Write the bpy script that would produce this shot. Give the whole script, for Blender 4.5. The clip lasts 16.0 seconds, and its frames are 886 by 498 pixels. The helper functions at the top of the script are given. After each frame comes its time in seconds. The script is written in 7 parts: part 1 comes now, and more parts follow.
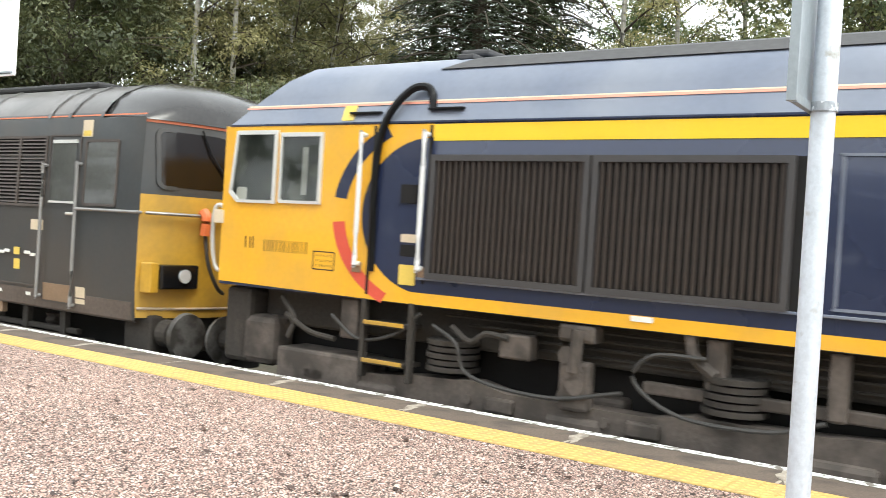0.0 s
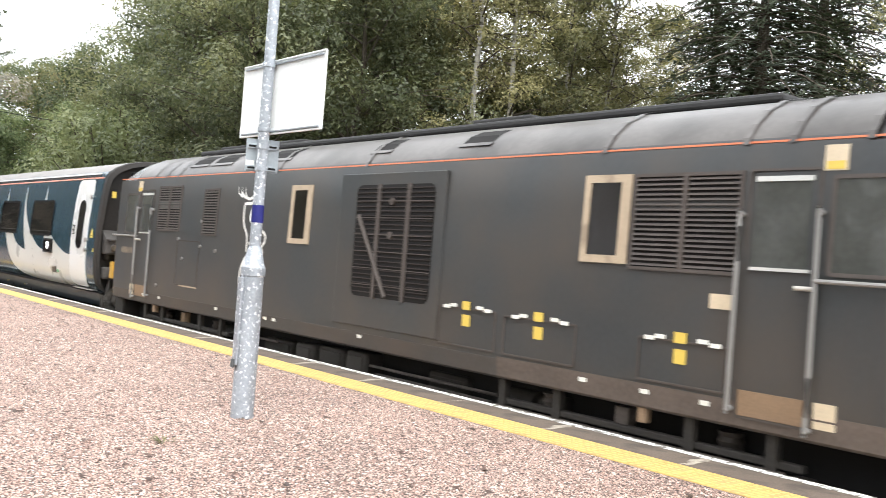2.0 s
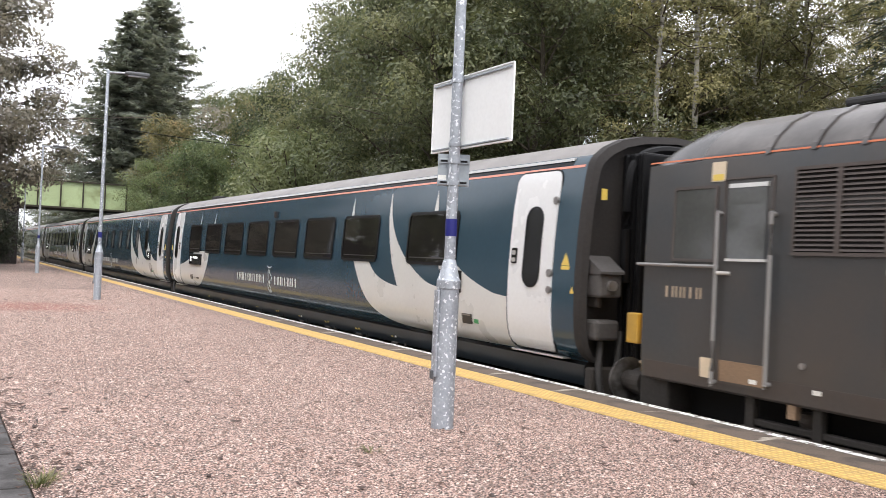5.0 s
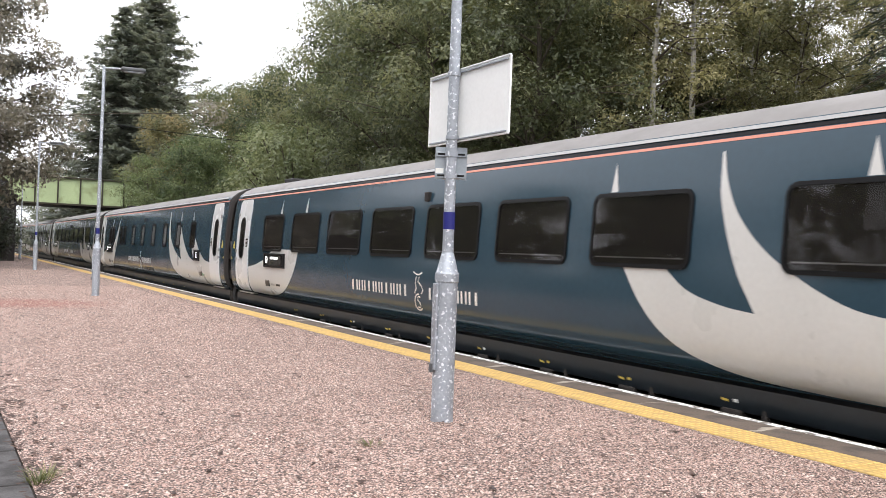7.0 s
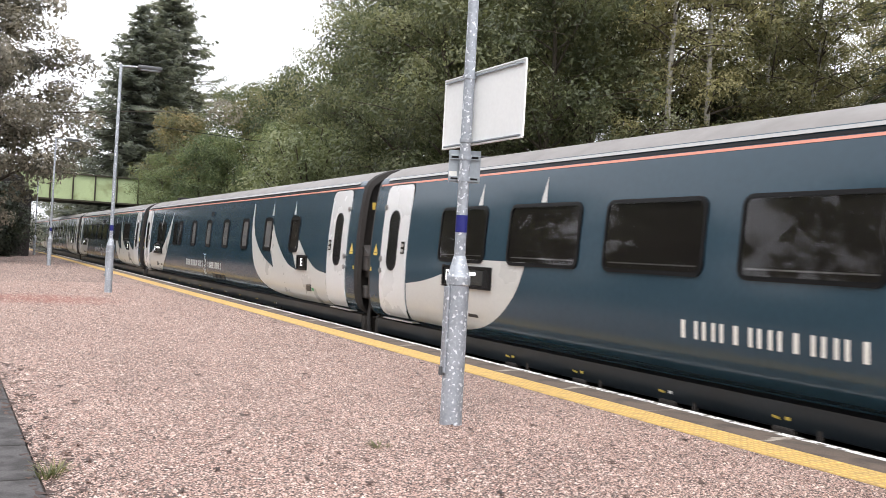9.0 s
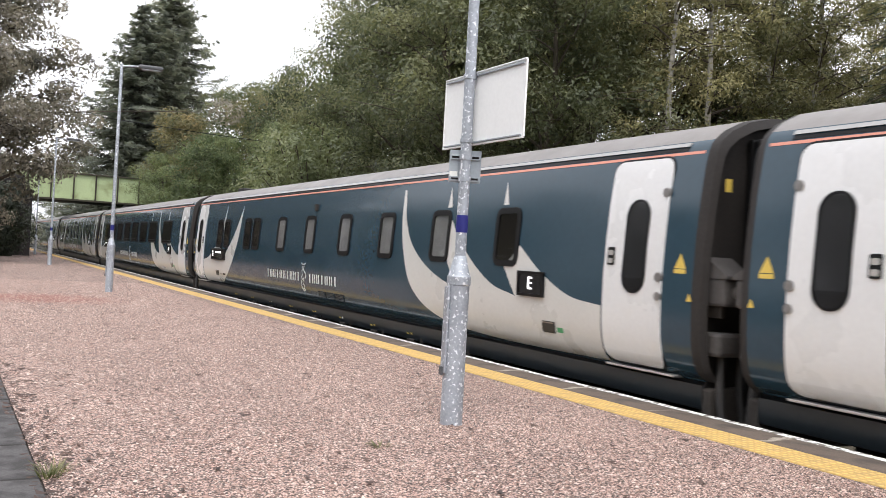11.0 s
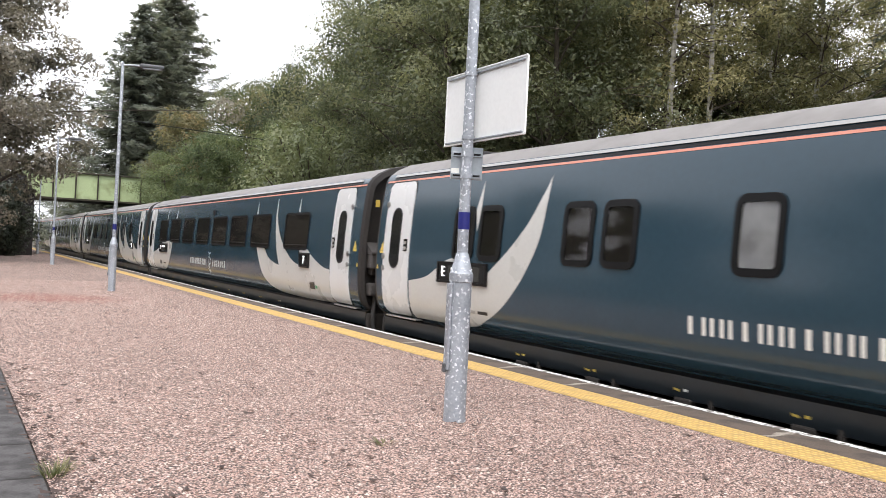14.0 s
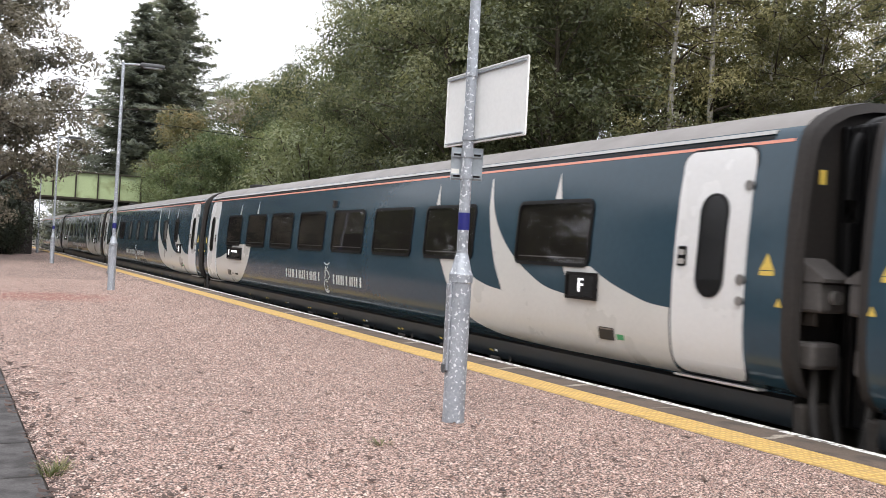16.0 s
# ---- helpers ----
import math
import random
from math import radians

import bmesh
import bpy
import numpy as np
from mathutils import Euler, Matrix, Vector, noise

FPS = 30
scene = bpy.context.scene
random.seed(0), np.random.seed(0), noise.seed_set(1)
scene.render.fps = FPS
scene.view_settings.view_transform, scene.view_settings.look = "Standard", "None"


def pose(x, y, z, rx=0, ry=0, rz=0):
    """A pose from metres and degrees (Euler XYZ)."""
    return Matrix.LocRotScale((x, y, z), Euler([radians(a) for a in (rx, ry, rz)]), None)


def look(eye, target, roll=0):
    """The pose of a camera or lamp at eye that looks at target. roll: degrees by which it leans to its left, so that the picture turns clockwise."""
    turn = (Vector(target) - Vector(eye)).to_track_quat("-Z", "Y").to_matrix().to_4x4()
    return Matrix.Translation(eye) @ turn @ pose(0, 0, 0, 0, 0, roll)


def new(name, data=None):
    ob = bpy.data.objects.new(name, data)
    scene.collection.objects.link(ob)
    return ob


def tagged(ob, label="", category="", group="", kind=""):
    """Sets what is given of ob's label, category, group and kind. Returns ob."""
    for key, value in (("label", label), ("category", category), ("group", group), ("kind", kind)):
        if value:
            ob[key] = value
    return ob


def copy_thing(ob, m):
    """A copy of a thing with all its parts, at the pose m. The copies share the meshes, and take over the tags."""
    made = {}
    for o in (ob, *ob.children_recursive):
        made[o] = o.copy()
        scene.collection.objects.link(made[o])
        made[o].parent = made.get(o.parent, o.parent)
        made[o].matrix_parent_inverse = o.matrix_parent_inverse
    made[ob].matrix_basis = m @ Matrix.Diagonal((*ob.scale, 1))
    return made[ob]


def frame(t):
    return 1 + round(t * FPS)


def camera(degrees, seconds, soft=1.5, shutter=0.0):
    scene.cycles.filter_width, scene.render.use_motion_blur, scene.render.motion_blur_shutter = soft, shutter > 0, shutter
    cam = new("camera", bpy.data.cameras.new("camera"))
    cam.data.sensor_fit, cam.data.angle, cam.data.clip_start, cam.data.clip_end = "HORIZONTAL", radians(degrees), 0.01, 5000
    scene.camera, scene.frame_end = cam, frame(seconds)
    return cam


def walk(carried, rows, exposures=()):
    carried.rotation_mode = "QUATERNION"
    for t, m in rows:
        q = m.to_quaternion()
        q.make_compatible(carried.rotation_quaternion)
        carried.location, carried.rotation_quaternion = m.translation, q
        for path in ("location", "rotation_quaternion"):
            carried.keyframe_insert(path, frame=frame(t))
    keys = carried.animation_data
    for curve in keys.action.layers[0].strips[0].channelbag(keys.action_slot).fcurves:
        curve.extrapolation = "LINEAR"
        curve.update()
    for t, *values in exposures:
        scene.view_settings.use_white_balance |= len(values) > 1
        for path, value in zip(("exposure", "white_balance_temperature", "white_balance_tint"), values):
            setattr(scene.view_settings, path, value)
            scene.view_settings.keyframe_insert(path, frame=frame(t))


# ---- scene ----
# ---- camera ----
# t, x, y, pitch, roll, yaw; the eye stands 1.351 m over the platform
EYE = (
    (0.0, 0.100, -0.142, -0.710, -3.518, -56.550),
    (0.5, 0.079, -0.128, -0.297, -3.845, -54.692),
    (1.0, 0.096, -0.098, 0.830, -3.760, -48.361),
    (1.5, 0.084, -0.075, 1.116, -3.843, -43.424),
    (2.0, 0.067, -0.064, 0.854, -4.318, -40.084),
    (2.5, 0.050, -0.031, 1.240, -3.137, -36.668),
    (3.0, 0.004, -0.026, 0.846, -3.051, -31.935),
    (3.5, -0.003, -0.025, 0.152, -3.349, -29.826),
    (4.0, -0.003, -0.001, 0.934, -2.681, -29.050),
    (6.5, -0.002, -0.001, 0.458, -2.513, -28.889),
    (7.0, -0.002, -0.001, 0.358, -2.113, -29.050),
    (7.5, -0.001, -0.001, 0.335, -2.584, -28.976),
    (8.0, 0.000, -0.002, 0.385, -2.829, -28.659),
    (8.5, -0.000, 0.001, 0.440, -3.162, -28.473),
    (9.0, -0.001, 0.001, 0.504, -3.151, -28.323),
    (11.5, 0.000, 0.001, 0.490, -3.209, -28.285),
    (12.0, -0.002, 0.001, 0.425, -3.099, -28.267),
    (12.5, -0.002, 0.001, 0.417, -3.045, -28.242),
    (13.0, 0.001, 0.001, 0.386, -3.048, -28.196),
    (13.5, 0.002, 0.002, 0.336, -3.156, -28.161),
    (14.0, 0.000, 0.001, 0.314, -2.844, -28.151),
    (14.5, 0.001, -0.000, 0.338, -3.153, -28.156),
    (15.0, 0.000, 0.000, 0.349, -3.103, -28.198),
    (15.5, 0.002, 0.000, 0.319, -2.854, -28.198),
    (16.0, 0.001, 0.002, 0.348, -3.119, -28.167),
)
cam = camera(50.78, 16.0, soft=0.85, shutter=0.32)
walk(cam, [(t, pose(x, y, 1.351, 90 + p, r, w)) for t, x, y, p, r, w in EYE],
     exposures=[(0.0, 0.86, 6500, 3), (0.5, 0.76, 6500, 4), (1.0, 0.72, 6500, 6), (1.5, 0.84, 6500, 6), (2.0, 0.92, 6500, 7), (2.5, 0.88, 6500, 8), (3.0, 0.70, 6500, 10), (4.0, 0.44, 6500, 12), (7.0, 0.35, 6500, 12), (9.0, 0.38, 6500, 12), (11.5, 0.25, 6500, 12), (12.5, 0.30, 6500, 12), (13.5, 0.36, 6500, 12), (14.5, 0.28, 6500, 12), (15.5, 0.20, 6500, 12), (16.0, 0.20, 6500, 12)])

# distance run by the train every half second
RUN = (-0.00, 1.35, 2.74, 4.19, 5.69, 7.24, 8.83, 10.47, 12.15, 13.87, 15.65, 17.46, 19.33, 21.23, 23.19, 25.18, 27.22, 29.30, 31.42, 33.58, 35.78, 38.01, 40.27, 42.56, 44.88, 47.23, 49.61, 52.01, 54.44, 56.89, 59.36, 61.85, 64.36)
EDGE = 6.273   # platform edge, metres to the right of the eye


def bend(y):
    """Sideways drift of the gently curving line."""
    return 0.00866 * ((y - -0.541) + math.sqrt((y - -0.541) ** 2 + 100))

# ---- light ----
world = bpy.data.worlds.new("overcast_sky")
scene.world = world
world.use_nodes = True
wn, wl = world.node_tree.nodes, world.node_tree.links
sky = wn.new("ShaderNodeTexSky")
sky.sky_type, sky.sun_disc = "NISHITA", False
sky.sun_elevation, sky.sun_rotation = radians(48), radians(200)
sky.dust_density, sky.ozone_density = 4.0, 1.0
pale = wn.new("ShaderNodeHueSaturation")
pale.inputs["Saturation"].default_value = 0.10
cloud = wn.new("ShaderNodeMix")
cloud.data_type = "RGBA"
cloud.inputs[0].default_value = 0.8
cloud.inputs[7].default_value = (9.6, 9.8, 10.4, 1)
wl.new(sky.outputs[0], pale.inputs["Color"])
wl.new(pale.outputs[0], cloud.inputs[6])
wl.new(cloud.outputs[2], wn["Background"].inputs[0])
wn["Background"].inputs[1].default_value = 0.155
sun = new("sun", bpy.data.lights.new("sun", "SUN"))
sun.data.energy, sun.data.angle, sun.data.color = 1.5, radians(25), (1, 0.96, 0.9)
sun.matrix_world = look((0, 0, 30), (9, 14, 0))

# ---- materials ----


def surf(name, col, rough=0.6, metal=0.0, var=0.15, scale=2.0, fine=60.0, bump=0.1, other=None, amount=0.5, patch=1.5, sharp=0.08, coat=0.0, coords="Object", stretch=(1, 1, 1)):
    """Painted, metal, stone or plastic surface: tint and gloss vary at two scales, fine relief, and patches of another colour."""
    m = bpy.data.materials.new(name)
    m.use_nodes = True
    n, l = m.node_tree.nodes, m.node_tree.links
    b = n["Principled BSDF"]
    tc = n.new("ShaderNodeTexCoord")
    mp = n.new("ShaderNodeMapping")
    mp.inputs["Scale"].default_value = stretch
    l.new(tc.outputs[coords], mp.inputs[0])

    def tex(s, d=4):
        t = n.new("ShaderNodeTexNoise")
        t.inputs["Scale"].default_value, t.inputs["Detail"].default_value = s, d
        l.new(mp.outputs[0], t.inputs["Vector"])
        return t.outputs[0]

    big, small = tex(scale), tex(fine)
    add = n.new("ShaderNodeMath")
    add.operation = "ADD"
    l.new(big, add.inputs[0])
    l.new(small, add.inputs[1])
    r = n.new("ShaderNodeMapRange")
    r.inputs[1].default_value, r.inputs[2].default_value = 0.6, 1.4
    r.inputs[3].default_value, r.inputs[4].default_value = 1 - var, 1 + var
    l.new(add.outputs[0], r.inputs[0])
    mul = n.new("ShaderNodeVectorMath")
    mul.operation = "SCALE"
    mul.inputs[0].default_value = col
    l.new(r.outputs[0], mul.inputs["Scale"])
    out = mul.outputs[0]
    if other:
        mask = n.new("ShaderNodeMapRange")
        mask.inputs[1].default_value, mask.inputs[2].default_value = 1 - amount - sharp, 1 - amount + sharp
        l.new(tex(patch, 6), mask.inputs[0])
        mix = n.new("ShaderNodeMix")
        mix.data_type = "RGBA"
        mix.inputs[7].default_value = (*other, 1)
        l.new(mask.outputs[0], mix.inputs[0])
        l.new(out, mix.inputs[6])
        out = mix.outputs[2]
    l.new(out, b.inputs["Base Color"])
    rr = n.new("ShaderNodeMapRange")
    rr.inputs[3].default_value, rr.inputs[4].default_value = max(rough - 0.12, 0.02), min(rough + 0.12, 1)
    l.new(big, rr.inputs[0])
    l.new(rr.outputs[0], b.inputs["Roughness"])
    b.inputs["Metallic"].default_value = metal
    b.inputs["Coat Weight"].default_value = coat
    if bump:
        bp = n.new("ShaderNodeBump")
        bp.inputs["Strength"].default_value, bp.inputs["Distance"].default_value = bump, 0.01
        l.new(small, bp.inputs["Height"])
        l.new(bp.outputs[0], b.inputs["Normal"])
    return m


def glow(name, col, power):
    m = surf(name, col, 0.4)
    b = m.node_tree.nodes["Principled BSDF"]
    b.inputs["Emission Color"].default_value, b.inputs["Emission Strength"].default_value = (*col, 1), power
    return m


def glass(name, col, rough=0.03):
    m = bpy.data.materials.new(name)
    m.use_nodes = True
    n, l = m.node_tree.nodes, m.node_tree.links
    n.remove(n["Principled BSDF"])
    clear, gloss, mix, fres = (n.new("ShaderNode" + k) for k in ("BsdfTransparent", "BsdfGlossy", "MixShader", "Fresnel"))
    clear.inputs[0].default_value = (*col, 1)
    gloss.inputs["Roughness"].default_value = rough
    fres.inputs[0].default_value = 1.5
    l.new(fres.outputs[0], mix.inputs[0])
    l.new(clear.outputs[0], mix.inputs[1])
    l.new(gloss.outputs[0], mix.inputs[2])
    l.new(mix.outputs[0], n["Material Output"].inputs[0])
    return m


def leafy(name, cols, sheen=0.34):
    """Leaves: each leaf takes its own tint, light shines through."""
    m = bpy.data.materials.new(name)
    m.use_nodes = True
    n, l = m.node_tree.nodes, m.node_tree.links
    b = n["Principled BSDF"]
    g = n.new("ShaderNodeNewGeometry")
    ramp = n.new("ShaderNodeValToRGB")
    ramp.color_ramp.interpolation = "LINEAR"
    for i, c in enumerate(cols):
        e = ramp.color_ramp.elements[i] if i < 2 else ramp.color_ramp.elements.new(1.0)
        g_ = sum(c) / 3
        e.position, e.color = i / (len(cols) - 1), (*(0.72 * k + 0.28 * g_ for k in c), 1)
    tc = n.new("ShaderNodeTexCoord")
    t = n.new("ShaderNodeTexNoise")
    t.inputs["Scale"].default_value, t.inputs["Detail"].default_value = 0.9, 4
    l.new(tc.outputs["Object"], t.inputs["Vector"])
    mr = n.new("ShaderNodeMapRange")
    mr.inputs[1].default_value, mr.inputs[2].default_value, mr.inputs[3].default_value, mr.inputs[4].default_value = 0.3, 0.7, -0.2, 0.72
    l.new(t.outputs[0], mr.inputs[0])
    half = n.new("ShaderNodeMath")
    half.operation = "MULTIPLY"
    half.inputs[1].default_value = 0.34
    ad = n.new("ShaderNodeMath")
    l.new(g.outputs["Random Per Island"], half.inputs[0])
    info = n.new("ShaderNodeObjectInfo")
    own = n.new("ShaderNodeMapRange")
    own.inputs[3].default_value, own.inputs[4].default_value = -0.15, 0.40
    l.new(info.outputs["Random"], own.inputs[0])
    both = n.new("ShaderNodeMath")
    l.new(half.outputs[0], both.inputs[0])
    l.new(own.outputs[0], both.inputs[1])
    l.new(both.outputs[0], ad.inputs[0])
    l.new(mr.outputs[0], ad.inputs[1])
    l.new(ad.outputs[0], ramp.inputs[0])
    l.new(ramp.outputs[0], b.inputs["Base Color"])
    b.inputs["Roughness"].default_value = 0.5
    tr = n.new("ShaderNodeBsdfTranslucent")
    thin = n.new("ShaderNodeVectorMath")
    thin.operation = "MULTIPLY"
    thin.inputs[1].default_value = (2.0, 1.95, 1.5)
    l.new(ramp.outputs[0], thin.inputs[0])
    l.new(thin.outputs[0], tr.inputs[0])
    ms = n.new("ShaderNodeMixShader")
    ms.inputs[0].default_value = sheen
    l.new(b.outputs[0], ms.inputs[1])
    l.new(tr.outputs[0], ms.inputs[2])
    l.new(ms.outputs[0], n["Material Output"].inputs[0])
    return m


def gravel_mat():
    m = bpy.data.materials.new("pink_gravel")
    m.use_nodes = True
    n, l = m.node_tree.nodes, m.node_tree.links
    b = n["Principled BSDF"]
    tc = n.new("ShaderNodeTexCoord")
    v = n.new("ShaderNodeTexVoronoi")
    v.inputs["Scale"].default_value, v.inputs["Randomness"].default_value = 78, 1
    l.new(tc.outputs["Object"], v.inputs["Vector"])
    ramp = n.new("ShaderNodeValToRGB")
    stops = ((0.0, (0.06, 0.04, 0.033)), (0.10, (0.12, 0.078, 0.065)), (0.22, (0.40, 0.262, 0.22)), (0.5, (0.60, 0.41, 0.345)), (0.8, (0.74, 0.535, 0.455)), (1.0, (0.82, 0.70, 0.62)))
    for i, (p, c) in enumerate(stops):
        e = ramp.color_ramp.elements[i] if i < 2 else ramp.color_ramp.elements.new(1.0)
        e.position, e.color = p, (*c, 1)
    sep = n.new("ShaderNodeSeparateColor")
    l.new(v.outputs["Color"], sep.inputs[0])
    l.new(sep.outputs[0], ramp.inputs[0])
    big = n.new("ShaderNodeTexNoise")
    big.inputs["Scale"].default_value, big.inputs["Detail"].default_value = 0.7, 5
    l.new(tc.outputs["Object"], big.inputs["Vector"])
    mr = n.new("ShaderNodeMapRange")
    mr.inputs[1].default_value, mr.inputs[2].default_value, mr.inputs[3].default_value, mr.inputs[4].default_value = 0.3, 0.7, 0.87, 1.16
    l.new(big.outputs[0], mr.inputs[0])
    sc = n.new("ShaderNodeVectorMath")
    sc.operation = "SCALE"
    l.new(ramp.outputs[0], sc.inputs[0])
    l.new(mr.outputs[0], sc.inputs["Scale"])
    mid = n.new("ShaderNodeTexNoise")
    mid.inputs["Scale"].default_value, mid.inputs["Detail"].default_value, mid.inputs["Roughness"].default_value = 26, 6, 0.7
    l.new(tc.outputs["Object"], mid.inputs["Vector"])
    mm = n.new("ShaderNodeMapRange")
    mm.inputs[1].default_value, mm.inputs[2].default_value, mm.inputs[3].default_value, mm.inputs[4].default_value = 0.3, 0.7, 0.66, 1.30
    l.new(mid.outputs[0], mm.inputs[0])
    sc1 = n.new("ShaderNodeVectorMath")
    sc1.operation = "SCALE"
    l.new(sc.outputs[0], sc1.inputs[0])
    l.new(mm.outputs[0], sc1.inputs["Scale"])
    sc = sc1
    # shade in the crevices between stones, painted into the colour
    gap_shade = n.new("ShaderNodeMapRange")
    gap_shade.inputs[1].default_value, gap_shade.inputs[2].default_value, gap_shade.inputs[3].default_value, gap_shade.inputs[4].default_value = 0.30, 0.62, 1.08, 0.22
    l.new(v.outputs["Distance"], gap_shade.inputs[0])
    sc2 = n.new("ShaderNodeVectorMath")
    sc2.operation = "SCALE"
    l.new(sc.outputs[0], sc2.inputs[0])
    l.new(gap_shade.outputs[0], sc2.inputs["Scale"])
    # redder stones spilt in one patch
    gm = n.new("ShaderNodeVectorMath")
    gm.operation = "DISTANCE"
    mp = n.new("ShaderNodeMapping")
    mp.inputs["Scale"].default_value = (0.6, 0.62, 1)
    l.new(tc.outputs["Object"], mp.inputs[0])
    l.new(mp.outputs[0], gm.inputs[0])
    gm.inputs[1].default_value = (1.9 * 0.6, 21.6 * 0.62, 0)
    pm = n.new("ShaderNodeMapRange")
    pm.inputs[1].default_value, pm.inputs[2].default_value, pm.inputs[3].default_value, pm.inputs[4].default_value = 0.3, 1.9, 1.0, 0.30
    l.new(gm.outputs["Value"], pm.inputs[0])
    n2 = n.new("ShaderNodeTexNoise")
    n2.inputs["Scale"].default_value, n2.inputs["Detail"].default_value, n2.inputs["Roughness"].default_value = 4, 8, 0.7
    l.new(tc.outputs["Object"], n2.inputs["Vector"])
    pmul = n.new("ShaderNodeMath")
    pmul.operation = "MULTIPLY"
    l.new(pm.outputs[0], pmul.inputs[0])
    l.new(n2.outputs[0], pmul.inputs[1])
    mx = n.new("ShaderNodeMix")
    mx.data_type = "RGBA"
    mx.inputs[7].default_value = (0.24, 0.065, 0.048, 1)
    edge = n.new("ShaderNodeMapRange")
    edge.inputs[1].default_value, edge.inputs[2].default_value, edge.inputs[4].default_value = 0.30, 0.48, 0.78
    l.new(pmul.outputs[0], edge.inputs[0])
    l.new(edge.outputs[0], mx.inputs[0])
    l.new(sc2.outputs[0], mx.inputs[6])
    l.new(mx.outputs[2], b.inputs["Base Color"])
    b.inputs["Roughness"].default_value = 0.85
    bp = n.new("ShaderNodeBump")
    bp.invert = True
    bp.inputs["Strength"].default_value, bp.inputs["Distance"].default_value = 0.7, 0.012
    l.new(v.outputs["Distance"], bp.inputs["Height"])
    l.new(bp.outputs[0], b.inputs["Normal"])
    return m


def tactile_mat():
    """Yellow paving with rows of small blisters."""
    m = surf("yellow_tactile", (0.72, 0.475, 0.155), 0.8, var=0.25, scale=3, fine=40, bump=0, other=(0.44, 0.30, 0.13), amount=0.38, patch=5, sharp=0.15)
    n, l = m.node_tree.nodes, m.node_tree.links
    tc = n.new("ShaderNodeTexCoord")
    mp = n.new("ShaderNodeMapping")
    mp.inputs["Scale"].default_value = (15, 15, 15)
    l.new(tc.outputs["Object"], mp.inputs[0])
    fr = n.new("ShaderNodeVectorMath")
    fr.operation = "FRACTION"
    l.new(mp.outputs[0], fr.inputs[0])
    fl = n.new("ShaderNodeVectorMath")
    fl.operation = "MULTIPLY"
    fl.inputs[1].default_value = (1, 1, 0)
    l.new(fr.outputs[0], fl.inputs[0])
    ds = n.new("ShaderNodeVectorMath")
    ds.operation = "DISTANCE"
    ds.inputs[1].default_value = (0.5, 0.5, 0)
    l.new(fl.outputs[0], ds.inputs[0])
    mr = n.new("ShaderNodeMapRange")
    mr.inputs[1].default_value, mr.inputs[2].default_value, mr.inputs[3].default_value, mr.inputs[4].default_value = 0.2, 0.38, 1, 0
    l.new(ds.outputs["Value"], mr.inputs[0])
    # blister tops a little lighter, the ground between them darker
    top_tone = n.new("ShaderNodeMapRange")
    top_tone.inputs[3].default_value, top_tone.inputs[4].default_value = 0.84, 1.12
    l.new(mr.outputs[0], top_tone.inputs[0])
    tint = n.new("ShaderNodeVectorMath")
    tint.operation = "SCALE"
    paint = n["Principled BSDF"].inputs["Base Color"]
    l.new(paint.links[0].from_socket, tint.inputs[0])
    l.new(top_tone.outputs[0], tint.inputs["Scale"])
    l.new(tint.outputs[0], paint)
    bp = n.new("ShaderNodeBump")
    bp.inputs["Strength"].default_value, bp.inputs["Distance"].default_value = 1.0, 0.010
    l.new(mr.outputs[0], bp.inputs["Height"])
    l.new(bp.outputs[0], n["Principled BSDF"].inputs["Normal"])
    return m


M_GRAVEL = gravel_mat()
M_TACTILE = tactile_mat()
M_COPING = surf("coping_concrete", (0.14, 0.108, 0.087), 0.85, var=0.25, scale=1.5, fine=50, bump=0.35, other=(0.085, 0.068, 0.057), amount=0.45, patch=3)
M_MORTAR = surf("pale_mortar", (0.42, 0.37, 0.31), 0.9, var=0.3, scale=8, fine=70, bump=0.4, other=(0.2, 0.17, 0.14), amount=0.45, patch=9)
M_LINE = surf("worn_white_paint", (0.84, 0.84, 0.82), 0.7, var=0.1, fine=70, bump=0.25, other=(0.20, 0.18, 0.16), amount=0.46, patch=13, sharp=0.04)
M_SLAB = surf("grey_paving", (0.085, 0.080, 0.080), 0.85, var=0.35, scale=3, fine=60, bump=0.4, other=(0.040, 0.037, 0.036), amount=0.48, patch=6)
M_BRICK = surf("sooty_brick", (0.05, 0.04, 0.035), 0.9, var=0.3, scale=2, fine=30, bump=0.5)
M_EARTH = surf("earth", (0.06, 0.050, 0.034), 0.95, var=0.4, scale=0.6, fine=8, bump=0.6, other=(0.045, 0.044, 0.025), amount=0.5, patch=0.8)
M_BALLAST = surf("ballast", (0.09, 0.075, 0.065), 0.95, var=0.5, scale=2, fine=22, bump=1.0)
M_RAIL = surf("rusty_rail", (0.16, 0.09, 0.06), 0.5, 0.6, var=0.3)
M_GALV = surf("galvanised_steel", (0.36, 0.39, 0.43), 0.5, 0.35, var=0.25, scale=9, fine=45, bump=0.25, other=(0.80, 0.83, 0.86), amount=0.40, patch=34, sharp=0.03)
M_POLE = surf("pale_grey_pole", (0.58, 0.62, 0.68), 0.5, 0.2, var=0.15, scale=6, fine=50, bump=0.2, other=(0.26, 0.22, 0.15), amount=0.33, patch=7, sharp=0.06)
M_SIGN = surf("white_enamel", (0.88, 0.89, 0.88), 0.45, var=0.05, scale=2, fine=30, bump=0.04)
M_GREYPLATE = surf("grey_aluminium", (0.36, 0.40, 0.43), 0.45, 0.4, var=0.12, fine=40, bump=0.08)
M_BLUEBAND = surf("blue_band", (0.012, 0.015, 0.16), 0.5, var=0.15)
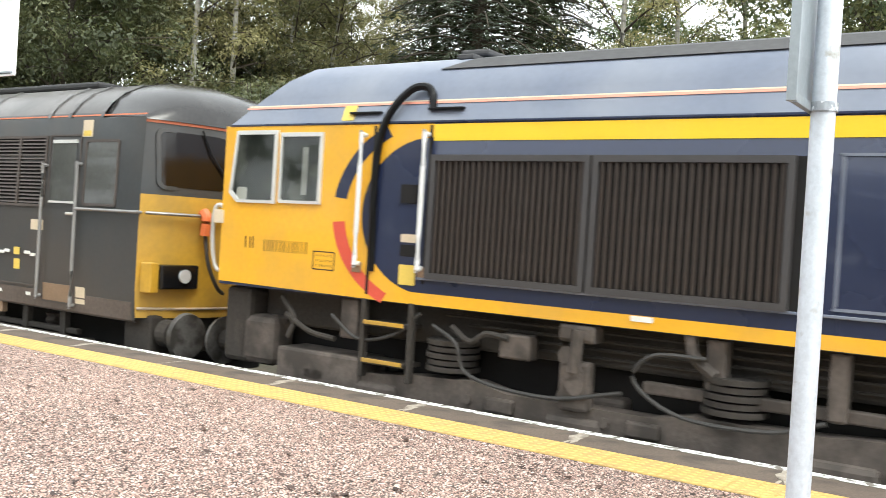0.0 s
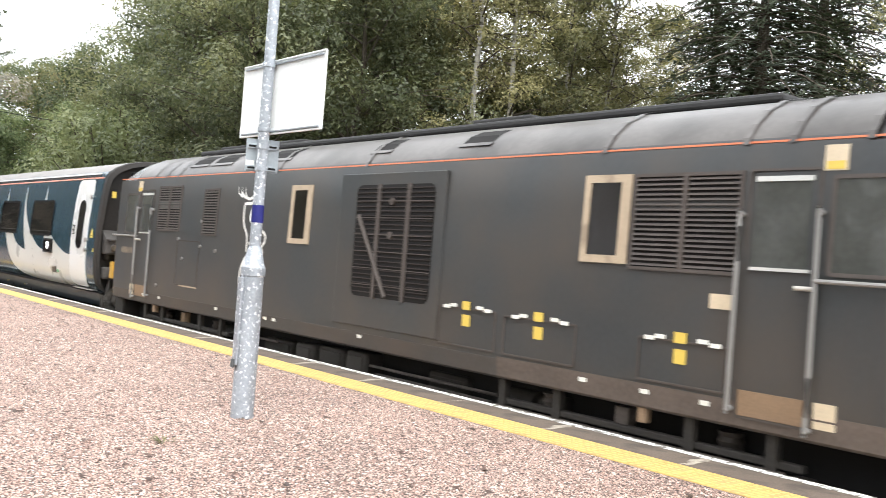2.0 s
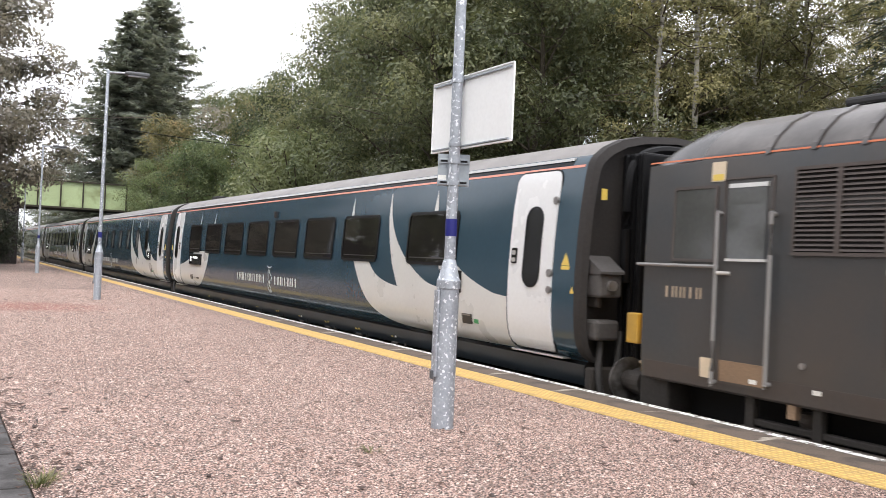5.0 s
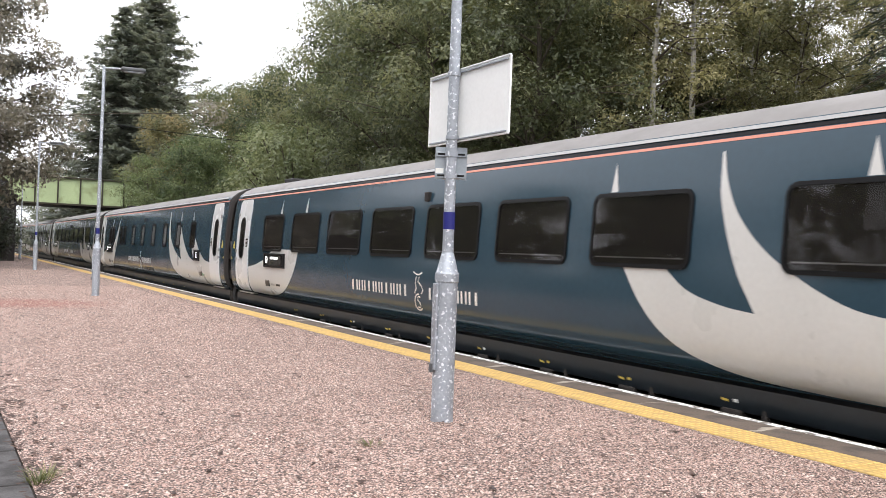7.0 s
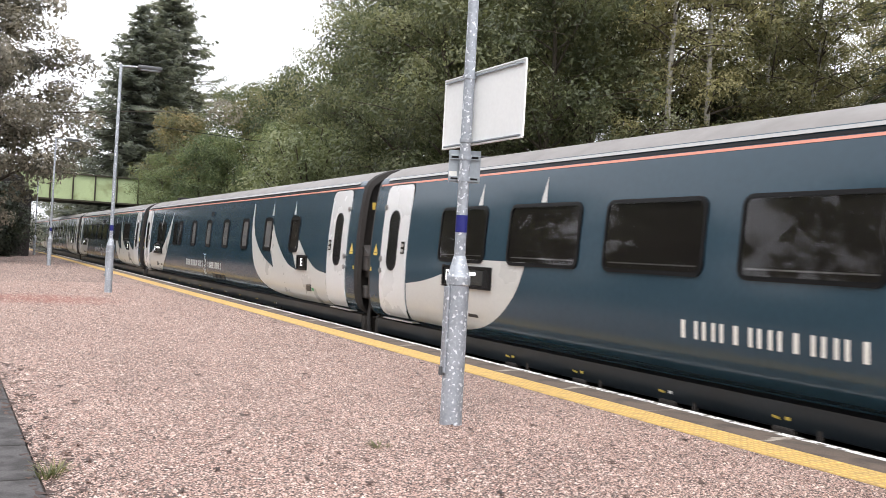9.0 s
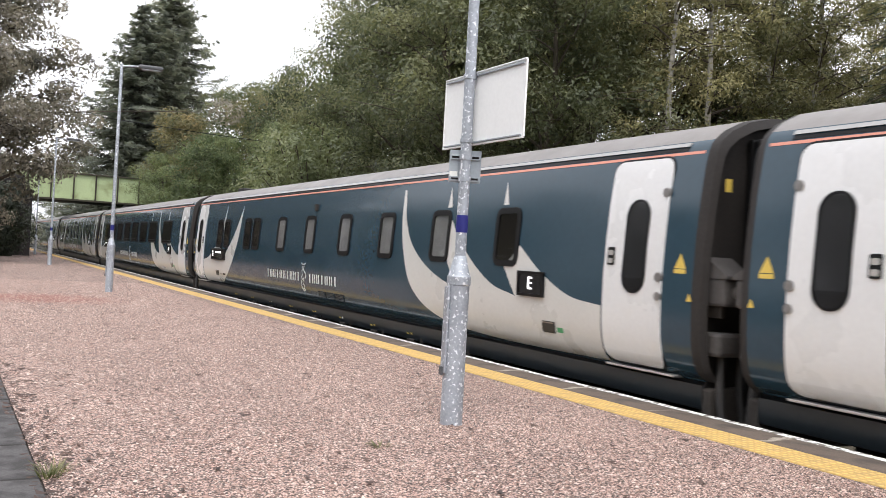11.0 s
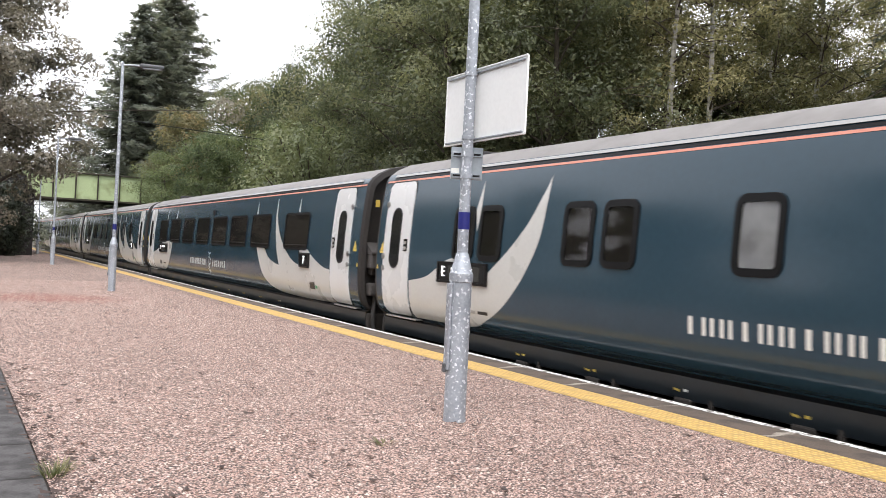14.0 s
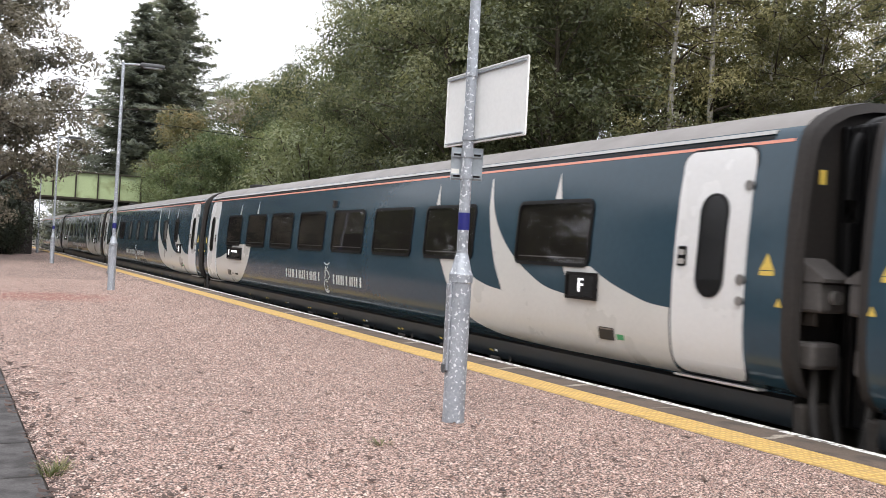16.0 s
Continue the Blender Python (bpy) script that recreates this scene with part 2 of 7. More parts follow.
M_LAMPHEAD = surf("lamp_head_grey", (0.10, 0.105, 0.11), 0.5, 0.2, var=0.15)
M_BRIDGE = surf("green_girder_paint", (0.46, 0.56, 0.31), 0.65, var=0.15, scale=0.6, fine=15, bump=0.15, other=(0.25, 0.28, 0.13), amount=0.36, patch=1.1, sharp=0.12)
M_BRIDGEDARK = surf("girder_flange", (0.05, 0.045, 0.03), 0.8, var=0.4, scale=2, fine=20, bump=0.3)
M_STONE = surf("dark_stone", (0.018, 0.015, 0.015), 0.9, var=0.4, scale=0.8, fine=8, bump=0.7)
M_BARK = surf("bark", (0.075, 0.06, 0.045), 0.95, var=0.4, scale=3, fine=25, bump=0.8)
M_BIRCH = surf("birch_bark", (0.38, 0.36, 0.315), 0.85, var=0.2, scale=2, fine=20, bump=0.4, other=(0.07, 0.06, 0.05), amount=0.38, patch=3, stretch=(1, 1, 2.5))
L_BROAD = leafy("broadleaf_green", ((0.038, 0.050, 0.020), (0.10, 0.122, 0.044), (0.23, 0.24, 0.10)))
L_BIRCH = leafy("birch_leaf", ((0.080, 0.086, 0.026), (0.19, 0.183, 0.057), (0.35, 0.315, 0.115)))
L_LIGHT = leafy("willow_leaf", ((0.080, 0.108, 0.042), (0.17, 0.205, 0.078), (0.29, 0.31, 0.13)))
L_ORANGE = leafy("autumn_leaf", ((0.08, 0.095, 0.03), (0.20, 0.175, 0.055), (0.42, 0.27, 0.085)))
L_OAK = leafy("oak_leaf", ((0.030, 0.048, 0.017), (0.085, 0.115, 0.036), (0.24, 0.235, 0.075)))
L_SPRUCE = leafy("spruce_needles", ((0.018, 0.030, 0.015), (0.038, 0.054, 0.027), (0.07, 0.09, 0.045)), 0.25)
# distance haze painted in: paler, greyer needles than the near spruces
L_HAZYSPRUCE = leafy("haze_paled_needles", ((0.105, 0.13, 0.11), (0.19, 0.215, 0.175), (0.28, 0.30, 0.24)), 0.5)
L_DARK = leafy("dusky_leaf", ((0.058, 0.056, 0.042), (0.155, 0.142, 0.108), (0.34, 0.30, 0.235)))
L_FALLEN = leafy("fallen_leaf", ((0.035, 0.016, 0.012), (0.07, 0.032, 0.020), (0.14, 0.065, 0.035)), 0.05)
L_GREEN = leafy("ash_leaf", ((0.042, 0.068, 0.024), (0.105, 0.155, 0.048), (0.22, 0.27, 0.095)))
L_GRASS = leafy("grass_blades", ((0.06, 0.08, 0.02), (0.16, 0.17, 0.05), (0.28, 0.26, 0.1)))
# train paints
P_TEAL = surf("teal_paint", (0.026, 0.057, 0.081), 0.17, var=0.08, scale=0.7, fine=14, bump=0.015)
P_TEAL.node_tree.nodes["Principled BSDF"].inputs["Specular IOR Level"].default_value = 0.5
P_SKIRT = surf("dark_skirt", (0.014, 0.019, 0.023), 0.34, var=0.3, scale=1.2, fine=20, bump=0.05)
P_ROOF = surf("coach_roof_grey", (0.235, 0.22, 0.21), 0.5, var=0.12, scale=1.2, fine=20, bump=0.05, other=(0.16, 0.15, 0.14), amount=0.4, patch=2, sharp=0.2)
P_GUTTER = surf("pale_gutter", (0.36, 0.36, 0.355), 0.45, var=0.06)
P_CORAL = surf("coral_stripe", (0.72, 0.29, 0.21), 0.4, var=0.06)
P_SILVER = surf("silver_grey_livery", (0.60, 0.60, 0.575), 0.3, var=0.06, scale=1, fine=20, bump=0.01, coat=0.2)
P_DOOR = surf("door_white", (0.72, 0.73, 0.73), 0.28, var=0.05, scale=1, fine=20, bump=0.01, coat=0.2)
P_RUBBER = surf("black_rubber", (0.005, 0.005, 0.0055), 0.4, var=0.3)
P_RUBBER.node_tree.nodes["Principled BSDF"].inputs["Specular IOR Level"].default_value = 0.2
P_DARKEND = surf("sooty_end", (0.020, 0.017, 0.0155), 0.75, var=0.4, scale=2, fine=25, bump=0.2)
P_UNDER = surf("grimy_underframe", (0.032, 0.027, 0.023), 0.8, var=0.4, scale=2.5, fine=30, bump=0.35)
P_BOGIE = surf("bogie_grey", (0.095, 0.078, 0.068), 0.75, var=0.35, scale=2, fine=30, bump=0.3, other=(0.045, 0.037, 0.032), amount=0.45, patch=3)
P_JUMPER = surf("jumper_box_grey", (0.075, 0.070, 0.068), 0.6, var=0.25, scale=3, fine=30, bump=0.1)
P_HOSE = surf("hose_black", (0.034, 0.032, 0.031), 0.6, var=0.3)
P_LOCO = surf("charcoal_paint", (0.040, 0.044, 0.047), 0.40, var=0.14, scale=0.8, fine=20, bump=0.03, other=(0.066, 0.056, 0.048), amount=0.42, patch=0.9, sharp=0.2)
P_LOCOLOW = surf("dusty_solebar", (0.10, 0.078, 0.066), 0.75, var=0.3, scale=2, fine=25, bump=0.15)
P_LOCOLOW2 = surf("dusty_lower_side", (0.047, 0.043, 0.041), 0.55, var=0.25, scale=1.2, fine=25, bump=0.1, other=(0.070, 0.054, 0.046), amount=0.42, patch=0.8, sharp=0.2)
P_LOCOROOF = surf("loco_roof_grey", (0.120, 0.110, 0.105), 0.34, var=0.2, scale=1, fine=20, bump=0.08, other=(0.042, 0.037, 0.035), amount=0.47, patch=1.3, sharp=0.15)
P_SOOT = surf("roof_soot", (0.022, 0.021, 0.021), 0.6, var=0.4, scale=2, fine=30, bump=0.1)
P_ORANGE = surf("orange_band", (0.50, 0.14, 0.06), 0.55, var=0.15)
P_YELLOW = surf("warning_yellow", (0.80, 0.42, 0.022), 0.38, var=0.08, scale=1.2, fine=20, bump=0.02, other=(0.60, 0.34, 0.06), amount=0.36, patch=1.8, sharp=0.2, coat=0.2)
P_YELLOWDIRTY = surf("grimy_yellow", (0.52, 0.30, 0.03), 0.5, var=0.15, scale=1.5, fine=20, bump=0.04, other=(0.30, 0.19, 0.05), amount=0.45, patch=1.8, sharp=0.2)
P_DARKPANE = surf("dark_brown_pane", (0.010, 0.007, 0.006), 0.12, var=0.2)
P_RAILGREY = surf("grey_handrail", (0.27, 0.265, 0.26), 0.5, 0.3, var=0.15)
P_YELLOWB = surf("band_yellow", (0.83, 0.56, 0.03), 0.35, var=0.05, coat=0.2)
P_NAVY = surf("navy_paint", (0.017, 0.024, 0.058), 0.28, var=0.08, scale=1, fine=16, bump=0.015, coat=0.3)
# navy with the sky's sheen painted in: lighter and greyer than the sides
P_NAVYSHEEN = surf("sheen_navy", (0.12, 0.142, 0.20), 0.36, var=0.12, scale=1.2, fine=20, bump=0.03, other=(0.25, 0.265, 0.30), amount=0.4, patch=0.8, sharp=0.25)
P_ROOFDARK = surf("dark_roof_panel", (0.055, 0.054, 0.056), 0.7, var=0.25, fine=25, bump=0.15)
P_RED = surf("red_ring", (0.62, 0.085, 0.05), 0.4, var=0.08)
P_CREAM = surf("cream_frame", (0.45, 0.36, 0.26), 0.6, var=0.2, other=(0.28, 0.22, 0.16), amount=0.4, patch=5)
P_LOUVRE = surf("louvre_brown", (0.072, 0.060, 0.054), 0.7, var=0.25)
# near-black: shade of openings and cavities put into colour; also black labels, joints
P_SHADEBLACK = surf("void_shade_black", (0.006, 0.005, 0.005), 0.9, var=0.3)
P_CHROME = surf("brushed_rail", (0.52, 0.50, 0.47), 0.4, 0.5, var=0.15)
P_ALU = surf("aluminium_frame", (0.70, 0.70, 0.68), 0.35, 0.4, var=0.1)
P_WHITE = surf("white_mark", (0.80, 0.80, 0.76), 0.5, var=0.06)
P_LABEL = surf("label_yellow", (0.68, 0.50, 0.10), 0.5, var=0.1)
P_LABELC = surf("label_cream", (0.62, 0.52, 0.38), 0.5, var=0.15)
P_TAN = surf("kick_plate_tan", (0.24, 0.16, 0.10), 0.7, var=0.25)
P_HOSEORANGE = surf("orange_connector", (0.66, 0.16, 0.05), 0.5, var=0.1)
P_GRILLE = surf("grille_brown", (0.036, 0.026, 0.021), 0.7, var=0.25, fine=30, bump=0.15)
P_GRILLEFRAME = surf("grille_frame_grey", (0.050, 0.047, 0.048), 0.5, var=0.2)
P_GRILLEBAR = surf("grille_bar", (0.024, 0.018, 0.016), 0.7, var=0.25)
P_BUFFER = surf("oily_buffer", (0.13, 0.125, 0.12), 0.45, 0.3, var=0.3, scale=4, fine=30, bump=0.1, other=(0.05, 0.045, 0.04), amount=0.5, patch=6)
P_DOME = surf("sooty_dome", (0.024, 0.022, 0.022), 0.22, var=0.3, scale=1.5, fine=25, bump=0.06, other=(0.075, 0.072, 0.07), amount=0.35, patch=1.6, sharp=0.2)
P_INK = surf("dark_lettering", (0.025, 0.02, 0.016), 0.6, var=0.1)
P_GREEN = surf("green_label", (0.05, 0.30, 0.12), 0.5)
P_WHEEL = surf("grimy_wheel", (0.055, 0.045, 0.038), 0.65, 0.1, var=0.3, scale=4, fine=30, bump=0.15)
P_STEEL = surf("worn_steel", (0.30, 0.29, 0.28), 0.4, 0.7, var=0.2)
G_PANE = glass("tinted_glass", (0.82, 0.82, 0.82))
G_CAB = glass("cab_glass", (0.8, 0.82, 0.8))
# the unlit coach interior put into one flat dark colour
P_INSIDE = surf("unlit_interior", (0.022, 0.018, 0.015), 0.8, var=0.4, scale=1.5)
P_BLIND = surf("closed_blind", (0.46, 0.47, 0.47), 0.8, var=0.22, scale=2.5, fine=9, other=(0.30, 0.31, 0.32), amount=0.4, patch=1.6, sharp=0.25)
P_CABIN = surf("cab_interior", (0.055, 0.062, 0.058), 0.7, var=0.3, scale=2, other=(0.22, 0.23, 0.21), amount=0.4, patch=2.5)
P_LED = glow("white_led", (1, 1, 1), 1.2)
P_DISPLAY = surf("display_black", (0.008, 0.008, 0.009), 0.15, var=0.1)
P_SCREEN = surf("grey_screen", (0.035, 0.037, 0.034), 0.2, var=0.15)
P_LAMP = surf("lamp_lens", (0.55, 0.56, 0.58), 0.15, var=0.1)

# ---- builders ----


def finish(bm, name, mat, smooth=False):
    me = bpy.data.meshes.new(name)
    bmesh.ops.recalc_face_normals(bm, faces=bm.faces[:])
    bm.to_mesh(me)
    bm.free()
    for m in mat if isinstance(mat, (list, tuple)) else [mat]:
        me.materials.append(m)
    if smooth:
        for p in me.polygons:
            p.use_smooth = True
        me.set_sharp_from_angle(angle=radians(38))
    return me


def part(name, bm, mat, parent=None, label="", smooth=False):
    ob = new(name, finish(bm, name, mat, smooth))
    if parent:
        ob.parent = parent
    if label:
        ob["label"] = label
    return ob


def piece(name, me, parent, m):
    """An object of its own on a mesh that alike pieces share."""
    ob = new(name, me)
    ob.parent = parent
    ob.matrix_basis = m
    return ob


def root(name, label, category, group="", kind=""):
    ob = new(name)
    ob.empty_display_size = 0.2
    return tagged(ob, label, category, group, kind)


def B():
    return bmesh.new()


def bx(bm, x0, x1, y0, y1, z0, z1, bevel=0.0, m=None, mi=0):
    r = bmesh.ops.create_cube(bm, size=1)
    vs = r["verts"]
    for v in vs:
        v.co = Vector(((x0 + x1) / 2 + v.co.x * (x1 - x0), (y0 + y1) / 2 + v.co.y * (y1 - y0), (z0 + z1) / 2 + v.co.z * (z1 - z0)))
    fs = {f for v in vs for f in v.link_faces}
    if bevel:
        es = list({e for v in vs for e in v.link_edges})
        res = bmesh.ops.bevel(bm, geom=es, offset=bevel, segments=2, affect="EDGES", profile=0.5)
        fs = set(res["faces"]) | {f for f in fs if f.is_valid}
        vs = list({v for f in fs for v in f.verts})
    for f in fs:
        f.material_index = mi
    if m:
        bmesh.ops.transform(bm, matrix=m, verts=vs)
    return bm


def cyl(bm, a, b, r, r2=None, seg=12, mi=0):
    a, b = Vector(a), Vector(b)
    d = b - a
    m = Matrix.Translation((a + b) / 2) @ d.to_track_quat("Z", "Y").to_matrix().to_4x4()
    res = bmesh.ops.create_cone(bm, cap_ends=True, segments=seg, radius1=r, radius2=r if r2 is None else r2, depth=d.length, matrix=m)
    for f in {f for v in res["verts"] for f in v.link_faces}:
        f.material_index = mi
    return bm


def smoothed(pts, n=6):
    """Catmull-Rom through the points."""
    pts = [Vector(p) for p in pts]
    q = [2 * pts[0] - pts[1], *pts, 2 * pts[-1] - pts[-2]]
    out = []
    for i in range(1, len(q) - 2):
        for k in range(n):
            t = k / n
            out.append(0.5 * (2 * q[i] + (q[i + 1] - q[i - 1]) * t + (2 * q[i - 1] - 5 * q[i] + 4 * q[i + 1] - q[i + 2]) * t * t + (3 * q[i] - q[i - 1] - 3 * q[i + 1] + q[i + 2]) * t ** 3))
    out.append(pts[-1])
    return out


def tube(bm, pts, r, seg=8):
    """A pipe along the points."""
    pts = [Vector(p) for p in pts]
    rings = []
    for i, p in enumerate(pts):
        d = (pts[min(i + 1, len(pts) - 1)] - pts[max(i - 1, 0)]).normalized()
        q = d.to_track_quat("Z", "Y")
        rr = r[i] if isinstance(r, (list, tuple)) else r
        rings.append([bm.verts.new(p + q @ Vector((rr * math.cos(a), rr * math.sin(a), 0))) for a in [2 * math.pi * k / seg for k in range(seg)]])
    for a, b in zip(rings, rings[1:]):
        for k in range(seg):
            bm.faces.new((a[k], a[(k + 1) % seg], b[(k + 1) % seg], b[k]))
    bm.faces.new(rings[0][::-1])
    bm.faces.new(rings[-1])
    return bm


def rrect(u0, u1, v0, v1, r=0.08, n=4):
    pts = []
    for cu, cv, a0 in ((u1 - r, v1 - r, 0), (u0 + r, v1 - r, 90), (u0 + r, v0 + r, 180), (u1 - r, v0 + r, 270)):
        for k in range(n + 1):
            a = radians(a0 + 90 * k / n)
            pts.append((cu + r * math.cos(a), cv + r * math.sin(a)))
    return pts


def sheet(bm, pts, place, cuts=(), cutu=(), thick=0.0):
    """A flat outline in (u, v), cut along v (and u) and laid on a curved surface: place(u, v, out). thick: how far it stands proud."""
    sub = bmesh.new()
    vs = [sub.verts.new((u, v, 0)) for u, v in pts]
    f = sub.faces.new(vs)
    f.normal_update()
    bmesh.ops.triangulate(sub, faces=[f])
    lo, hi = min(p[1] for p in pts), max(p[1] for p in pts)
    for c in cuts:
        if lo < c < hi:
            bmesh.ops.bisect_plane(sub, geom=sub.verts[:] + sub.edges[:] + sub.faces[:], plane_co=(0, c, 0), plane_no=(0, 1, 0))
    for c in cutu:
        bmesh.ops.bisect_plane(sub, geom=sub.verts[:] + sub.edges[:] + sub.faces[:], plane_co=(c, 0, 0), plane_no=(1, 0, 0))
    sub.verts.ensure_lookup_table()
    n = len(sub.verts)
    sub.verts.index_update()
    top = [bm.verts.new(place(v.co.x, v.co.y, thick)) for v in sub.verts]
    for f in sub.faces:
        bm.faces.new([top[v.index] for v in f.verts])
    if thick:
        low = [bm.verts.new(place(v.co.x, v.co.y, 0)) for v in sub.verts]
        for e in sub.edges:
            if len(e.link_faces) == 1:
                a, b = e.verts
                bm.faces.new((top[a.index], top[b.index], low[b.index], low[a.index]))
    sub.free()
    return bm


def ring(bm, outer, inner, place, thick):
    """A frame between two outlines of the same number of points."""
    n = len(outer)
    t = [[bm.verts.new(place(u, v, h)) for u, v in o] for o, h in ((outer, 0), (outer, thick), (inner, thick), (inner, 0))]
    for a, b in zip(t, t[1:]):
        for k in range(n):
            bm.faces.new((a[k], a[(k + 1) % n], b[(k + 1) % n], b[k]))
    return bm


def ribbon(bm, pts, w, place, out=0.004, close=False):
    """A painted stroke of width w along points (u, v)."""
    P = [Vector((u, v)) for u, v in pts]
    rows = []
    n = len(P)
    for i, p in enumerate(P):
        a = P[(i - 1) % n] if close else P[max(i - 1, 0)]
        b = P[(i + 1) % n] if close else P[min(i + 1, n - 1)]
        d = (b - a).normalized()
        s = Vector((-d.y, d.x)) * (w[i] if isinstance(w, (list, tuple)) else w) / 2
        rows.append([bm.verts.new(place(*(p + s), out)), bm.verts.new(place(*(p - s), out))])
    for i in range(n if close else n - 1):
        a, b = rows[i], rows[(i + 1) % n]
        bm.faces.new((a[0], a[1], b[1], b[0]))
    return bm


def arc2(cu, cv, ru, rv, a0, a1, n=16):
    return [(cu + ru * math.cos(radians(a0 + (a1 - a0) * k / n)), cv + rv * math.sin(radians(a0 + (a1 - a0) * k / n))) for k in range(n + 1)]


def shell(bm, prof, ys, w, mats=None):
    """A body along y: half profile (x, z) from the sill to the roof's crown, mirrored over the width w."""
    full = list(prof) + [(w - x, z) for x, z in reversed(prof[:-1])]
    rows = []
    for y in ys:
        rows.append([bm.verts.new((x, y, z)) for x, z in full])
    for a, b in zip(rows, rows[1:]):
        for k in range(len(full) - 1):
            f = bm.faces.new((a[k], a[k + 1], b[k + 1], b[k]))
            if mats:
                f.material_index = mats((full[k][1] + full[k + 1][1]) / 2)
    return rows


def on_side(prof):
    """Lays (y, z) on the near side whose half profile is given; out is towards the platform."""
    zs, xs = [p[1] for p in prof], [p[0] for p in prof]

    def place(y, z, out=0.0):
        return Vector((float(np.interp(z, zs, xs)) - out, y, z))
    return place


def letter(text, size, mat, parent, m):
    c = bpy.data.curves.new("letter", "FONT")
    c.body, c.size, c.extrude, c.align_x, c.align_y = text, size, 0.002, "CENTER", "CENTER"
    c.offset = 0.0008
    tmp = new("letter", c)
    me = bpy.data.meshes.new_from_object(tmp.evaluated_get(bpy.context.evaluated_depsgraph_get()))
    bpy.data.objects.remove(tmp)
    me.materials.clear()
    me.materials.append(mat)
    ob = new("letter", me)
    ob.parent = parent
    ob.matrix_basis = m
    return ob


def lettering(bm, y0, y1, z0, z1, n, place, out=0.004):
    """A word as upright bars, one for each character, running from y0 (start) to y1."""
    step = (y1 - y0) / n
    for k in range(n):
        for a, b in (((0.10, 0.30), (0.56, 0.76)) if k % 3 else ((0.30, 0.55),)):
            a, b = y0 + step * (k + a), y0 + step * (k + b)
            sheet(bm, [(a, z0), (b, z0), (b, z1), (a, z1)], lambda u, v, o: place(u, v, o + out), cuts=(0.5, 0.8, 1.0, 1.2))
    return bm

# ---- ground, platform, track ----


def strip(x0, x1, z, y0=-40.0, y1=112.0, step=2.0, depth=0.0):
    """A band along the line between two offsets from the platform edge; depth gives it a body."""
    bm = B()
    n = int((y1 - y0) / step)
    rows = []
    for k in range(n + 1):
        y = y0 + (y1 - y0) * k / n
        b = EDGE + bend(y)
        r = [bm.verts.new((b + x0, y, z)), bm.verts.new((b + x1, y, z))]
        if depth:
            r += [bm.verts.new((b + x1, y, z - depth)), bm.verts.new((b + x0, y, z - depth))]
        rows.append(r)
    m = len(rows[0])
    for a, b in zip(rows, rows[1:]):
        for k in range(m if depth else 1):
            bm.faces.new((a[k], a[(k + 1) % m], b[(k + 1) % m], b[k]))
    if depth:
        bm.faces.new(rows[0])
        bm.faces.new(rows[-1][::-1])
    return bm


def ground_z(x, y):
    """Track bed, then a wooded bank behind it; level land elsewhere."""
    e = x - EDGE - bend(min(max(y, -200), 200))
    if e < -9:
        z = -0.25
    elif e < 0:
        z = -1.15
    elif e < 5.2:
        z = -1.12
    else:
        z = min(-1.12 + (e - 5.2) * 0.28, 1.6)
    return z


bm = B()
xs = [-900, -400, -150, -60, -20, -6, -3.2, 0, 4, 6.2, 6.6, 8, 9.6, 11.4, 12.5, 14, 16, 18, 20, 24, 30, 40, 60, 100, 200, 500, 900]
ys = [-900, -400, -150, -60] + [-40 + 6 * k for k in range(27)] + [150, 220, 400, 900]
grid = [[bm.verts.new((x, y, ground_z(x, y) + (0.12 * noise.noise((x * 0.3, y * 0.3, 0)) if x > 13 else 0))) for x in xs] for y in ys]
for a, b in zip(grid, grid[1:]):
    for k in range(len(xs) - 1):
        bm.faces.new((a[k], a[k + 1], b[k + 1], b[k]))
tagged(part("ground", bm, M_EARTH), "dark earth and rough grass under the trees", kind="structure")

platform = tagged(new("platform"), "station platform surfaced with pinkish gravel", kind="structure")
part("platform_fill", strip(-6.0, -0.012, -0.012, depth=1.2), M_BRICK, platform)
bm = B()
n = 76
rows = []
for k in range(n + 1):
    y = -40 + 152 * k / n
    rows.append([bm.verts.new((x, y, 0.002)) for x in (0.56, 2.5, 4.5, EDGE + bend(y) - 0.905)])
for a, b in zip(rows, rows[1:]):
    for k in range(3):
        bm.faces.new((a[k], a[k + 1], b[k + 1], b[k]))
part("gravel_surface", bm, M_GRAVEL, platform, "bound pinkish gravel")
part("edge_line", strip(-0.105, -0.002, 0.0075, step=1.0), M_LINE, platform, "worn white edge line")

# loose chippings that stand proud of the surface
rng = np.random.default_rng(5)


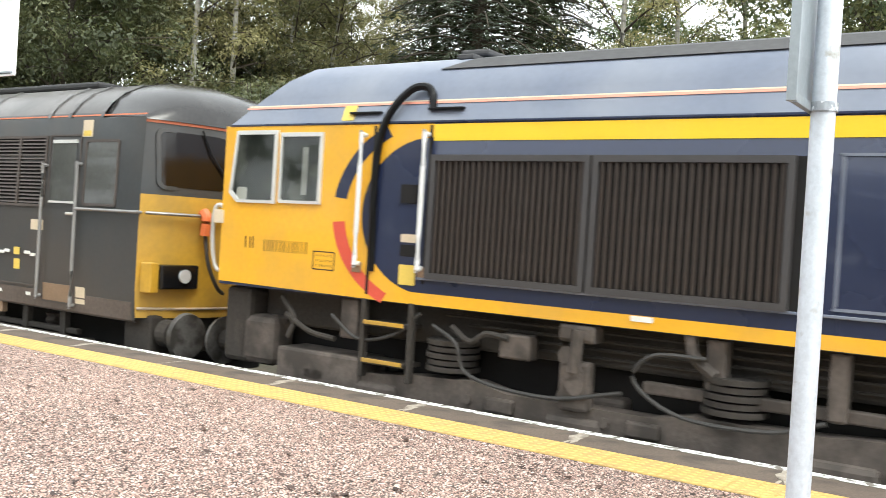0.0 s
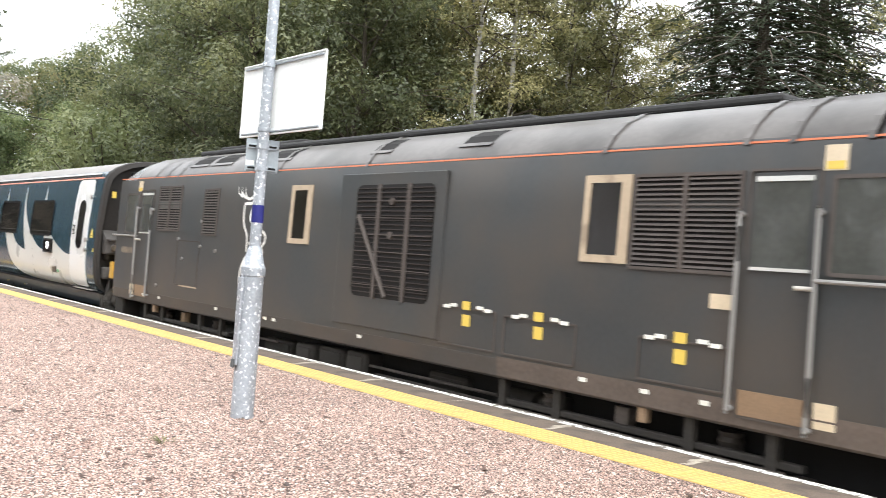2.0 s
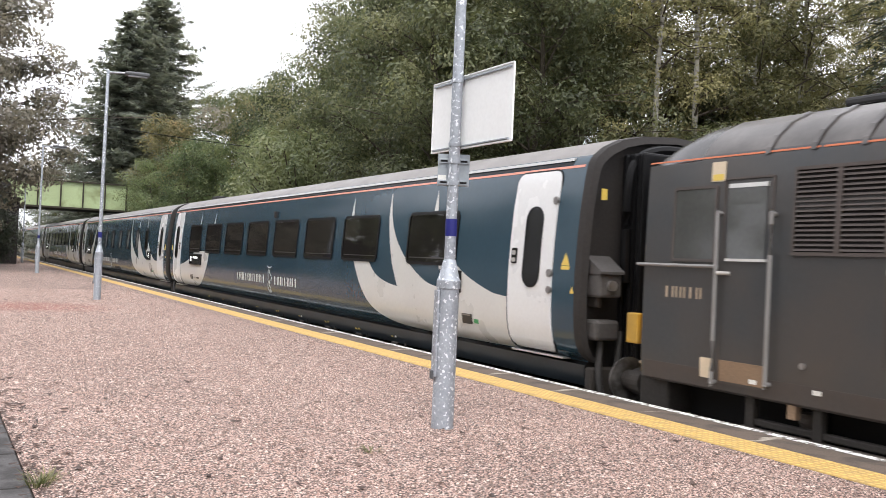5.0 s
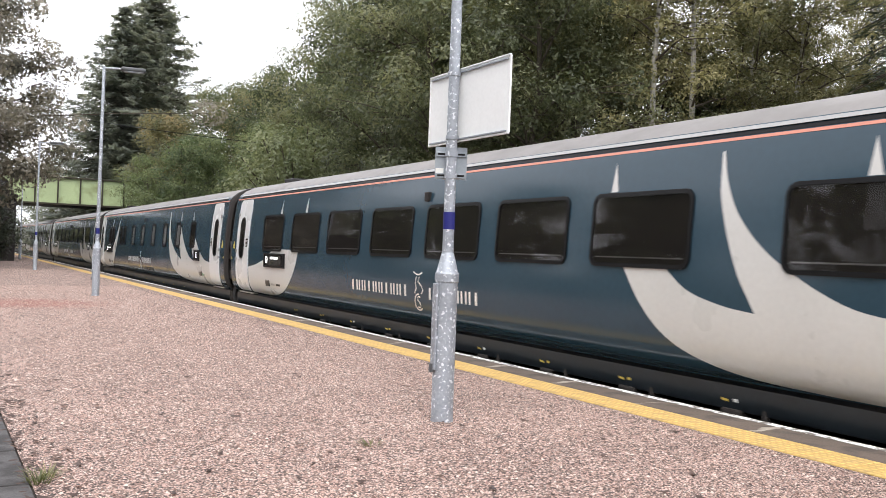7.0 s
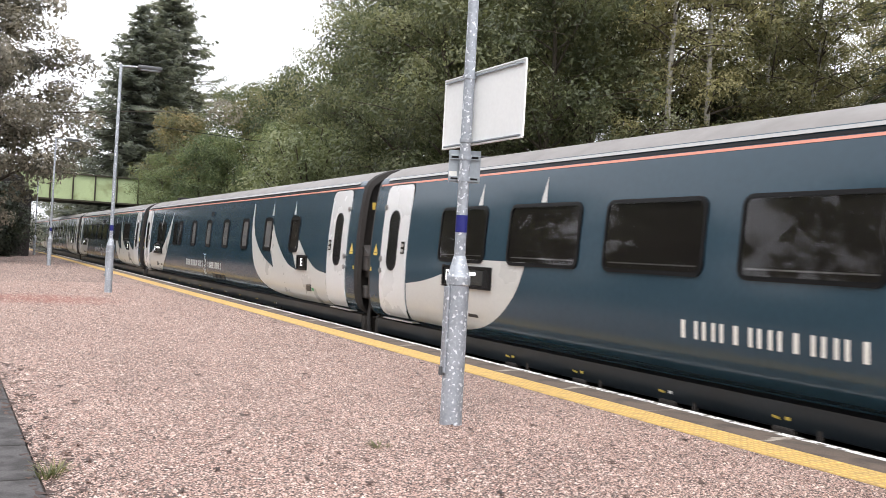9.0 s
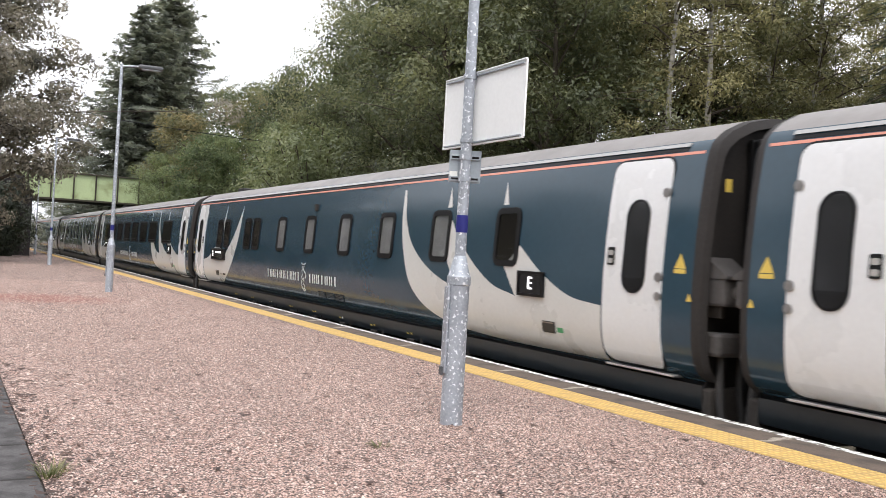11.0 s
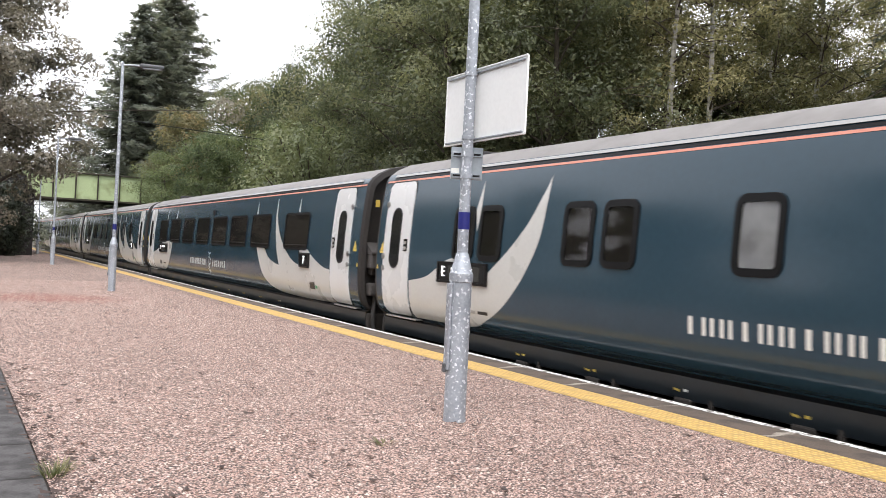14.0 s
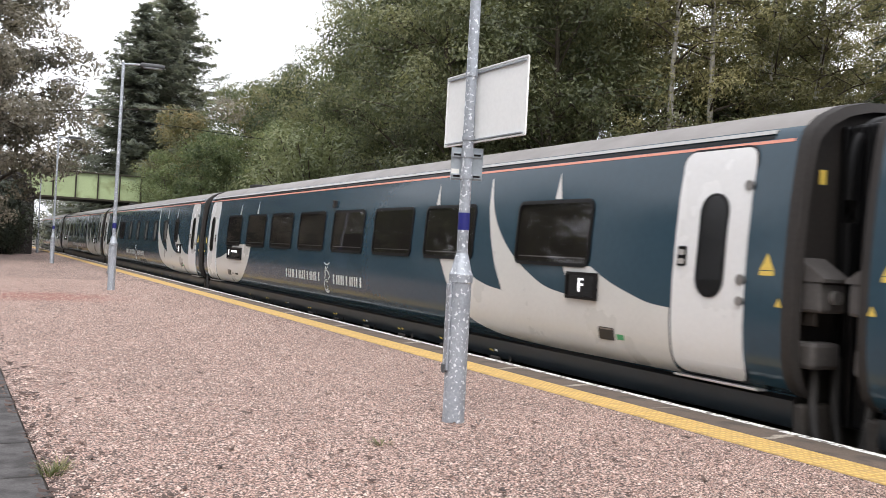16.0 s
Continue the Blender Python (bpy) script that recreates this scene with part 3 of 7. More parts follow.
def chips(name, count, x0, x1, y0, y1, size, mat, z=0.004, crowd=1.7):
    base = np.array([(1, 0, 0), (0, 1, 0), (-1, 0, 0), (0, -1, 0), (0, 0, 0.7), (0, 0, -0.4)], float)
    tri = np.array([(0, 1, 4), (1, 2, 4), (2, 3, 4), (3, 0, 4)])
    u = rng.random(count)
    y = y0 + (y1 - y0) * u ** crowd
    x = x0 + (x1 - x0) * rng.random(count)
    s = size * (0.5 + rng.random(count))
    a = rng.random(count) * 6.28
    st = 0.6 + 0.8 * rng.random((count, 3))
    v = base[None] * s[:, None, None] * st[:, None, :]
    ca, sa = np.cos(a)[:, None], np.sin(a)[:, None]
    vx, vy = v[..., 0] * ca - v[..., 1] * sa, v[..., 0] * sa + v[..., 1] * ca
    V = np.stack([vx + x[:, None], vy + y[:, None], v[..., 2] + z], -1)[:count * 3 // 5].reshape(-1, 3)
    F = (tri[None] + 6 * np.arange(count * 3 // 5)[:, None, None]).reshape(-1, 3)
    me = bpy.data.meshes.new(name)
    me.from_pydata(V.tolist(), [], F.tolist())
    me.materials.append(mat)
    return new(name, me)


def island_mat(name, stops, rough=0.85):
    m = bpy.data.materials.new(name)
    m.use_nodes = True
    n, l = m.node_tree.nodes, m.node_tree.links
    g = n.new("ShaderNodeNewGeometry")
    ramp = n.new("ShaderNodeValToRGB")
    for i, (p, c) in enumerate(stops):
        e = ramp.color_ramp.elements[i] if i < 2 else ramp.color_ramp.elements.new(1.0)
        e.position, e.color = p, (*c, 1)
    l.new(g.outputs["Random Per Island"], ramp.inputs[0])
    l.new(ramp.outputs[0], n["Principled BSDF"].inputs["Base Color"])
    n["Principled BSDF"].inputs["Roughness"].default_value = rough
    return m


M_CHIP = island_mat("granite_chips", ((0, (0.12, 0.075, 0.06)), (0.25, (0.33, 0.215, 0.18)), (0.7, (0.55, 0.385, 0.325)), (1.0, (0.74, 0.62, 0.55))))
g = chips("loose_chippings", 130000, 0.6, 5.45, -1.6, 30.0, 0.0086, M_CHIP, crowd=1.55)
tagged(g, "loose pinkish granite chippings on the platform", "gravel", kind="stuff")
tagged(chips("loose_chippings", 42000, 0.6, 5.42, -1.6, 30.0, 0.0086, M_CHIP, crowd=1.55), "loose pinkish granite chippings on the platform", "gravel", kind="stuff")


def leaves_on_ground(count):
    V, F = [], []
    for k in range(count):
        x, y = 0.7 + 4.7 * rng.random(), 0.5 + 29 * rng.random() ** 1.3
        if k % 4 == 0:
            x, y = 0.50 + 0.30 * rng.random() ** 2, 4.6 + 9 * rng.random() ** 1.5
        s, a = 0.014 + 0.024 * rng.random() ** 2, rng.random() * 6.28
        for j, (u, v, h) in enumerate(((1.3, 0, 0.3), (0.3, 0.6, 0.1), (-1.1, 0.2, 0.5), (-0.3, -0.6, 0.05))):
            V.append((x + s * (u * math.cos(a) - v * math.sin(a)), y + s * (u * math.sin(a) + v * math.cos(a)), 0.008 + s * h))
        F.append((4 * k, 4 * k + 1, 4 * k + 2, 4 * k + 3))
    me = bpy.data.meshes.new("fallen_leaves")
    me.from_pydata(V, [], F)
    me.materials.append(L_FALLEN)
    return new("fallen_leaves", me)


tagged(leaves_on_ground(1500), "dry brown leaves scattered over the gravel", "leaf litter", kind="stuff")


def tuft(x, y, n, h):
    bm = B()
    for k in range(n):
        a, r = rng.random() * 6.28, 0.07 * rng.random()
        p = Vector((x + r * math.cos(a), y + r * math.sin(a), 0))
        d = Vector((math.cos(a) * 0.05, math.sin(a) * 0.05, h * (0.5 + rng.random())))
        s = Vector((-math.sin(a), math.cos(a), 0)) * 0.004
        bm.faces.new([bm.verts.new(q) for q in (p - s, p + s, p + d * 0.6 + s * 0.7, p + d + Vector((math.cos(a), math.sin(a), 0)) * 0.03, p + d * 0.6 - s * 0.7)])
    return tagged(part("grass_tuft", bm, L_GRASS), "small yellowish grass tuft growing in the gravel", "grass", "weeds in the platform")


tuft(0.60, 5.62, 60, 0.06)
tuft(0.66, 5.75, 40, 0.05)
tuft(2.78, 5.95, 40, 0.025)

path = tagged(new("paving"), "grey slab paving along the gravel", kind="structure")
part("paving_bed", bx(B(), -3.3, 0.555, -40, 60, -0.3, -0.01), M_BRICK, path)

track = tagged(new("track"), "railway track on brown ballast", kind="structure")
part("ballast", strip(0.35, 5.0, -1.06, depth=0.3), M_BALLAST, track)
for x in (1.36 + 0.10 - 0.755, 1.36 + 0.10 + 0.715):
    part("rail", strip(x, x + 0.07, -0.915, depth=0.15), M_RAIL, track)
bm = B()
for k in range(200):
    y = -36 + 0.7 * k
    b = EDGE + bend(y)
    bx(bm, b + 0.25, b + 2.75, y - 0.12, y + 0.12, -1.16, -1.05)
tagged(part("sleeper_rows", bm, M_BRICK, track), kind="stuff")

# ---- platform furniture ----


def turned(bm, prof, x=0, y=0, seg=24):
    """A turned shape about a vertical axis: (radius, z) pairs."""
    rows = [[bm.verts.new((x + r * math.cos(2 * math.pi * k / seg), y + r * math.sin(2 * math.pi * k / seg), z)) for k in range(seg)] for r, z in prof]
    for a, b in zip(rows, rows[1:]):
        for k in range(seg):
            bm.faces.new((a[k], a[(k + 1) % seg], b[(k + 1) % seg], b[k]))
    bm.faces.new(rows[0][::-1])
    bm.faces.new(rows[-1])
    return bm


def lamp_post(x, y, yaw, signs):
    """Galvanised platform lamp: wide base with a hatch, cone, thin shaft, arm and lantern."""
    c = root("platform_lamp", "galvanised platform lamp post with a blue band", "lamp post", "platform lamps")
    part("base_column", turned(B(), ((0.092, 0), (0.094, 0.01), (0.090, 0.03), (0.090, 1.13), (0.098, 1.135), (0.098, 1.2))), M_GALV, c, "mottled galvanised base", smooth=True)
    part("cone", turned(B(), ((0.098, 1.2), (0.088, 1.215), (0.052, 1.36), (0.046, 1.37))), M_GALV, c, smooth=True)
    part("shaft", turned(B(), ((0.046, 1.36), (0.044, 3.2), (0.038, 5.75), (0.03, 5.78))), M_GALV, c, smooth=True)
    part("blue_band", turned(B(), ((0.0485, 1.56), (0.0485, 1.70))), M_BLUEBAND, c, smooth=True)
    h = part("hatch_cover", bx(B(), -0.105, -0.085, -0.045, 0.045, 0.42, 1.12, 0.006), M_GALV, c)
    part("hatch_lock", bx(B(), -0.125, -0.10, -0.02, 0.02, 0.40, 0.47, 0.005), M_LAMPHEAD, h)
    part("arm", tube(B(), [(0, 0, 5.72), (0.25, 0, 5.74), (0.45, 0, 5.75)], 0.026), M_GALV, c)
    bm = B()
    bx(bm, 0.40, 1.0, -0.11, 0.11, 5.70, 5.80, 0.04)
    l = part("lantern", bm, M_LAMPHEAD, c, "flat dark grey lantern", smooth=True)
    part("lens", bx(B(), 0.48, 0.94, -0.08, 0.08, 5.685, 5.70), M_GREYPLATE, l)
    c.matrix_basis = pose(x, y, 0, 0, 0, yaw)
    if signs:
        sx, sy = x, y
        s = root("station_sign", "white enamel station sign seen from behind", "sign")
        m = Matrix.Translation((sx, sy, 0)) @ pose(0, 0, 0, 0, 0, -28)
        face = Matrix.Translation((sx, sy, 0)) @ pose(0, -0.125, 0, 0, 0, -90)
        b = B()
        bx(b, -0.625, 0.625, 0.058, 0.066, 2.28, 2.87)
        part("panel", b, M_SIGN, s, "blank white back of the sign")
        for z0, z1 in ((2.86, 2.88), (2.27, 2.29)):
            part("edge_flange", bx(B(), -0.63, 0.63, 0.046, 0.066, z0 + 0.004, z1 - 0.004, 0.002), M_SIGN, s)
        for xx in (-0.63, 0.63):
            part("side_flange", bx(B(), xx - 0.004, xx + 0.004, 0.050, 0.066, 2.285, 2.865, 0.001), M_SIGN, s)
        for z in (2.83, 2.31):
            part("mounting_rail", bx(B(), -0.60, 0.60, 0.040, 0.057, z - 0.006 + 0.012 * (z > 2.5) - 0.012 * (z < 2.5), z + 0.006 + 0.012 * (z > 2.5) - 0.012 * (z < 2.5), 0.002), M_GREYPLATE, s)
            part("pole_clip", turned(B(), ((0.052, z - 0.02), (0.052, z + 0.015)), -0.125, 0), M_GALV, s)
        s.matrix_basis = face
        s = root("notice_plate", "small grey aluminium plate clipped below the sign", "sign")
        part("panel", bx(B(), -0.13, 0.13, 0.056, 0.062, 1.97, 2.235), M_GREYPLATE, s)
        for z in (2.175, 2.0):
            part("channel", bx(B(), -0.12, 0.12, 0.036, 0.056, z - 0.02, z + 0.02, 0.003), M_GREYPLATE, s)
            part("slot", bx(B(), -0.11, -0.03, 0.034, 0.036, z - 0.008, z + 0.008), P_RUBBER, s)
            part("slot", bx(B(), 0.05, 0.11, 0.034, 0.036, z - 0.008, z + 0.008), P_RUBBER, s)
            part("pole_clip", turned(B(), ((0.052, z - 0.025), (0.052, z + 0.02))), M_GALV, s)
        part("sticker", bx(B(), -0.125, -0.06, 0.052, 0.0555, 2.02, 2.06), P_WHITE, s)
        s.matrix_basis = m


lamp_post(3.72, 6.62, -8, True)
lamp_post(3.78, 24.67, -6, False)
lamp_post(4.36, 45.5, -4, False)
lamp_post(5.62, 68.6, -4, False)

# plain pole with a grey plate, close to the eye
np_root = root("sign_pole", "pale grey tubular sign pole with rust stains", "pole")
part("shaft", turned(B(), ((0.052, 0), (0.052, 3.6), (0.045, 3.62))), M_POLE, np_root, smooth=True)
part("foot_plate", bx(B(), -0.11, 0.11, -0.11, 0.11, 0, 0.015, 0.004), M_POLE, np_root)
np_root.matrix_basis = pose(4.41, 0.755, 0)
sg = root("notice_board", "grey metal notice board clamped to the pole", "sign")
part("panel", bx(B(), -0.36, 0.36, 0.062, 0.070, 2.0, 2.85), M_GREYPLATE, sg, "pale grey sheet-metal back")
for xx in (-0.36, 0.36):
    part("edge_channel", bx(B(), xx - 0.012, xx + 0.012, 0.03, 0.072, 1.995, 2.855, 0.003), M_GREYPLATE, sg)
for z in (2.02, 2.8):
    part("channel", bx(B(), -0.29, 0.29, 0.045, 0.064, z - 0.02, z + 0.02, 0.003), M_GREYPLATE, sg)
    part("pole_clip", turned(B(), ((0.060, z - 0.02), (0.060, z + 0.02))), M_GALV, sg)
sg.matrix_basis = pose(4.41, 0.755, 0, 0, 0, 0)

# ---- bridge ----
br = root("road_bridge", "pale green plate-girder road bridge over the railway", "bridge")
BY = 70.0
part("girder_web", bx(B(), 4.6, 17.4, BY, BY + 0.05, 3.95, 5.75), M_BRIDGE, br, "pale green riveted girder")
part("top_flange", bx(B(), 4.5, 17.5, BY - 0.16, BY + 0.3, 5.72, 5.82, 0.01), M_BRIDGEDARK, br)
part("bottom_flange", bx(B(), 4.5, 17.5, BY - 0.18, BY + 0.3, 3.84, 3.97, 0.01), M_BRIDGEDARK, br)
for k in range(9):
    part("stiffener", bx(B(), 5.0 + 1.47 * k, 5.09 + 1.47 * k, BY - 0.13, BY, 3.97, 5.72), M_BRIDGEDARK, br)
part("deck", bx(B(), 4.5, 17.5, BY + 0.3, BY + 7, 3.9, 4.4), M_BRIDGEDARK, br)
part("far_girder", bx(B(), 4.5, 17.5, BY + 7, BY + 7.1, 3.9, 5.7), M_BRIDGE, br)
part("end_pier", bx(B(), 17.4, 18.4, BY - 0.3, BY + 7.2, -1.2, 6.0, 0.05), M_STONE, br)
part("pilaster", bx(B(), 17.3, 18.2, BY - 0.5, BY + 0.4, 5.7, 6.2, 0.05), M_STONE, br)
ab = root("bridge_abutment", "very dark stone bridge abutment beside the platform", "wall")
part("wall_body", bx(B(), -14, 4.85, 63.0, 70.0, -0.3, 3.9), M_STONE, ab)
part("coping", bx(B(), -14, 4.92, 62.9, 70.0, 3.9, 4.1, 0.03), M_STONE, ab)
part("approach_fill", bx(B(), -14, 4.6, 66.0, 78.0, 4.0, 5.2, 0.2), M_STONE, ab)
cb = root("overhead_wire", "thin black overhead wire strung across the trees", "cable")
part("wire", tube(B(), smoothed([(-4, 58, 9.4), (8, 56, 8.2), (22, 54, 7.6), (40, 52, 8.2)]), 0.02, 5), P_RUBBER, cb)
for p in ((-4, 58), (40, 52)):
    part("wooden_pole", cyl(B(), (p[0], p[1], ground_z(*p)), (p[0], p[1], 9.6), 0.12, 0.1), M_BARK, cb)

# ---- trees ----


def quads(name, P, size, mat, droop=0.0, aspect=1.7, facing=None):
    """Leaves as small blades about the points P; facing turns their upper sides mostly outwards from the clump."""
    n = len(P)
    a = rng.normal(size=(n, 3))
    a[:, 2] -= droop
    if facing is not None:
        f = facing + rng.normal(size=(n, 3)) * 0.30
        f[:, 2] += 0.35
        f /= np.linalg.norm(f, axis=1)[:, None]
        a -= f * np.sum(a * f, axis=1)[:, None]
    a /= np.linalg.norm(a, axis=1)[:, None]
    b = np.cross(a, rng.normal(size=(n, 3)) if facing is None else f)
    b /= np.linalg.norm(b, axis=1)[:, None]
    s = (1.16 * size * (0.6 + 0.8 * rng.random(n)))[:, None]
    A, Bv = a * s * aspect, b * s * 0.7
    some = np.arange(n) % 10 < 7
    n = int(some.sum())
    V = np.stack([P - A, P + 0.7 * A + Bv, P + 0.5 * A - Bv], 1)[some].reshape(-1, 3)
    F = np.arange(3 * n).reshape(n, 3)
    me = bpy.data.meshes.new(name)
    me.vertices.add(3 * n)
    me.vertices.foreach_set("co", V.ravel())
    me.loops.add(3 * n)
    me.loops.foreach_set("vertex_index", F.ravel())
    me.polygons.add(n)
    me.polygons.foreach_set("loop_start", np.arange(0, 3 * n, 3))
    me.update(calc_edges=True)
    me.materials.append(mat)
    return me


def foliage(name, clumps, leaves, size, mat, flat=0.72):
    """Leaves gathered in separate clumps: thick near each clump's upper skin, thin inside, with dark gaps between."""
    base = np.array([p for p, r in clumps])
    rr = np.array([r for p, r in clumps]) * (0.7 + 0.6 * rng.random(len(clumps)))
    w = rr ** 2
    pick = rng.choice(len(base), leaves, p=w / w.sum())
    d = rng.normal(size=(leaves, 3))
    d[:, 2] += 0.35
    d /= np.linalg.norm(d, axis=1)[:, None]
    ragged = 0.55 + 0.5 * rng.random(leaves) ** 0.7 + 0.22 * np.sin(5 * d[:, 0] + 3 * pick) * np.sin(4 * d[:, 1] + 1.7 * pick)
    P = base[pick] + d * (rr[pick] * ragged)[:, None] * np.array([1, 1, flat])
    return quads(name, P, size, mat, 0.4, facing=d)


def broad_tree(name, label, h, spread, leaves, size, leaf_mat, bark, low=0.25, limbs=18, trunk_r=0.16, clump=0.55, up=0.5):
    c = root(name, label, "tree", "trees behind the railway")
    bm, lim = B(), B()
    pts = []
    lean = Vector((rng.normal() * 0.06, rng.normal() * 0.06, 1))
    spine = [Vector((0, 0, -0.3)) + lean * (h * k / 7) + Vector((rng.normal(), rng.normal(), 0)) * (0.02 if bark is M_BIRCH else 0.05) * k for k in range(8)]
    spine = smoothed(spine, 3)
    rad = [trunk_r * (1 - 0.93 * (k / (len(spine) - 1)) ** 0.9) + 0.012 for k in range(len(spine))]
    tube(bm, spine, rad, 9)
    pts.append((spine[-1], clump * 0.8))
    for k in range(limbs):
        t = low + (0.97 - low) * (k + rng.random()) / limbs
        i = min(int(t * (len(spine) - 1)), len(spine) - 2)
        p = spine[i]
        a = 2.399 * k + rng.random()
        reach = spread * (1 - 0.65 * abs((t - 0.45) / 0.6) ** 1.5) * (0.6 + 0.6 * rng.random())
        d = Vector((math.cos(a), math.sin(a), up * (0.4 + rng.random())))
        e = p + d * reach
        mid = p + d * reach * 0.5 + Vector((0, 0, 0.12 * reach))
        br_ = smoothed([p, mid, e], 4)
        tube(lim, br_, [max(rad[i] * 0.5 * (1 - j / len(br_)), 0.012) for j in range(len(br_))], 5)
        pts += [(q, clump * (0.6 + 0.5 * j / len(br_))) for j, q in enumerate(br_) if j in (4, 6, 8)]
        for m in range(3):
            q = br_[3 + m]
            e2 = q + Vector((rng.normal(), rng.normal(), 0.3 + 0.4 * rng.normal())) * reach * 0.36
            tube(lim, [q, (q + e2) / 2 + Vector((0, 0, 0.05)), e2], [0.02, 0.014, 0.008], 4)
            pts.append((e2, clump * (0.7 + 0.5 * rng.random())))
    part("trunk", bm, bark, c, smooth=True)
    tagged(part("branchwork", lim, M_BARK, c, smooth=True), kind="stuff")
    ob = new("crown", foliage("crown", pts, leaves, size, leaf_mat))
    ob.parent = c
    return c


def spruce(name, label, h, spread, n, leaf_mat=None):
    c = root(name, label, "tree", "conifers")
    far = h > 20
    bm = B()
    cyl(bm, (0, 0, -0.3), (0, 0, h), 0.016 * h, 0.015, seg=9)
    part("trunk", bm, M_BARK, c, smooth=True)
    lim, P, up = B(), [], []
    lv = int(h * (2.9 if far else 3.2))
    for k in range(lv):
        t = (k + rng.random()) / lv
        z = h * (0.05 + 0.94 * t)
        for j in range(8 if far else 6):
            R = spread * (1 - t) ** (0.7 if far else 0.85) * (0.55 + 0.6 * rng.random()) + 0.15
            a = 6.283 * (j + rng.random() * 0.8) / 6 + k
            d = Vector((math.cos(a), math.sin(a), 0))
            side = Vector((-d.y, d.x, 0))
            tip = Vector((0, 0, z)) + d * R + Vector((0, 0, ((-0.08 + 0.13 * rng.normal()) if far else -0.26) * R))
            mid = Vector((0, 0, z)) + d * R * 0.55 + Vector((0, 0, (-0.13 if far else -0.04) * R))
            b = smoothed([(0, 0, z), mid, tip], 5)
            tube(lim, b, [0.03 * (1 - i / len(b)) + 0.006 for i in range(len(b))], 4)
            for q in range(int(n * R / spread) + 8):
                f = 0.10 + 0.92 * rng.random()
                x = f * (len(b) - 1.001)
                i = min(int(x), len(b) - 2)
                p = b[i].lerp(b[i + 1], x - i)
                fan = 0.30 * R * (1.05 - f) * rng.normal() * (0.6 if far else 0.8)
                p = p + side * fan + Vector((rng.normal() * 0.04, rng.normal() * 0.04, -abs(rng.normal()) * (0.16 if far else 0.13)))
                P.append(p[:])
                up.append((d.x * 0.4, d.y * 0.4, 0.8))
    tagged(part("branchwork", lim, M_BARK, c), kind="stuff")
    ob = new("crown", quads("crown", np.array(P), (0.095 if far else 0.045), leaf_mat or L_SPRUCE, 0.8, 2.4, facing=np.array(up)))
    ob.parent = c
    return c


def bush(name, label, h, r, leaves, size, leaf_mat):
    c = root(name, label, "bush", "bushes on the bank")
    lim, pts = B(), []
    for k in range(26):
        a, t = 2.399 * k, rng.random()
        e = Vector((math.cos(a) * r * (0.2 + 0.75 * t), math.sin(a) * r * (0.2 + 0.75 * t), h * (0.92 - 0.62 * t * t)))
        b = smoothed([(0, 0, -0.2), e * 0.5 + Vector((0, 0, 0.12 * h)), e], 4)
        tube(lim, b, [0.05 * (1 - i / len(b)) + 0.008 for i in range(len(b))], 4)
        pts += [(q, (0.085 * h + 0.08 * r) * (0.8 + 0.5 * rng.random())) for q in b[3::2]]
    tagged(part("branchwork", lim, M_BARK, c), kind="stuff")
    ob = new("crown", foliage("crown", pts, leaves, size, leaf_mat, 0.85))
    ob.parent = c
    return c


def stand(ob, az, dist, s=1.0, turn=0.0):
    """Set a tree on the ground at a bearing from the eye."""
    x, y = dist * math.sin(radians(az)), dist * math.cos(radians(az))
    return pose(x, y, ground_z(x, y) - 0.05, 0, 0, turn) @ Matrix.Scale(s, 4)


def plant(ob, spots):
    """The first spot takes the tree itself, the rest take copies."""
    src = None
    for az, dist, s, turn in spots:
        if src is None:
            src = ob
            ob.matrix_basis = stand(ob, az, dist, s, turn)
            continue
        k = copy_thing(src, pose(0, 0, 0))
        k.matrix_basis = stand(k, az, dist, s, turn)


plant(broad_tree("birch_tree", "slender silver birch with thin olive autumn foliage", 13, 2.6, 38000, 0.036, L_BIRCH, M_BIRCH, low=0.18, limbs=36, trunk_r=0.13, clump=0.5, up=0.7),
      [(42.3, 32.0, 1.0, 0), (47.0, 28.5, 0.92, 220), (39.0, 32.0, 1.05, 70), (36.2, 31, 1.0, 20), (45.0, 35, 1.1, 160), (49.3, 31, 0.9, 50), (51.0, 37, 0.8, 110), (34.0, 37.0, 1.1, 250), (50.2, 34, 0.60, 30), (52.4, 36, 0.56, 190), (54.2, 34, 0.50, 300)])
plant(broad_tree("birch_tree", "tall birch with a bare pale trunk", 16, 1.7, 15000, 0.035, L_BIRCH, M_BIRCH, low=0.26, limbs=30, trunk_r=0.11, clump=0.45, up=0.2),
      [(41.3, 27.2, 1.0, 0), (43.9, 27.8, 0.98, 130)])
plant(broad_tree("birch_tree", "spindly birch with sparse leaves against the sky", 14, 2.2, 12000, 0.034, L_BIRCH, M_BIRCH, low=0.3, limbs=22, trunk_r=0.14, clump=0.5, up=0.6),
      [(66.8, 29, 1.0, 0), (70.5, 31, 0.95, 120), (74.0, 33, 1.0, 200), (53.0, 40, 0.75, 40), (63.5, 38, 0.9, 90)])
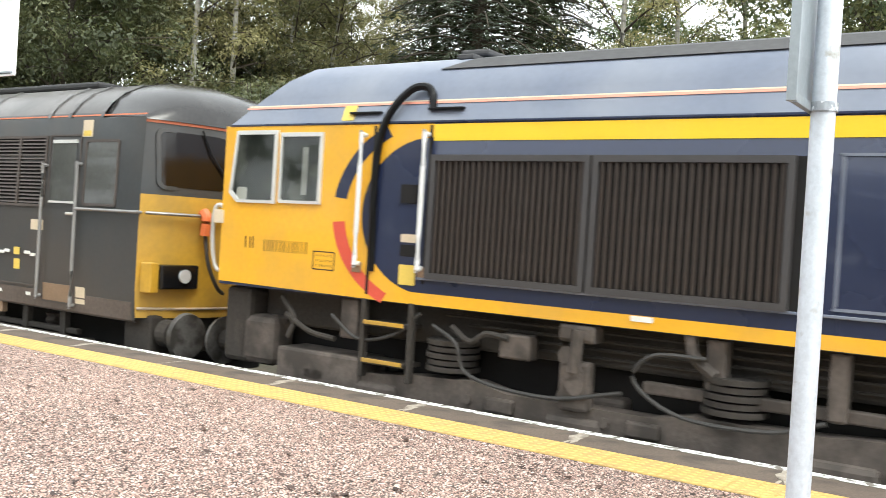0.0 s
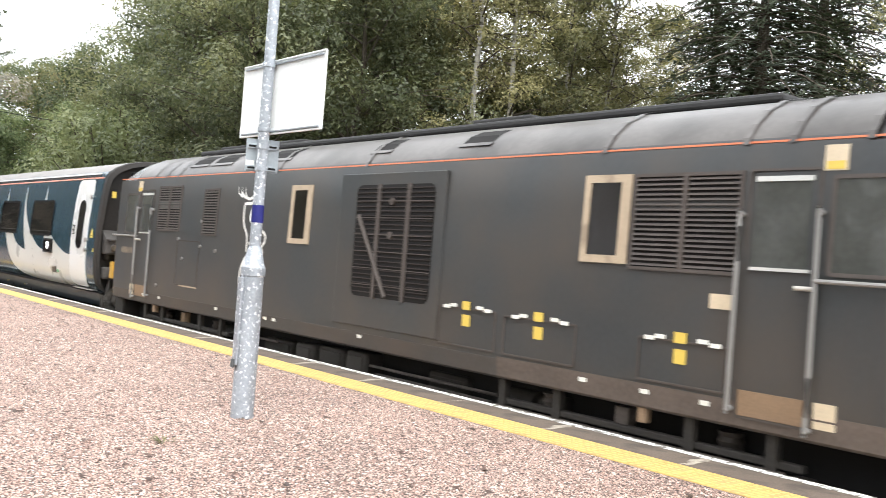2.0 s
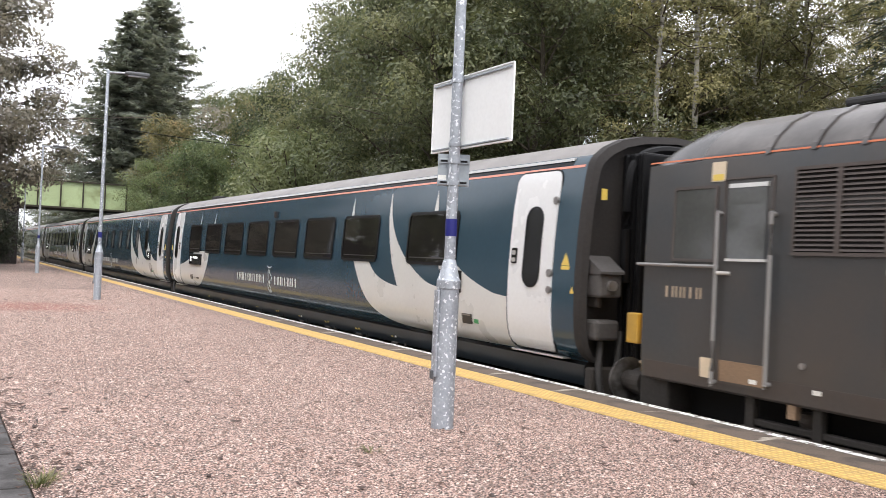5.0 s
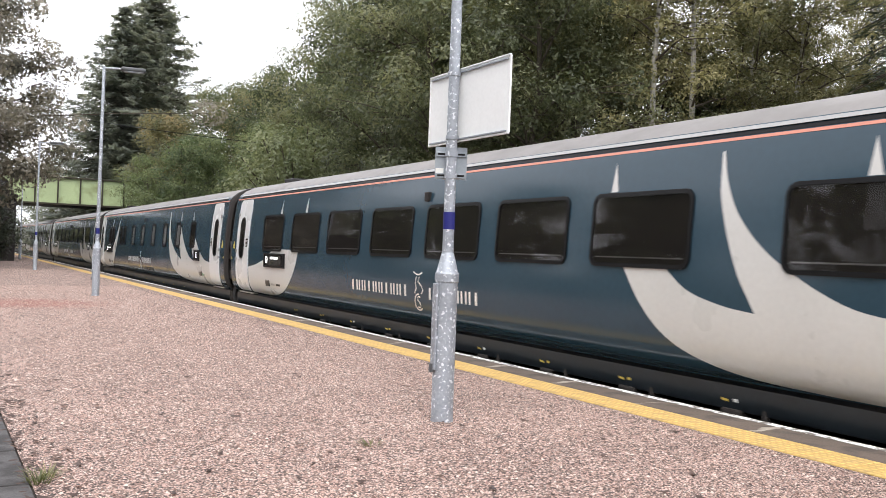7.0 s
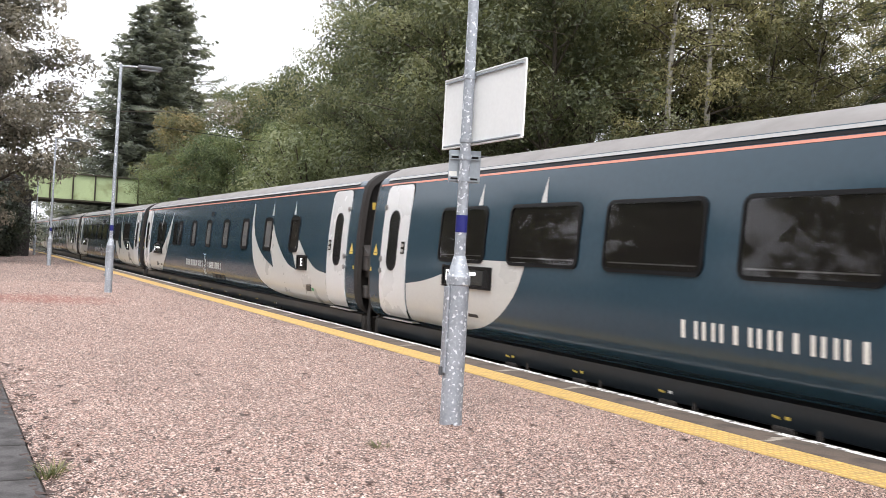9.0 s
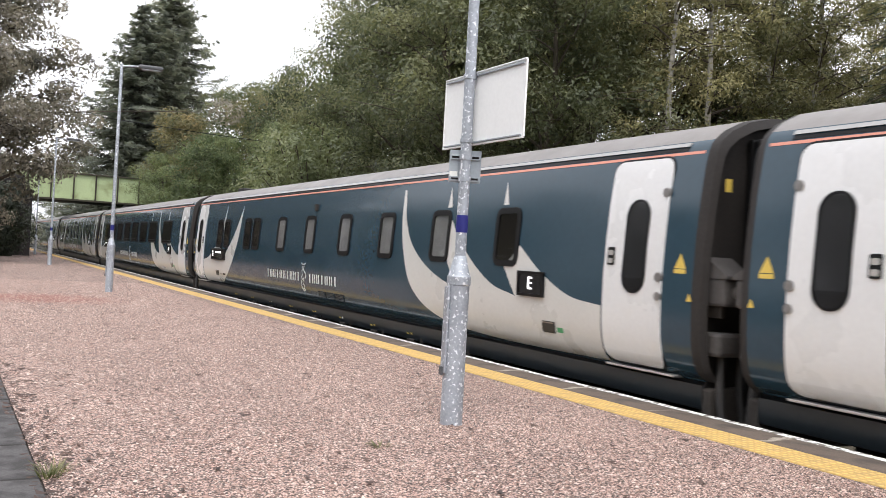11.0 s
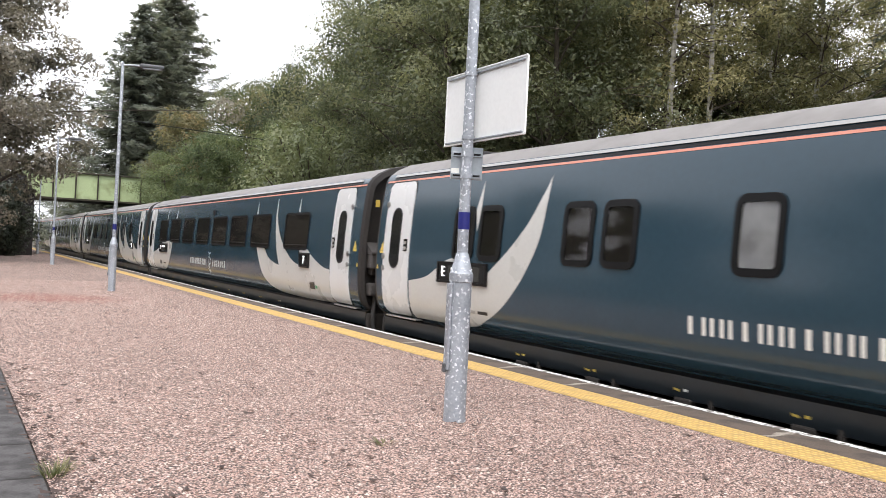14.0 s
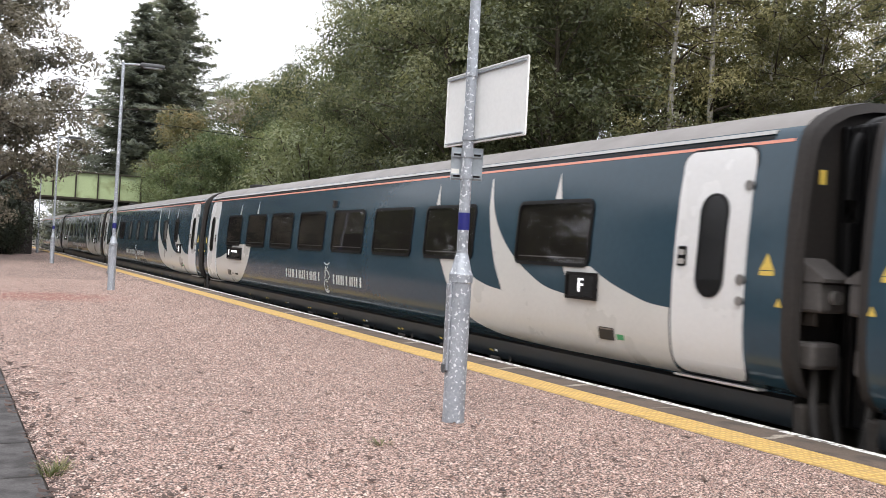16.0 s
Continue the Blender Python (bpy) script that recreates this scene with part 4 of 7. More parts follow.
plant(broad_tree("alder_tree", "dense dark green broadleaf tree on the bank", 12.5, 3.0, 46000, 0.042, L_BROAD, M_BARK, low=0.12, limbs=30, trunk_r=0.17, clump=0.78),
      [(27.2, 31, 1.0, 0), (30.4, 28.5, 0.95, 140), (33.2, 28.0, 0.95, 260), (37.6, 27.0, 0.80, 60), (29.0, 37, 1.15, 210), (26.2, 36.0, 1.06, 90), (32.0, 36, 1.1, 20), (24.6, 42.0, 1.08, 330), (22.7, 46.0, 1.14, 70), (20.6, 58, 0.90, 15), (40.2, 41, 1.0, 100), (46.5, 43, 0.95, 10), (36.0, 43, 1.1, 200)])
plant(broad_tree("oak_tree", "broad oak with mixed green foliage", 11, 3.3, 34000, 0.055, L_OAK, M_BARK, low=0.12, limbs=26, trunk_r=0.2, clump=1.0),
      [(22.4, 54, 0.95, 100), (18.5, 66, 1.10, 40), (16.0, 73, 1.16, 200), (24.6, 46, 1.05, 160), (6.0, 112, 0.95, 70), (3.5, 118, 0.9, 220), (79.0, 27, 1.1, 40), (82.5, 30, 1.1, 150)])
plant(broad_tree("autumn_oak", "oak turning orange and yellow", 11, 3.3, 32000, 0.055, L_ORANGE, M_BARK, low=0.2, limbs=24, trunk_r=0.2, clump=1.0), [(13.4, 70, 0.98, 0), (17.0, 71, 1.10, 140)])
plant(broad_tree("ash_tree", "fresh green ash tree on the bank", 11, 3.3, 30000, 0.052, L_GREEN, M_BARK, low=0.10, limbs=24, trunk_r=0.18, clump=0.95),
      [(13.3, 62, 0.80, 90), (11.4, 68, 0.74, 240), (15.3, 63, 0.74, 10), (22.4, 50, 1.0, 40), (68.5, 34, 0.8, 0), (17.3, 62, 0.80, 150)])
plant(bush("willow_bush", "pale green willow bush on the embankment", 5.2, 3.0, 34000, 0.036, L_LIGHT), [(20.2, 44, 1.52, 0), (18.2, 50, 1.05, 80), (16.6, 58, 0.80, 140), (22.2, 41, 0.95, 200)])
plant(bush("dark_thicket", "dark green thicket between the oaks", 5.0, 2.8, 16000, 0.045, L_BROAD), [(14.6, 68, 1.3, 0), (12.6, 70, 1.25, 90), (16.2, 66, 1.15, 200), (10.4, 79, 1.2, 40), (22.8, 41, 1.0, 150)])
plant(bush("bramble_bush", "dark green undergrowth bush beside the line", 3.0, 2.2, 8000, 0.042, L_BROAD), [(az, 22.5 + 3 * (k % 3), 1.0 + 0.15 * (k % 2), 70 * k) for k, az in enumerate(range(26, 86, 4))] + [(19.5, 47, 1.1, 20), (16.4, 68, 1.2, 0), (12.9, 80, 1.8, 50)])
plant(bush("hazel_bush", "dark green hazel thicket under the birches", 6.0, 2.8, 24000, 0.038, L_BROAD), [(33.5, 26, 0.76, 0), (36.8, 25.6, 0.82, 60), (40.0, 25.4, 0.80, 130), (42.8, 26.6, 0.80, 200), (45.8, 25.2, 0.82, 260), (49.0, 26.2, 0.80, 320), (52.0, 27.5, 0.70, 20), (44.4, 31, 1.1, 70), (48.0, 33, 1.1, 10)])
plant(spruce("spruce_tree", "dark spruce with drooping branches", 15, 4.1, 230), [(58.3, 26.0, 1.0, 0), (61.5, 29.0, 1.05, 100), (55.6, 31, 0.8, 40)])
plant(spruce("spruce_tree", "tall spruce standing above the woods", 23, 8.8, 430, L_HAZYSPRUCE), [(11.4, 92, 1.16, 0), (9.8, 88, 1.02, 120)])
plant(broad_tree("sycamore_tree", "dusky sparse tree leaning over the platform", 12, 4.0, 62000, 0.052, L_DARK, M_BARK, low=0.30, limbs=36, trunk_r=0.2, clump=0.68, up=0.35), [(1.5, 51, 1.36, 0), (-3.2, 50, 1.2, 100), (-1.2, 47, 0.82, 200)])
plant(bush("ivy_bush", "dusky ivy-grown bush against the abutment", 6.0, 1.75, 22000, 0.05, L_SPRUCE), [(2.9, 60.0, 1.0, 0), (0.2, 59, 1.05, 120), (-2.4, 58, 1.0, 40)])

# trees on the far side of the platform, behind the eye
back = broad_tree("lime_tree", "leafy tree out of view, mirrored in the coaches", 10, 3.4, 6000, 0.14, L_BROAD, M_BARK, low=0.08, limbs=22, trunk_r=0.18, clump=0.8)
back["group"] = "trees behind the platform"
for k in range(22):
    ob = back if k == 0 else copy_thing(back, pose(0, 0, 0))
    x, y = -15.0 - 2.5 * (k % 3), -34 + 5.4 * k
    ob.matrix_basis = pose(x, y, ground_z(x, y) - 0.05, 0, 0, 70 * k) @ Matrix.Scale(0.86 + 0.12 * ((k * 5) % 4), 4)
# unseen trees added past the bridge so the far coaches mirror dark
for k in range(7):
    ob = copy_thing(back, pose(0, 0, 0))
    x, y = 1.2 - 1.2 * (k % 2) + 0.3 * k, 80 + 6.0 * k
    ob.matrix_basis = pose(x, y, ground_z(x, y) - 0.05, 0, 0, 80 * k) @ Matrix.Scale(0.5 + 0.06 * (k % 3), 4)
# more unseen trees added further on, likewise to darken the reflections
for k in range(9):
    ob = copy_thing(back, pose(0, 0, 0))
    x, y = -18 + 2.4 * k - 1.5 * (k % 2), 100 + 9 * (k % 4)
    ob.matrix_basis = pose(x, y, ground_z(x, y) - 0.05, 0, 0, 55 * k) @ Matrix.Scale(0.8 + 0.1 * (k % 3), 4)

# ---- coaches ----
RAILZ = -0.915
CPROF = [(0.235, -0.03), (0.22, -0.02), (0.20, 0.08), (0.207, 0.215), (0.245, 0.238), (0.262, 0.25), (0.255, 0.262), (0.205, 0.288), (0.150, 0.325), (0.106, 0.375), (0.070, 0.44), (0.042, 0.53), (0.020, 0.65), (0.006, 0.82), (0.001, 0.98), (0.0, 1.25), (0.018, 1.65), (0.05, 2.05), (0.10, 2.42), (0.13, 2.56), (0.155, 2.62), (0.20, 2.68), (0.32, 2.78), (0.55, 2.89), (0.85, 2.96), (1.36, 3.0)]
CSIDE = on_side(CPROF)
CCUT = [p[1] for p in CPROF]
CW = 2.72


def window(parent, y0, y1, z0, z1, r, place, cuts, blind, frame_w=0.045):
    """A flush window: rubber frame, tinted pane, and what is seen behind it."""
    fr = B()
    ring(fr, rrect(y0, y1, z0, z1, r), rrect(y0 + frame_w, y1 - frame_w, z0 + frame_w, z1 - frame_w, max(r - frame_w, 0.02)), place, 0.022)
    w = part("window", fr, P_RUBBER, parent)
    # without a blind, a dark panel paints the unlit interior; no room behind
    part("blind" if blind else "unlit_panel", sheet(B(), rrect(y0 + 0.03, y1 - 0.03, z0 + 0.03, z1 - 0.03, r), lambda u, v, o: place(u, v, 0.003), cuts), P_BLIND if blind else P_INSIDE, w)
    if not blind and y1 - y0 > 1:
        part("luggage_shelf_edge", sheet(B(), [(y0 + 0.1, z0 + 0.1), (y1 - 0.1, z0 + 0.1), (y1 - 0.1, z0 + 0.115), (y0 + 0.1, z0 + 0.115)], lambda u, v, o: place(u, v, 0.006)), P_STEEL, w)
    p = part("pane", sheet(B(), rrect(y0 + 0.02, y1 - 0.02, z0 + 0.02, z1 - 0.02, r), lambda u, v, o: place(u, v, 0.014), cuts), G_PANE, w)
    p.visible_shadow = False
    return w


def coach_door(root_ob, y0, y1, flip):
    """White plug door with a long rounded window. flip: hinges on the far end."""
    d = part("door", sheet(B(), rrect(y0, y1, 0.31, 2.52, 0.13, 5), lambda u, v, o: CSIDE(u, v, o), CCUT, thick=0.016), P_DOOR, root_ob, "white plug door with a tall dark window", smooth=True)
    c = (y0 + y1) / 2 + (-0.04 if not flip else 0.04)
    seal = B()
    ring(seal, rrect(y0 - 0.022, y1 + 0.022, 0.288, 2.542, 0.15, 5), rrect(y0, y1, 0.31, 2.52, 0.13, 5), CSIDE, 0.010)
    part("door_seal", seal, P_RUBBER, d)
    fr = B()
    ring(fr, rrect(c - 0.19, c + 0.19, 1.08, 2.09, 0.18, 6), rrect(c - 0.165, c + 0.165, 1.105, 2.065, 0.155, 6), CSIDE, 0.028)
    part("window_frame", fr, P_RUBBER, d)
    part("door_pane", sheet(B(), rrect(c - 0.17, c + 0.17, 1.1, 2.07, 0.16, 6), lambda u, v, o: CSIDE(u, v, 0.022), CCUT), P_DISPLAY, d)
    b = y1 - 0.125 if not flip else y0 + 0.125
    part("button_panel", sheet(B(), rrect(b - 0.06, b + 0.06, 1.37, 1.57, 0.02), lambda u, v, o: CSIDE(u, v, 0.016 + o), thick=0.012), P_DISPLAY, d)
    for z in (1.42, 1.51):
        part("door_button", sheet(B(), rrect(b - 0.04, b + 0.04, z - 0.03, z + 0.025, 0.02), lambda u, v, o: CSIDE(u, v, 0.029 + o), thick=0.006), P_CHROME, d)
    e = y0 + 0.035 if not flip else y1 - 0.035
    for z, r in ((2.15, 0.05), (1.27, 0.05), (1.07, 0.045)):
        bm = B()
        p = CSIDE(e, z)
        cyl(bm, (p.x + 0.01, e, z), (p.x - 0.035, e, z), r, seg=14)
        part("door_lamp", bm, P_STEEL, d)
    part("step_plate", bx(B(), 0.13, 0.27, y0 - 0.1, y1 + 0.06, 0.250, 0.275, 0.006), P_CHROME, d)


def coach(kind, label, code):
    """A sleeping-car train coach; kind: lounge (wide windows) or berth (narrow windows). y runs from its leading end, 0, to its rear, 22.1."""
    LB = 22.1
    c = root(kind + "_coach", label, "coach", "coaches of the night train")
    bm = B()
    # index 4: shade of the crease above the sole, painted black
    rows = shell(bm, CPROF, (0.0, 0.35, 0.4, 5, 11, 17, LB - 0.4, LB - 0.35, LB), CW, lambda z: (4 if 0.22 < z < 0.255 else 1) if z < 0.255 else (2 if z > 2.66 else 0))
    for k, s in ((0, 1), (-1, -1)):
        f = bm.faces.new(rows[k])
        f.material_index = 3
    part("body", bm, [P_TEAL, P_SKIRT, P_ROOF, P_DARKEND, P_RUBBER], c, "teal painted body with a dark lower skirt", smooth=True)
    part("gutter", sheet(B(), [(0.3, 2.625), (LB - 0.3, 2.625), (LB - 0.3, 2.665), (0.3, 2.665)], CSIDE, thick=0.02), P_GUTTER, c)
    # black strip laid on the side paints the gutter's shadow
    part("gutter_shadow_strip", sheet(B(), [(0.3, 2.578), (LB - 0.3, 2.578), (LB - 0.3, 2.612), (0.3, 2.612)], CSIDE, thick=0.006), P_RUBBER, c)
    part("coral_stripe", sheet(B(), [(0.05, 2.535), (LB - 0.05, 2.535), (LB - 0.05, 2.565), (0.05, 2.565)], CSIDE, thick=0.004), P_CORAL, c)
    coach_door(c, 0.45, 1.42, False)
    back_door = 0.18 if kind == "berth" else 0.0
    coach_door(c, LB - 1.45 + back_door, LB - 0.45 + back_door, True)
    if kind == "lounge":
        wins = [(2.86, 4.5)] + [(a - 0.10, a + 1.5) for a in (5.74, 7.80, 9.86, 11.92, 13.98, 16.05)] + [(18.14, 19.52)]
        for a, b in wins:
            window(c, a, b, 1.29, 2.10, 0.12, CSIDE, CCUT, False)
        front = smoothed([(6.66, 1.31, 0), (6.38, 0.94, 0), (6.02, 0.63, 0), (5.58, 0.44, 0), (5.0, 0.32, 0), (4.35, 0.275, 0), (3.41, 0.26, 0), (1.46, 0.27, 0)]) + [Vector((1.46, 0.94, 0))]
        front += smoothed([(1.53, 0.94, 0), (1.87, 0.98, 0), (2.44, 1.14, 0), (2.84, 1.31, 0)]) + [Vector((3.40, 1.31, 0)), Vector((3.19, 0.94, 0))]
        front += smoothed([(3.22, 0.95, 0), (3.85, 1.06, 0), (4.56, 1.40, 0), (5.00, 1.77, 0), (5.21, 2.12, 0), (5.31, 2.45, 0)])
        front += smoothed([(5.34, 2.43, 0), (5.28, 1.96, 0), (5.06, 1.36, 0), (4.79, 0.92, 0)])
        front += smoothed([(4.82, 0.925, 0), (5.20, 0.97, 0), (5.66, 1.09, 0), (6.00, 1.31, 0)])
        spikes = [[(6.96, 2.11), (6.93, 2.44), (6.84, 2.11)], [(3.70, 2.11), (3.66, 2.44), (3.56, 2.11)], [(18.46, 2.11), (18.38, 2.42), (18.34, 2.11)], [(16.87, 2.11), (16.79, 2.43), (16.74, 2.11)]]
        rear = smoothed([(20.60, 0.90, 0), (20.0, 0.97, 0), (19.3, 1.12, 0), (18.75, 1.34, 0)]) + smoothed([(17.07, 1.34, 0), (17.30, 0.92, 0), (17.76, 0.57, 0), (18.4, 0.37, 0), (19.3, 0.30, 0), (20.60, 0.30, 0)])
        disp = ((2.67, 3.27), (17.9, 19.3))
    else:
        for i, a in enumerate((3.27, 5.22, 7.23, 9.18, 11.16, 13.1, 15.13, 15.91, 17.96, 18.72)):
            window(c, a, a + 0.62, 1.28, 2.06, 0.13, CSIDE, CCUT, i in (1, 2, 3, 4, 5), 0.08)
        front = smoothed([(7.05, 2.43, 0), (6.94, 1.79, 0), (6.74, 1.28, 0), (6.47, 0.88, 0), (5.90, 0.56, 0), (5.01, 0.36, 0), (3.84, 0.28, 0), (2.87, 0.27, 0), (1.46, 0.28, 0)]) + [Vector((1.46, 0.91, 0))]
        front += smoothed([(1.5, 0.91, 0), (2.09, 0.98, 0), (2.68, 1.22, 0), (3.25, 1.56, 0)]) + [Vector((3.60, 1.27, 0)), Vector((3.29, 0.90, 0))]
        front += smoothed([(3.32, 0.91, 0), (3.91, 1.03, 0), (4.5, 1.33, 0), (4.95, 1.66, 0), (5.21, 1.92, 0)]) + [Vector((5.24, 1.30, 0)), Vector((4.94, 0.90, 0))]
        front += smoothed([(4.97, 0.91, 0), (5.77, 1.14, 0), (6.4, 1.46, 0), (6.76, 1.85, 0), (6.97, 2.42, 0)])
        spikes = [[(5.39, 2.10), (5.38, 2.42), (5.25, 2.10)], [(3.77, 2.10), (3.77, 2.42), (3.64, 2.10)], [(18.73, 2.0), (18.61, 2.42), (18.59, 2.04), (18.65, 1.68)]]
        rear = smoothed([(20.78, 0.90, 0), (20.14, 1.0, 0), (19.48, 1.27, 0), (19.0, 1.30, 0)]) + smoothed([(18.3, 1.10, 0), (17.8, 1.42, 0), (17.35, 1.79, 0), (17.05, 2.18, 0), (16.91, 2.42, 0)]) + smoothed([(16.92, 2.39, 0), (16.96, 1.96, 0), (17.07, 1.54, 0), (17.39, 1.08, 0), (17.84, 0.70, 0), (18.34, 0.46, 0), (18.95, 0.32, 0), (20.78, 0.30, 0)])
        disp = ((2.60, 3.20), (18.26, 19.74))
    for name, pts in (("front_livery", front), ("rear_livery", rear)):
        part(name, sheet(B(), [(p.x, p.y) for p in pts], lambda u, v, o: CSIDE(u, v, 0.004), CCUT), P_SILVER, c, "silver-grey antler-shaped livery sweep", smooth=True)
    for s in spikes:
        part("antler_tip", sheet(B(), s, lambda u, v, o: CSIDE(u, v, 0.005), CCUT), P_SILVER, c)
    # coach letter and destination displays
    (a, b), (a2, b2) = disp
    d = part("letter_display", sheet(B(), rrect(a, b, 0.92, 1.235, 0.015), lambda u, v, o: CSIDE(u, v, o), (), thick=0.03), P_DISPLAY, c, "black coach-letter display")
    bm = B()
    ring(bm, rrect(a, b, 0.92, 1.235, 0.015), rrect(a + 0.035, b - 0.035, 0.955, 1.20, 0.01), lambda u, v, o: CSIDE(u, v, 0.03 + o), 0.012)
    part("display_rim", bm, P_RUBBER, d)
    face = Matrix(((0, 0, -1, -0.036), (-1, 0, 0, (a + b) / 2), (0, 1, 0, 1.078), (0, 0, 0, 1)))
    if code:
        letter(code, 0.23, P_LED, d, face)
    else:
        part("letter_bar", sheet(B(), rrect(a + 0.22, b - 0.22, 0.98, 1.17, 0.02), lambda u, v, o: CSIDE(u, v, 0.034)), P_LED, d)
    d = part("destination_display", sheet(B(), rrect(a2, b2, 0.93, 1.245, 0.015), lambda u, v, o: CSIDE(u, v, o), (), thick=0.03), P_DISPLAY, c, "black destination display")
    bm = B()
    ring(bm, rrect(a2, b2, 0.93, 1.245, 0.015), rrect(a2 + 0.04, b2 - 0.04, 0.965, 1.21, 0.01), lambda u, v, o: CSIDE(u, v, 0.03 + o), 0.012)
    part("display_rim", bm, P_RUBBER, d)
    part("grey_screen", sheet(B(), rrect(a2 + 0.20, b2 - 0.36, 0.985, 1.19, 0.01), lambda u, v, o: CSIDE(u, v, 0.0315)), P_SCREEN, d)
    face = Matrix(((0, 0, -1, -0.036), (-1, 0, 0, b2 - 0.20), (0, 1, 0, 1.09), (0, 0, 0, 1)))
    if code:
        letter(code, 0.22, P_LED, d, face)
    part("destination_bar", sheet(B(), rrect(a2 + 0.40, b2 - 0.46, 1.115, 1.165, 0.02), lambda u, v, o: CSIDE(u, v, 0.034)), P_LED, d)
    # lettering and emblem
    bm = B()
    off = 0.18 if kind == "berth" else 0.0
    lettering(bm, 14.22 + 0.7 * off, 11.86 + 0.3 * off, 0.68, 0.86, 10, CSIDE)
    tagged(part("lettering", bm, P_WHITE, c), kind="stuff")
    bm = B()
    lettering(bm, 11.24 + off, 9.64 + 0.4 * off, 0.67, 0.85, 7, CSIDE)
    tagged(part("lettering", bm, P_WHITE, c), kind="stuff")
    bm = B()
    for k, pts in enumerate(([(11.70, 1.07), (11.60, 1.035), (11.50, 1.035), (11.40, 1.07)], [(11.60, 1.00), (11.63, 0.90), (11.60, 0.82), (11.66, 0.74)], [(11.50, 1.00), (11.54, 0.93), (11.42, 0.86), (11.37, 0.80), (11.43, 0.74)],
                             arc2(11.53, 0.61, 0.13, 0.125, 100, -140, 14), [(11.47, 0.69), (11.54, 0.70), (11.56, 0.64), (11.47, 0.59), (11.50, 0.53), (11.57, 0.53)])):
        ribbon(bm, [(u + off, v) for u, v in pts], 0.024, CSIDE, 0.004 + 0.0004 * k)
    part("emblem", bm, P_WHITE, c)
    # lower hatches and vents
    for y in (2.37, 19.0):
        h = part("access_hatch", sheet(B(), rrect(y, y + 0.27, 0.5, 0.64, 0.015), lambda u, v, o: CSIDE(u, v, 0.004 + o), CCUT, thick=0.012), P_SKIRT, c)
        part("hatch_rim", sheet(B(), rrect(y + 0.02, y + 0.25, 0.615, 0.632, 0.006), lambda u, v, o: CSIDE(u, v, 0.02), ()), P_STEEL, h)
    part("green_label", sheet(B(), [(2.2, 0.52), (2.33, 0.52), (2.33, 0.58), (2.2, 0.58)], lambda u, v, o: CSIDE(u, v, 0.006)), P_GREEN, c)
    for y, m in ((18.62, P_GUTTER), (18.27, P_UNDER)):
        part("number_bar", sheet(B(), [(y, 0.53), (y + 0.28, 0.53), (y + 0.28, 0.575), (y, 0.575)], lambda u, v, o: CSIDE(u, v, 0.008), CCUT), m, c)
    if kind == "berth":
        for k in range(3):
            v = part("side_vent", sheet(B(), rrect(9.45 + 0.5 * k, 9.88 + 0.5 * k, 0.40, 0.53, 0.01), lambda u, vv, o: CSIDE(u, vv, o), CCUT, thick=0.008), P_RUBBER, c)
            for j in range(4):
                part("slat", sheet(B(), [(9.47 + 0.5 * k, 0.415 + 0.028 * j), (9.86 + 0.5 * k, 0.415 + 0.028 * j), (9.86 + 0.5 * k, 0.428 + 0.028 * j), (9.47 + 0.5 * k, 0.428 + 0.028 * j)], lambda u, vv, o: CSIDE(u, vv, 0.008 + o), (), thick=0.010), P_TEAL, v)
    bm = B()
    bx(bm, 0.02, 0.10, 11.35 - off, 11.47 - off, 2.16, 2.30, 0.01)
    part("camera_pod", bm, P_DARKEND, c)
    # warning triangles beside the doors
    for y, z, s in ((0.19, 1.38, 0.085), (0.035, 1.07, 0.035), (LB - 0.2, 1.38, 0.085), (LB - 0.04, 1.07, 0.035)):
        part("warning_label", sheet(B(), [(y - s, z - 0.01), (y + s, z - 0.01), (y, z + s * 1.7)], lambda u, v, o: CSIDE(u, v, 0.004), CCUT), P_LABEL, c)
        part("warning_label", sheet(B(), [(y - s, z - 0.7 * s), (y + s, z - 0.7 * s), (y + s, z - 0.2 * s), (y - s, z - 0.2 * s)], lambda u, v, o: CSIDE(u, v, 0.004), CCUT), P_LABEL, c)
    # ends: rims, half of the gangway, jumper box, hoses
    for y, s in ((0.0, -1), (LB, 1)):
        bm = B()
        prof = CPROF[6:]
        full = list(prof) + [(CW - x, z) for x, z in reversed(prof[:-1])]
        inn = [(1.36 + (x - 1.36) * 0.93, 0.2 + (z - 0.2) * 0.965) for x, z in full]
        o0 = [bm.verts.new((x, y, z)) for x, z in full]
        o1 = [bm.verts.new((1.36 + (x - 1.36) * 0.985, y + s * 0.10, z - 0.01)) for x, z in full]
        i1 = [bm.verts.new((x, y + s * 0.13, z)) for x, z in inn]
        i0 = [bm.verts.new((x, y + s * 0.02, z)) for x, z in inn]
        for p, q in ((o0, o1), (o1, i1), (i1, i0)):
            for k in range(len(full) - 1):
                bm.faces.new((p[k], p[k + 1], q[k + 1], q[k]))
        part("end_rim", bm, P_DARKEND, c, smooth=True)
        gw = part("gangway", bx(B(), 0.70, CW - 0.70, min(y, y + s * 0.41), max(y, y + s * 0.41), 0.04, 2.66), P_RUBBER, c, "folded black rubber gangway")
        for k in range(5):
            ya, yb = y + s * (0.02 + 0.08 * k), y + s * (0.09 + 0.08 * k)
            part("bellows_fold", bx(B(), 0.62 + 0.02 * (k % 2), CW - 0.62 - 0.02 * (k % 2), min(ya, yb), max(ya, yb), 0.0, 2.72, 0.03), P_RUBBER, gw)
        bm = B()
        bx(bm, 0.14, 0.46, min(y, y + s * 0.30), max(y, y + s * 0.30), 1.02, 1.30, 0.03)
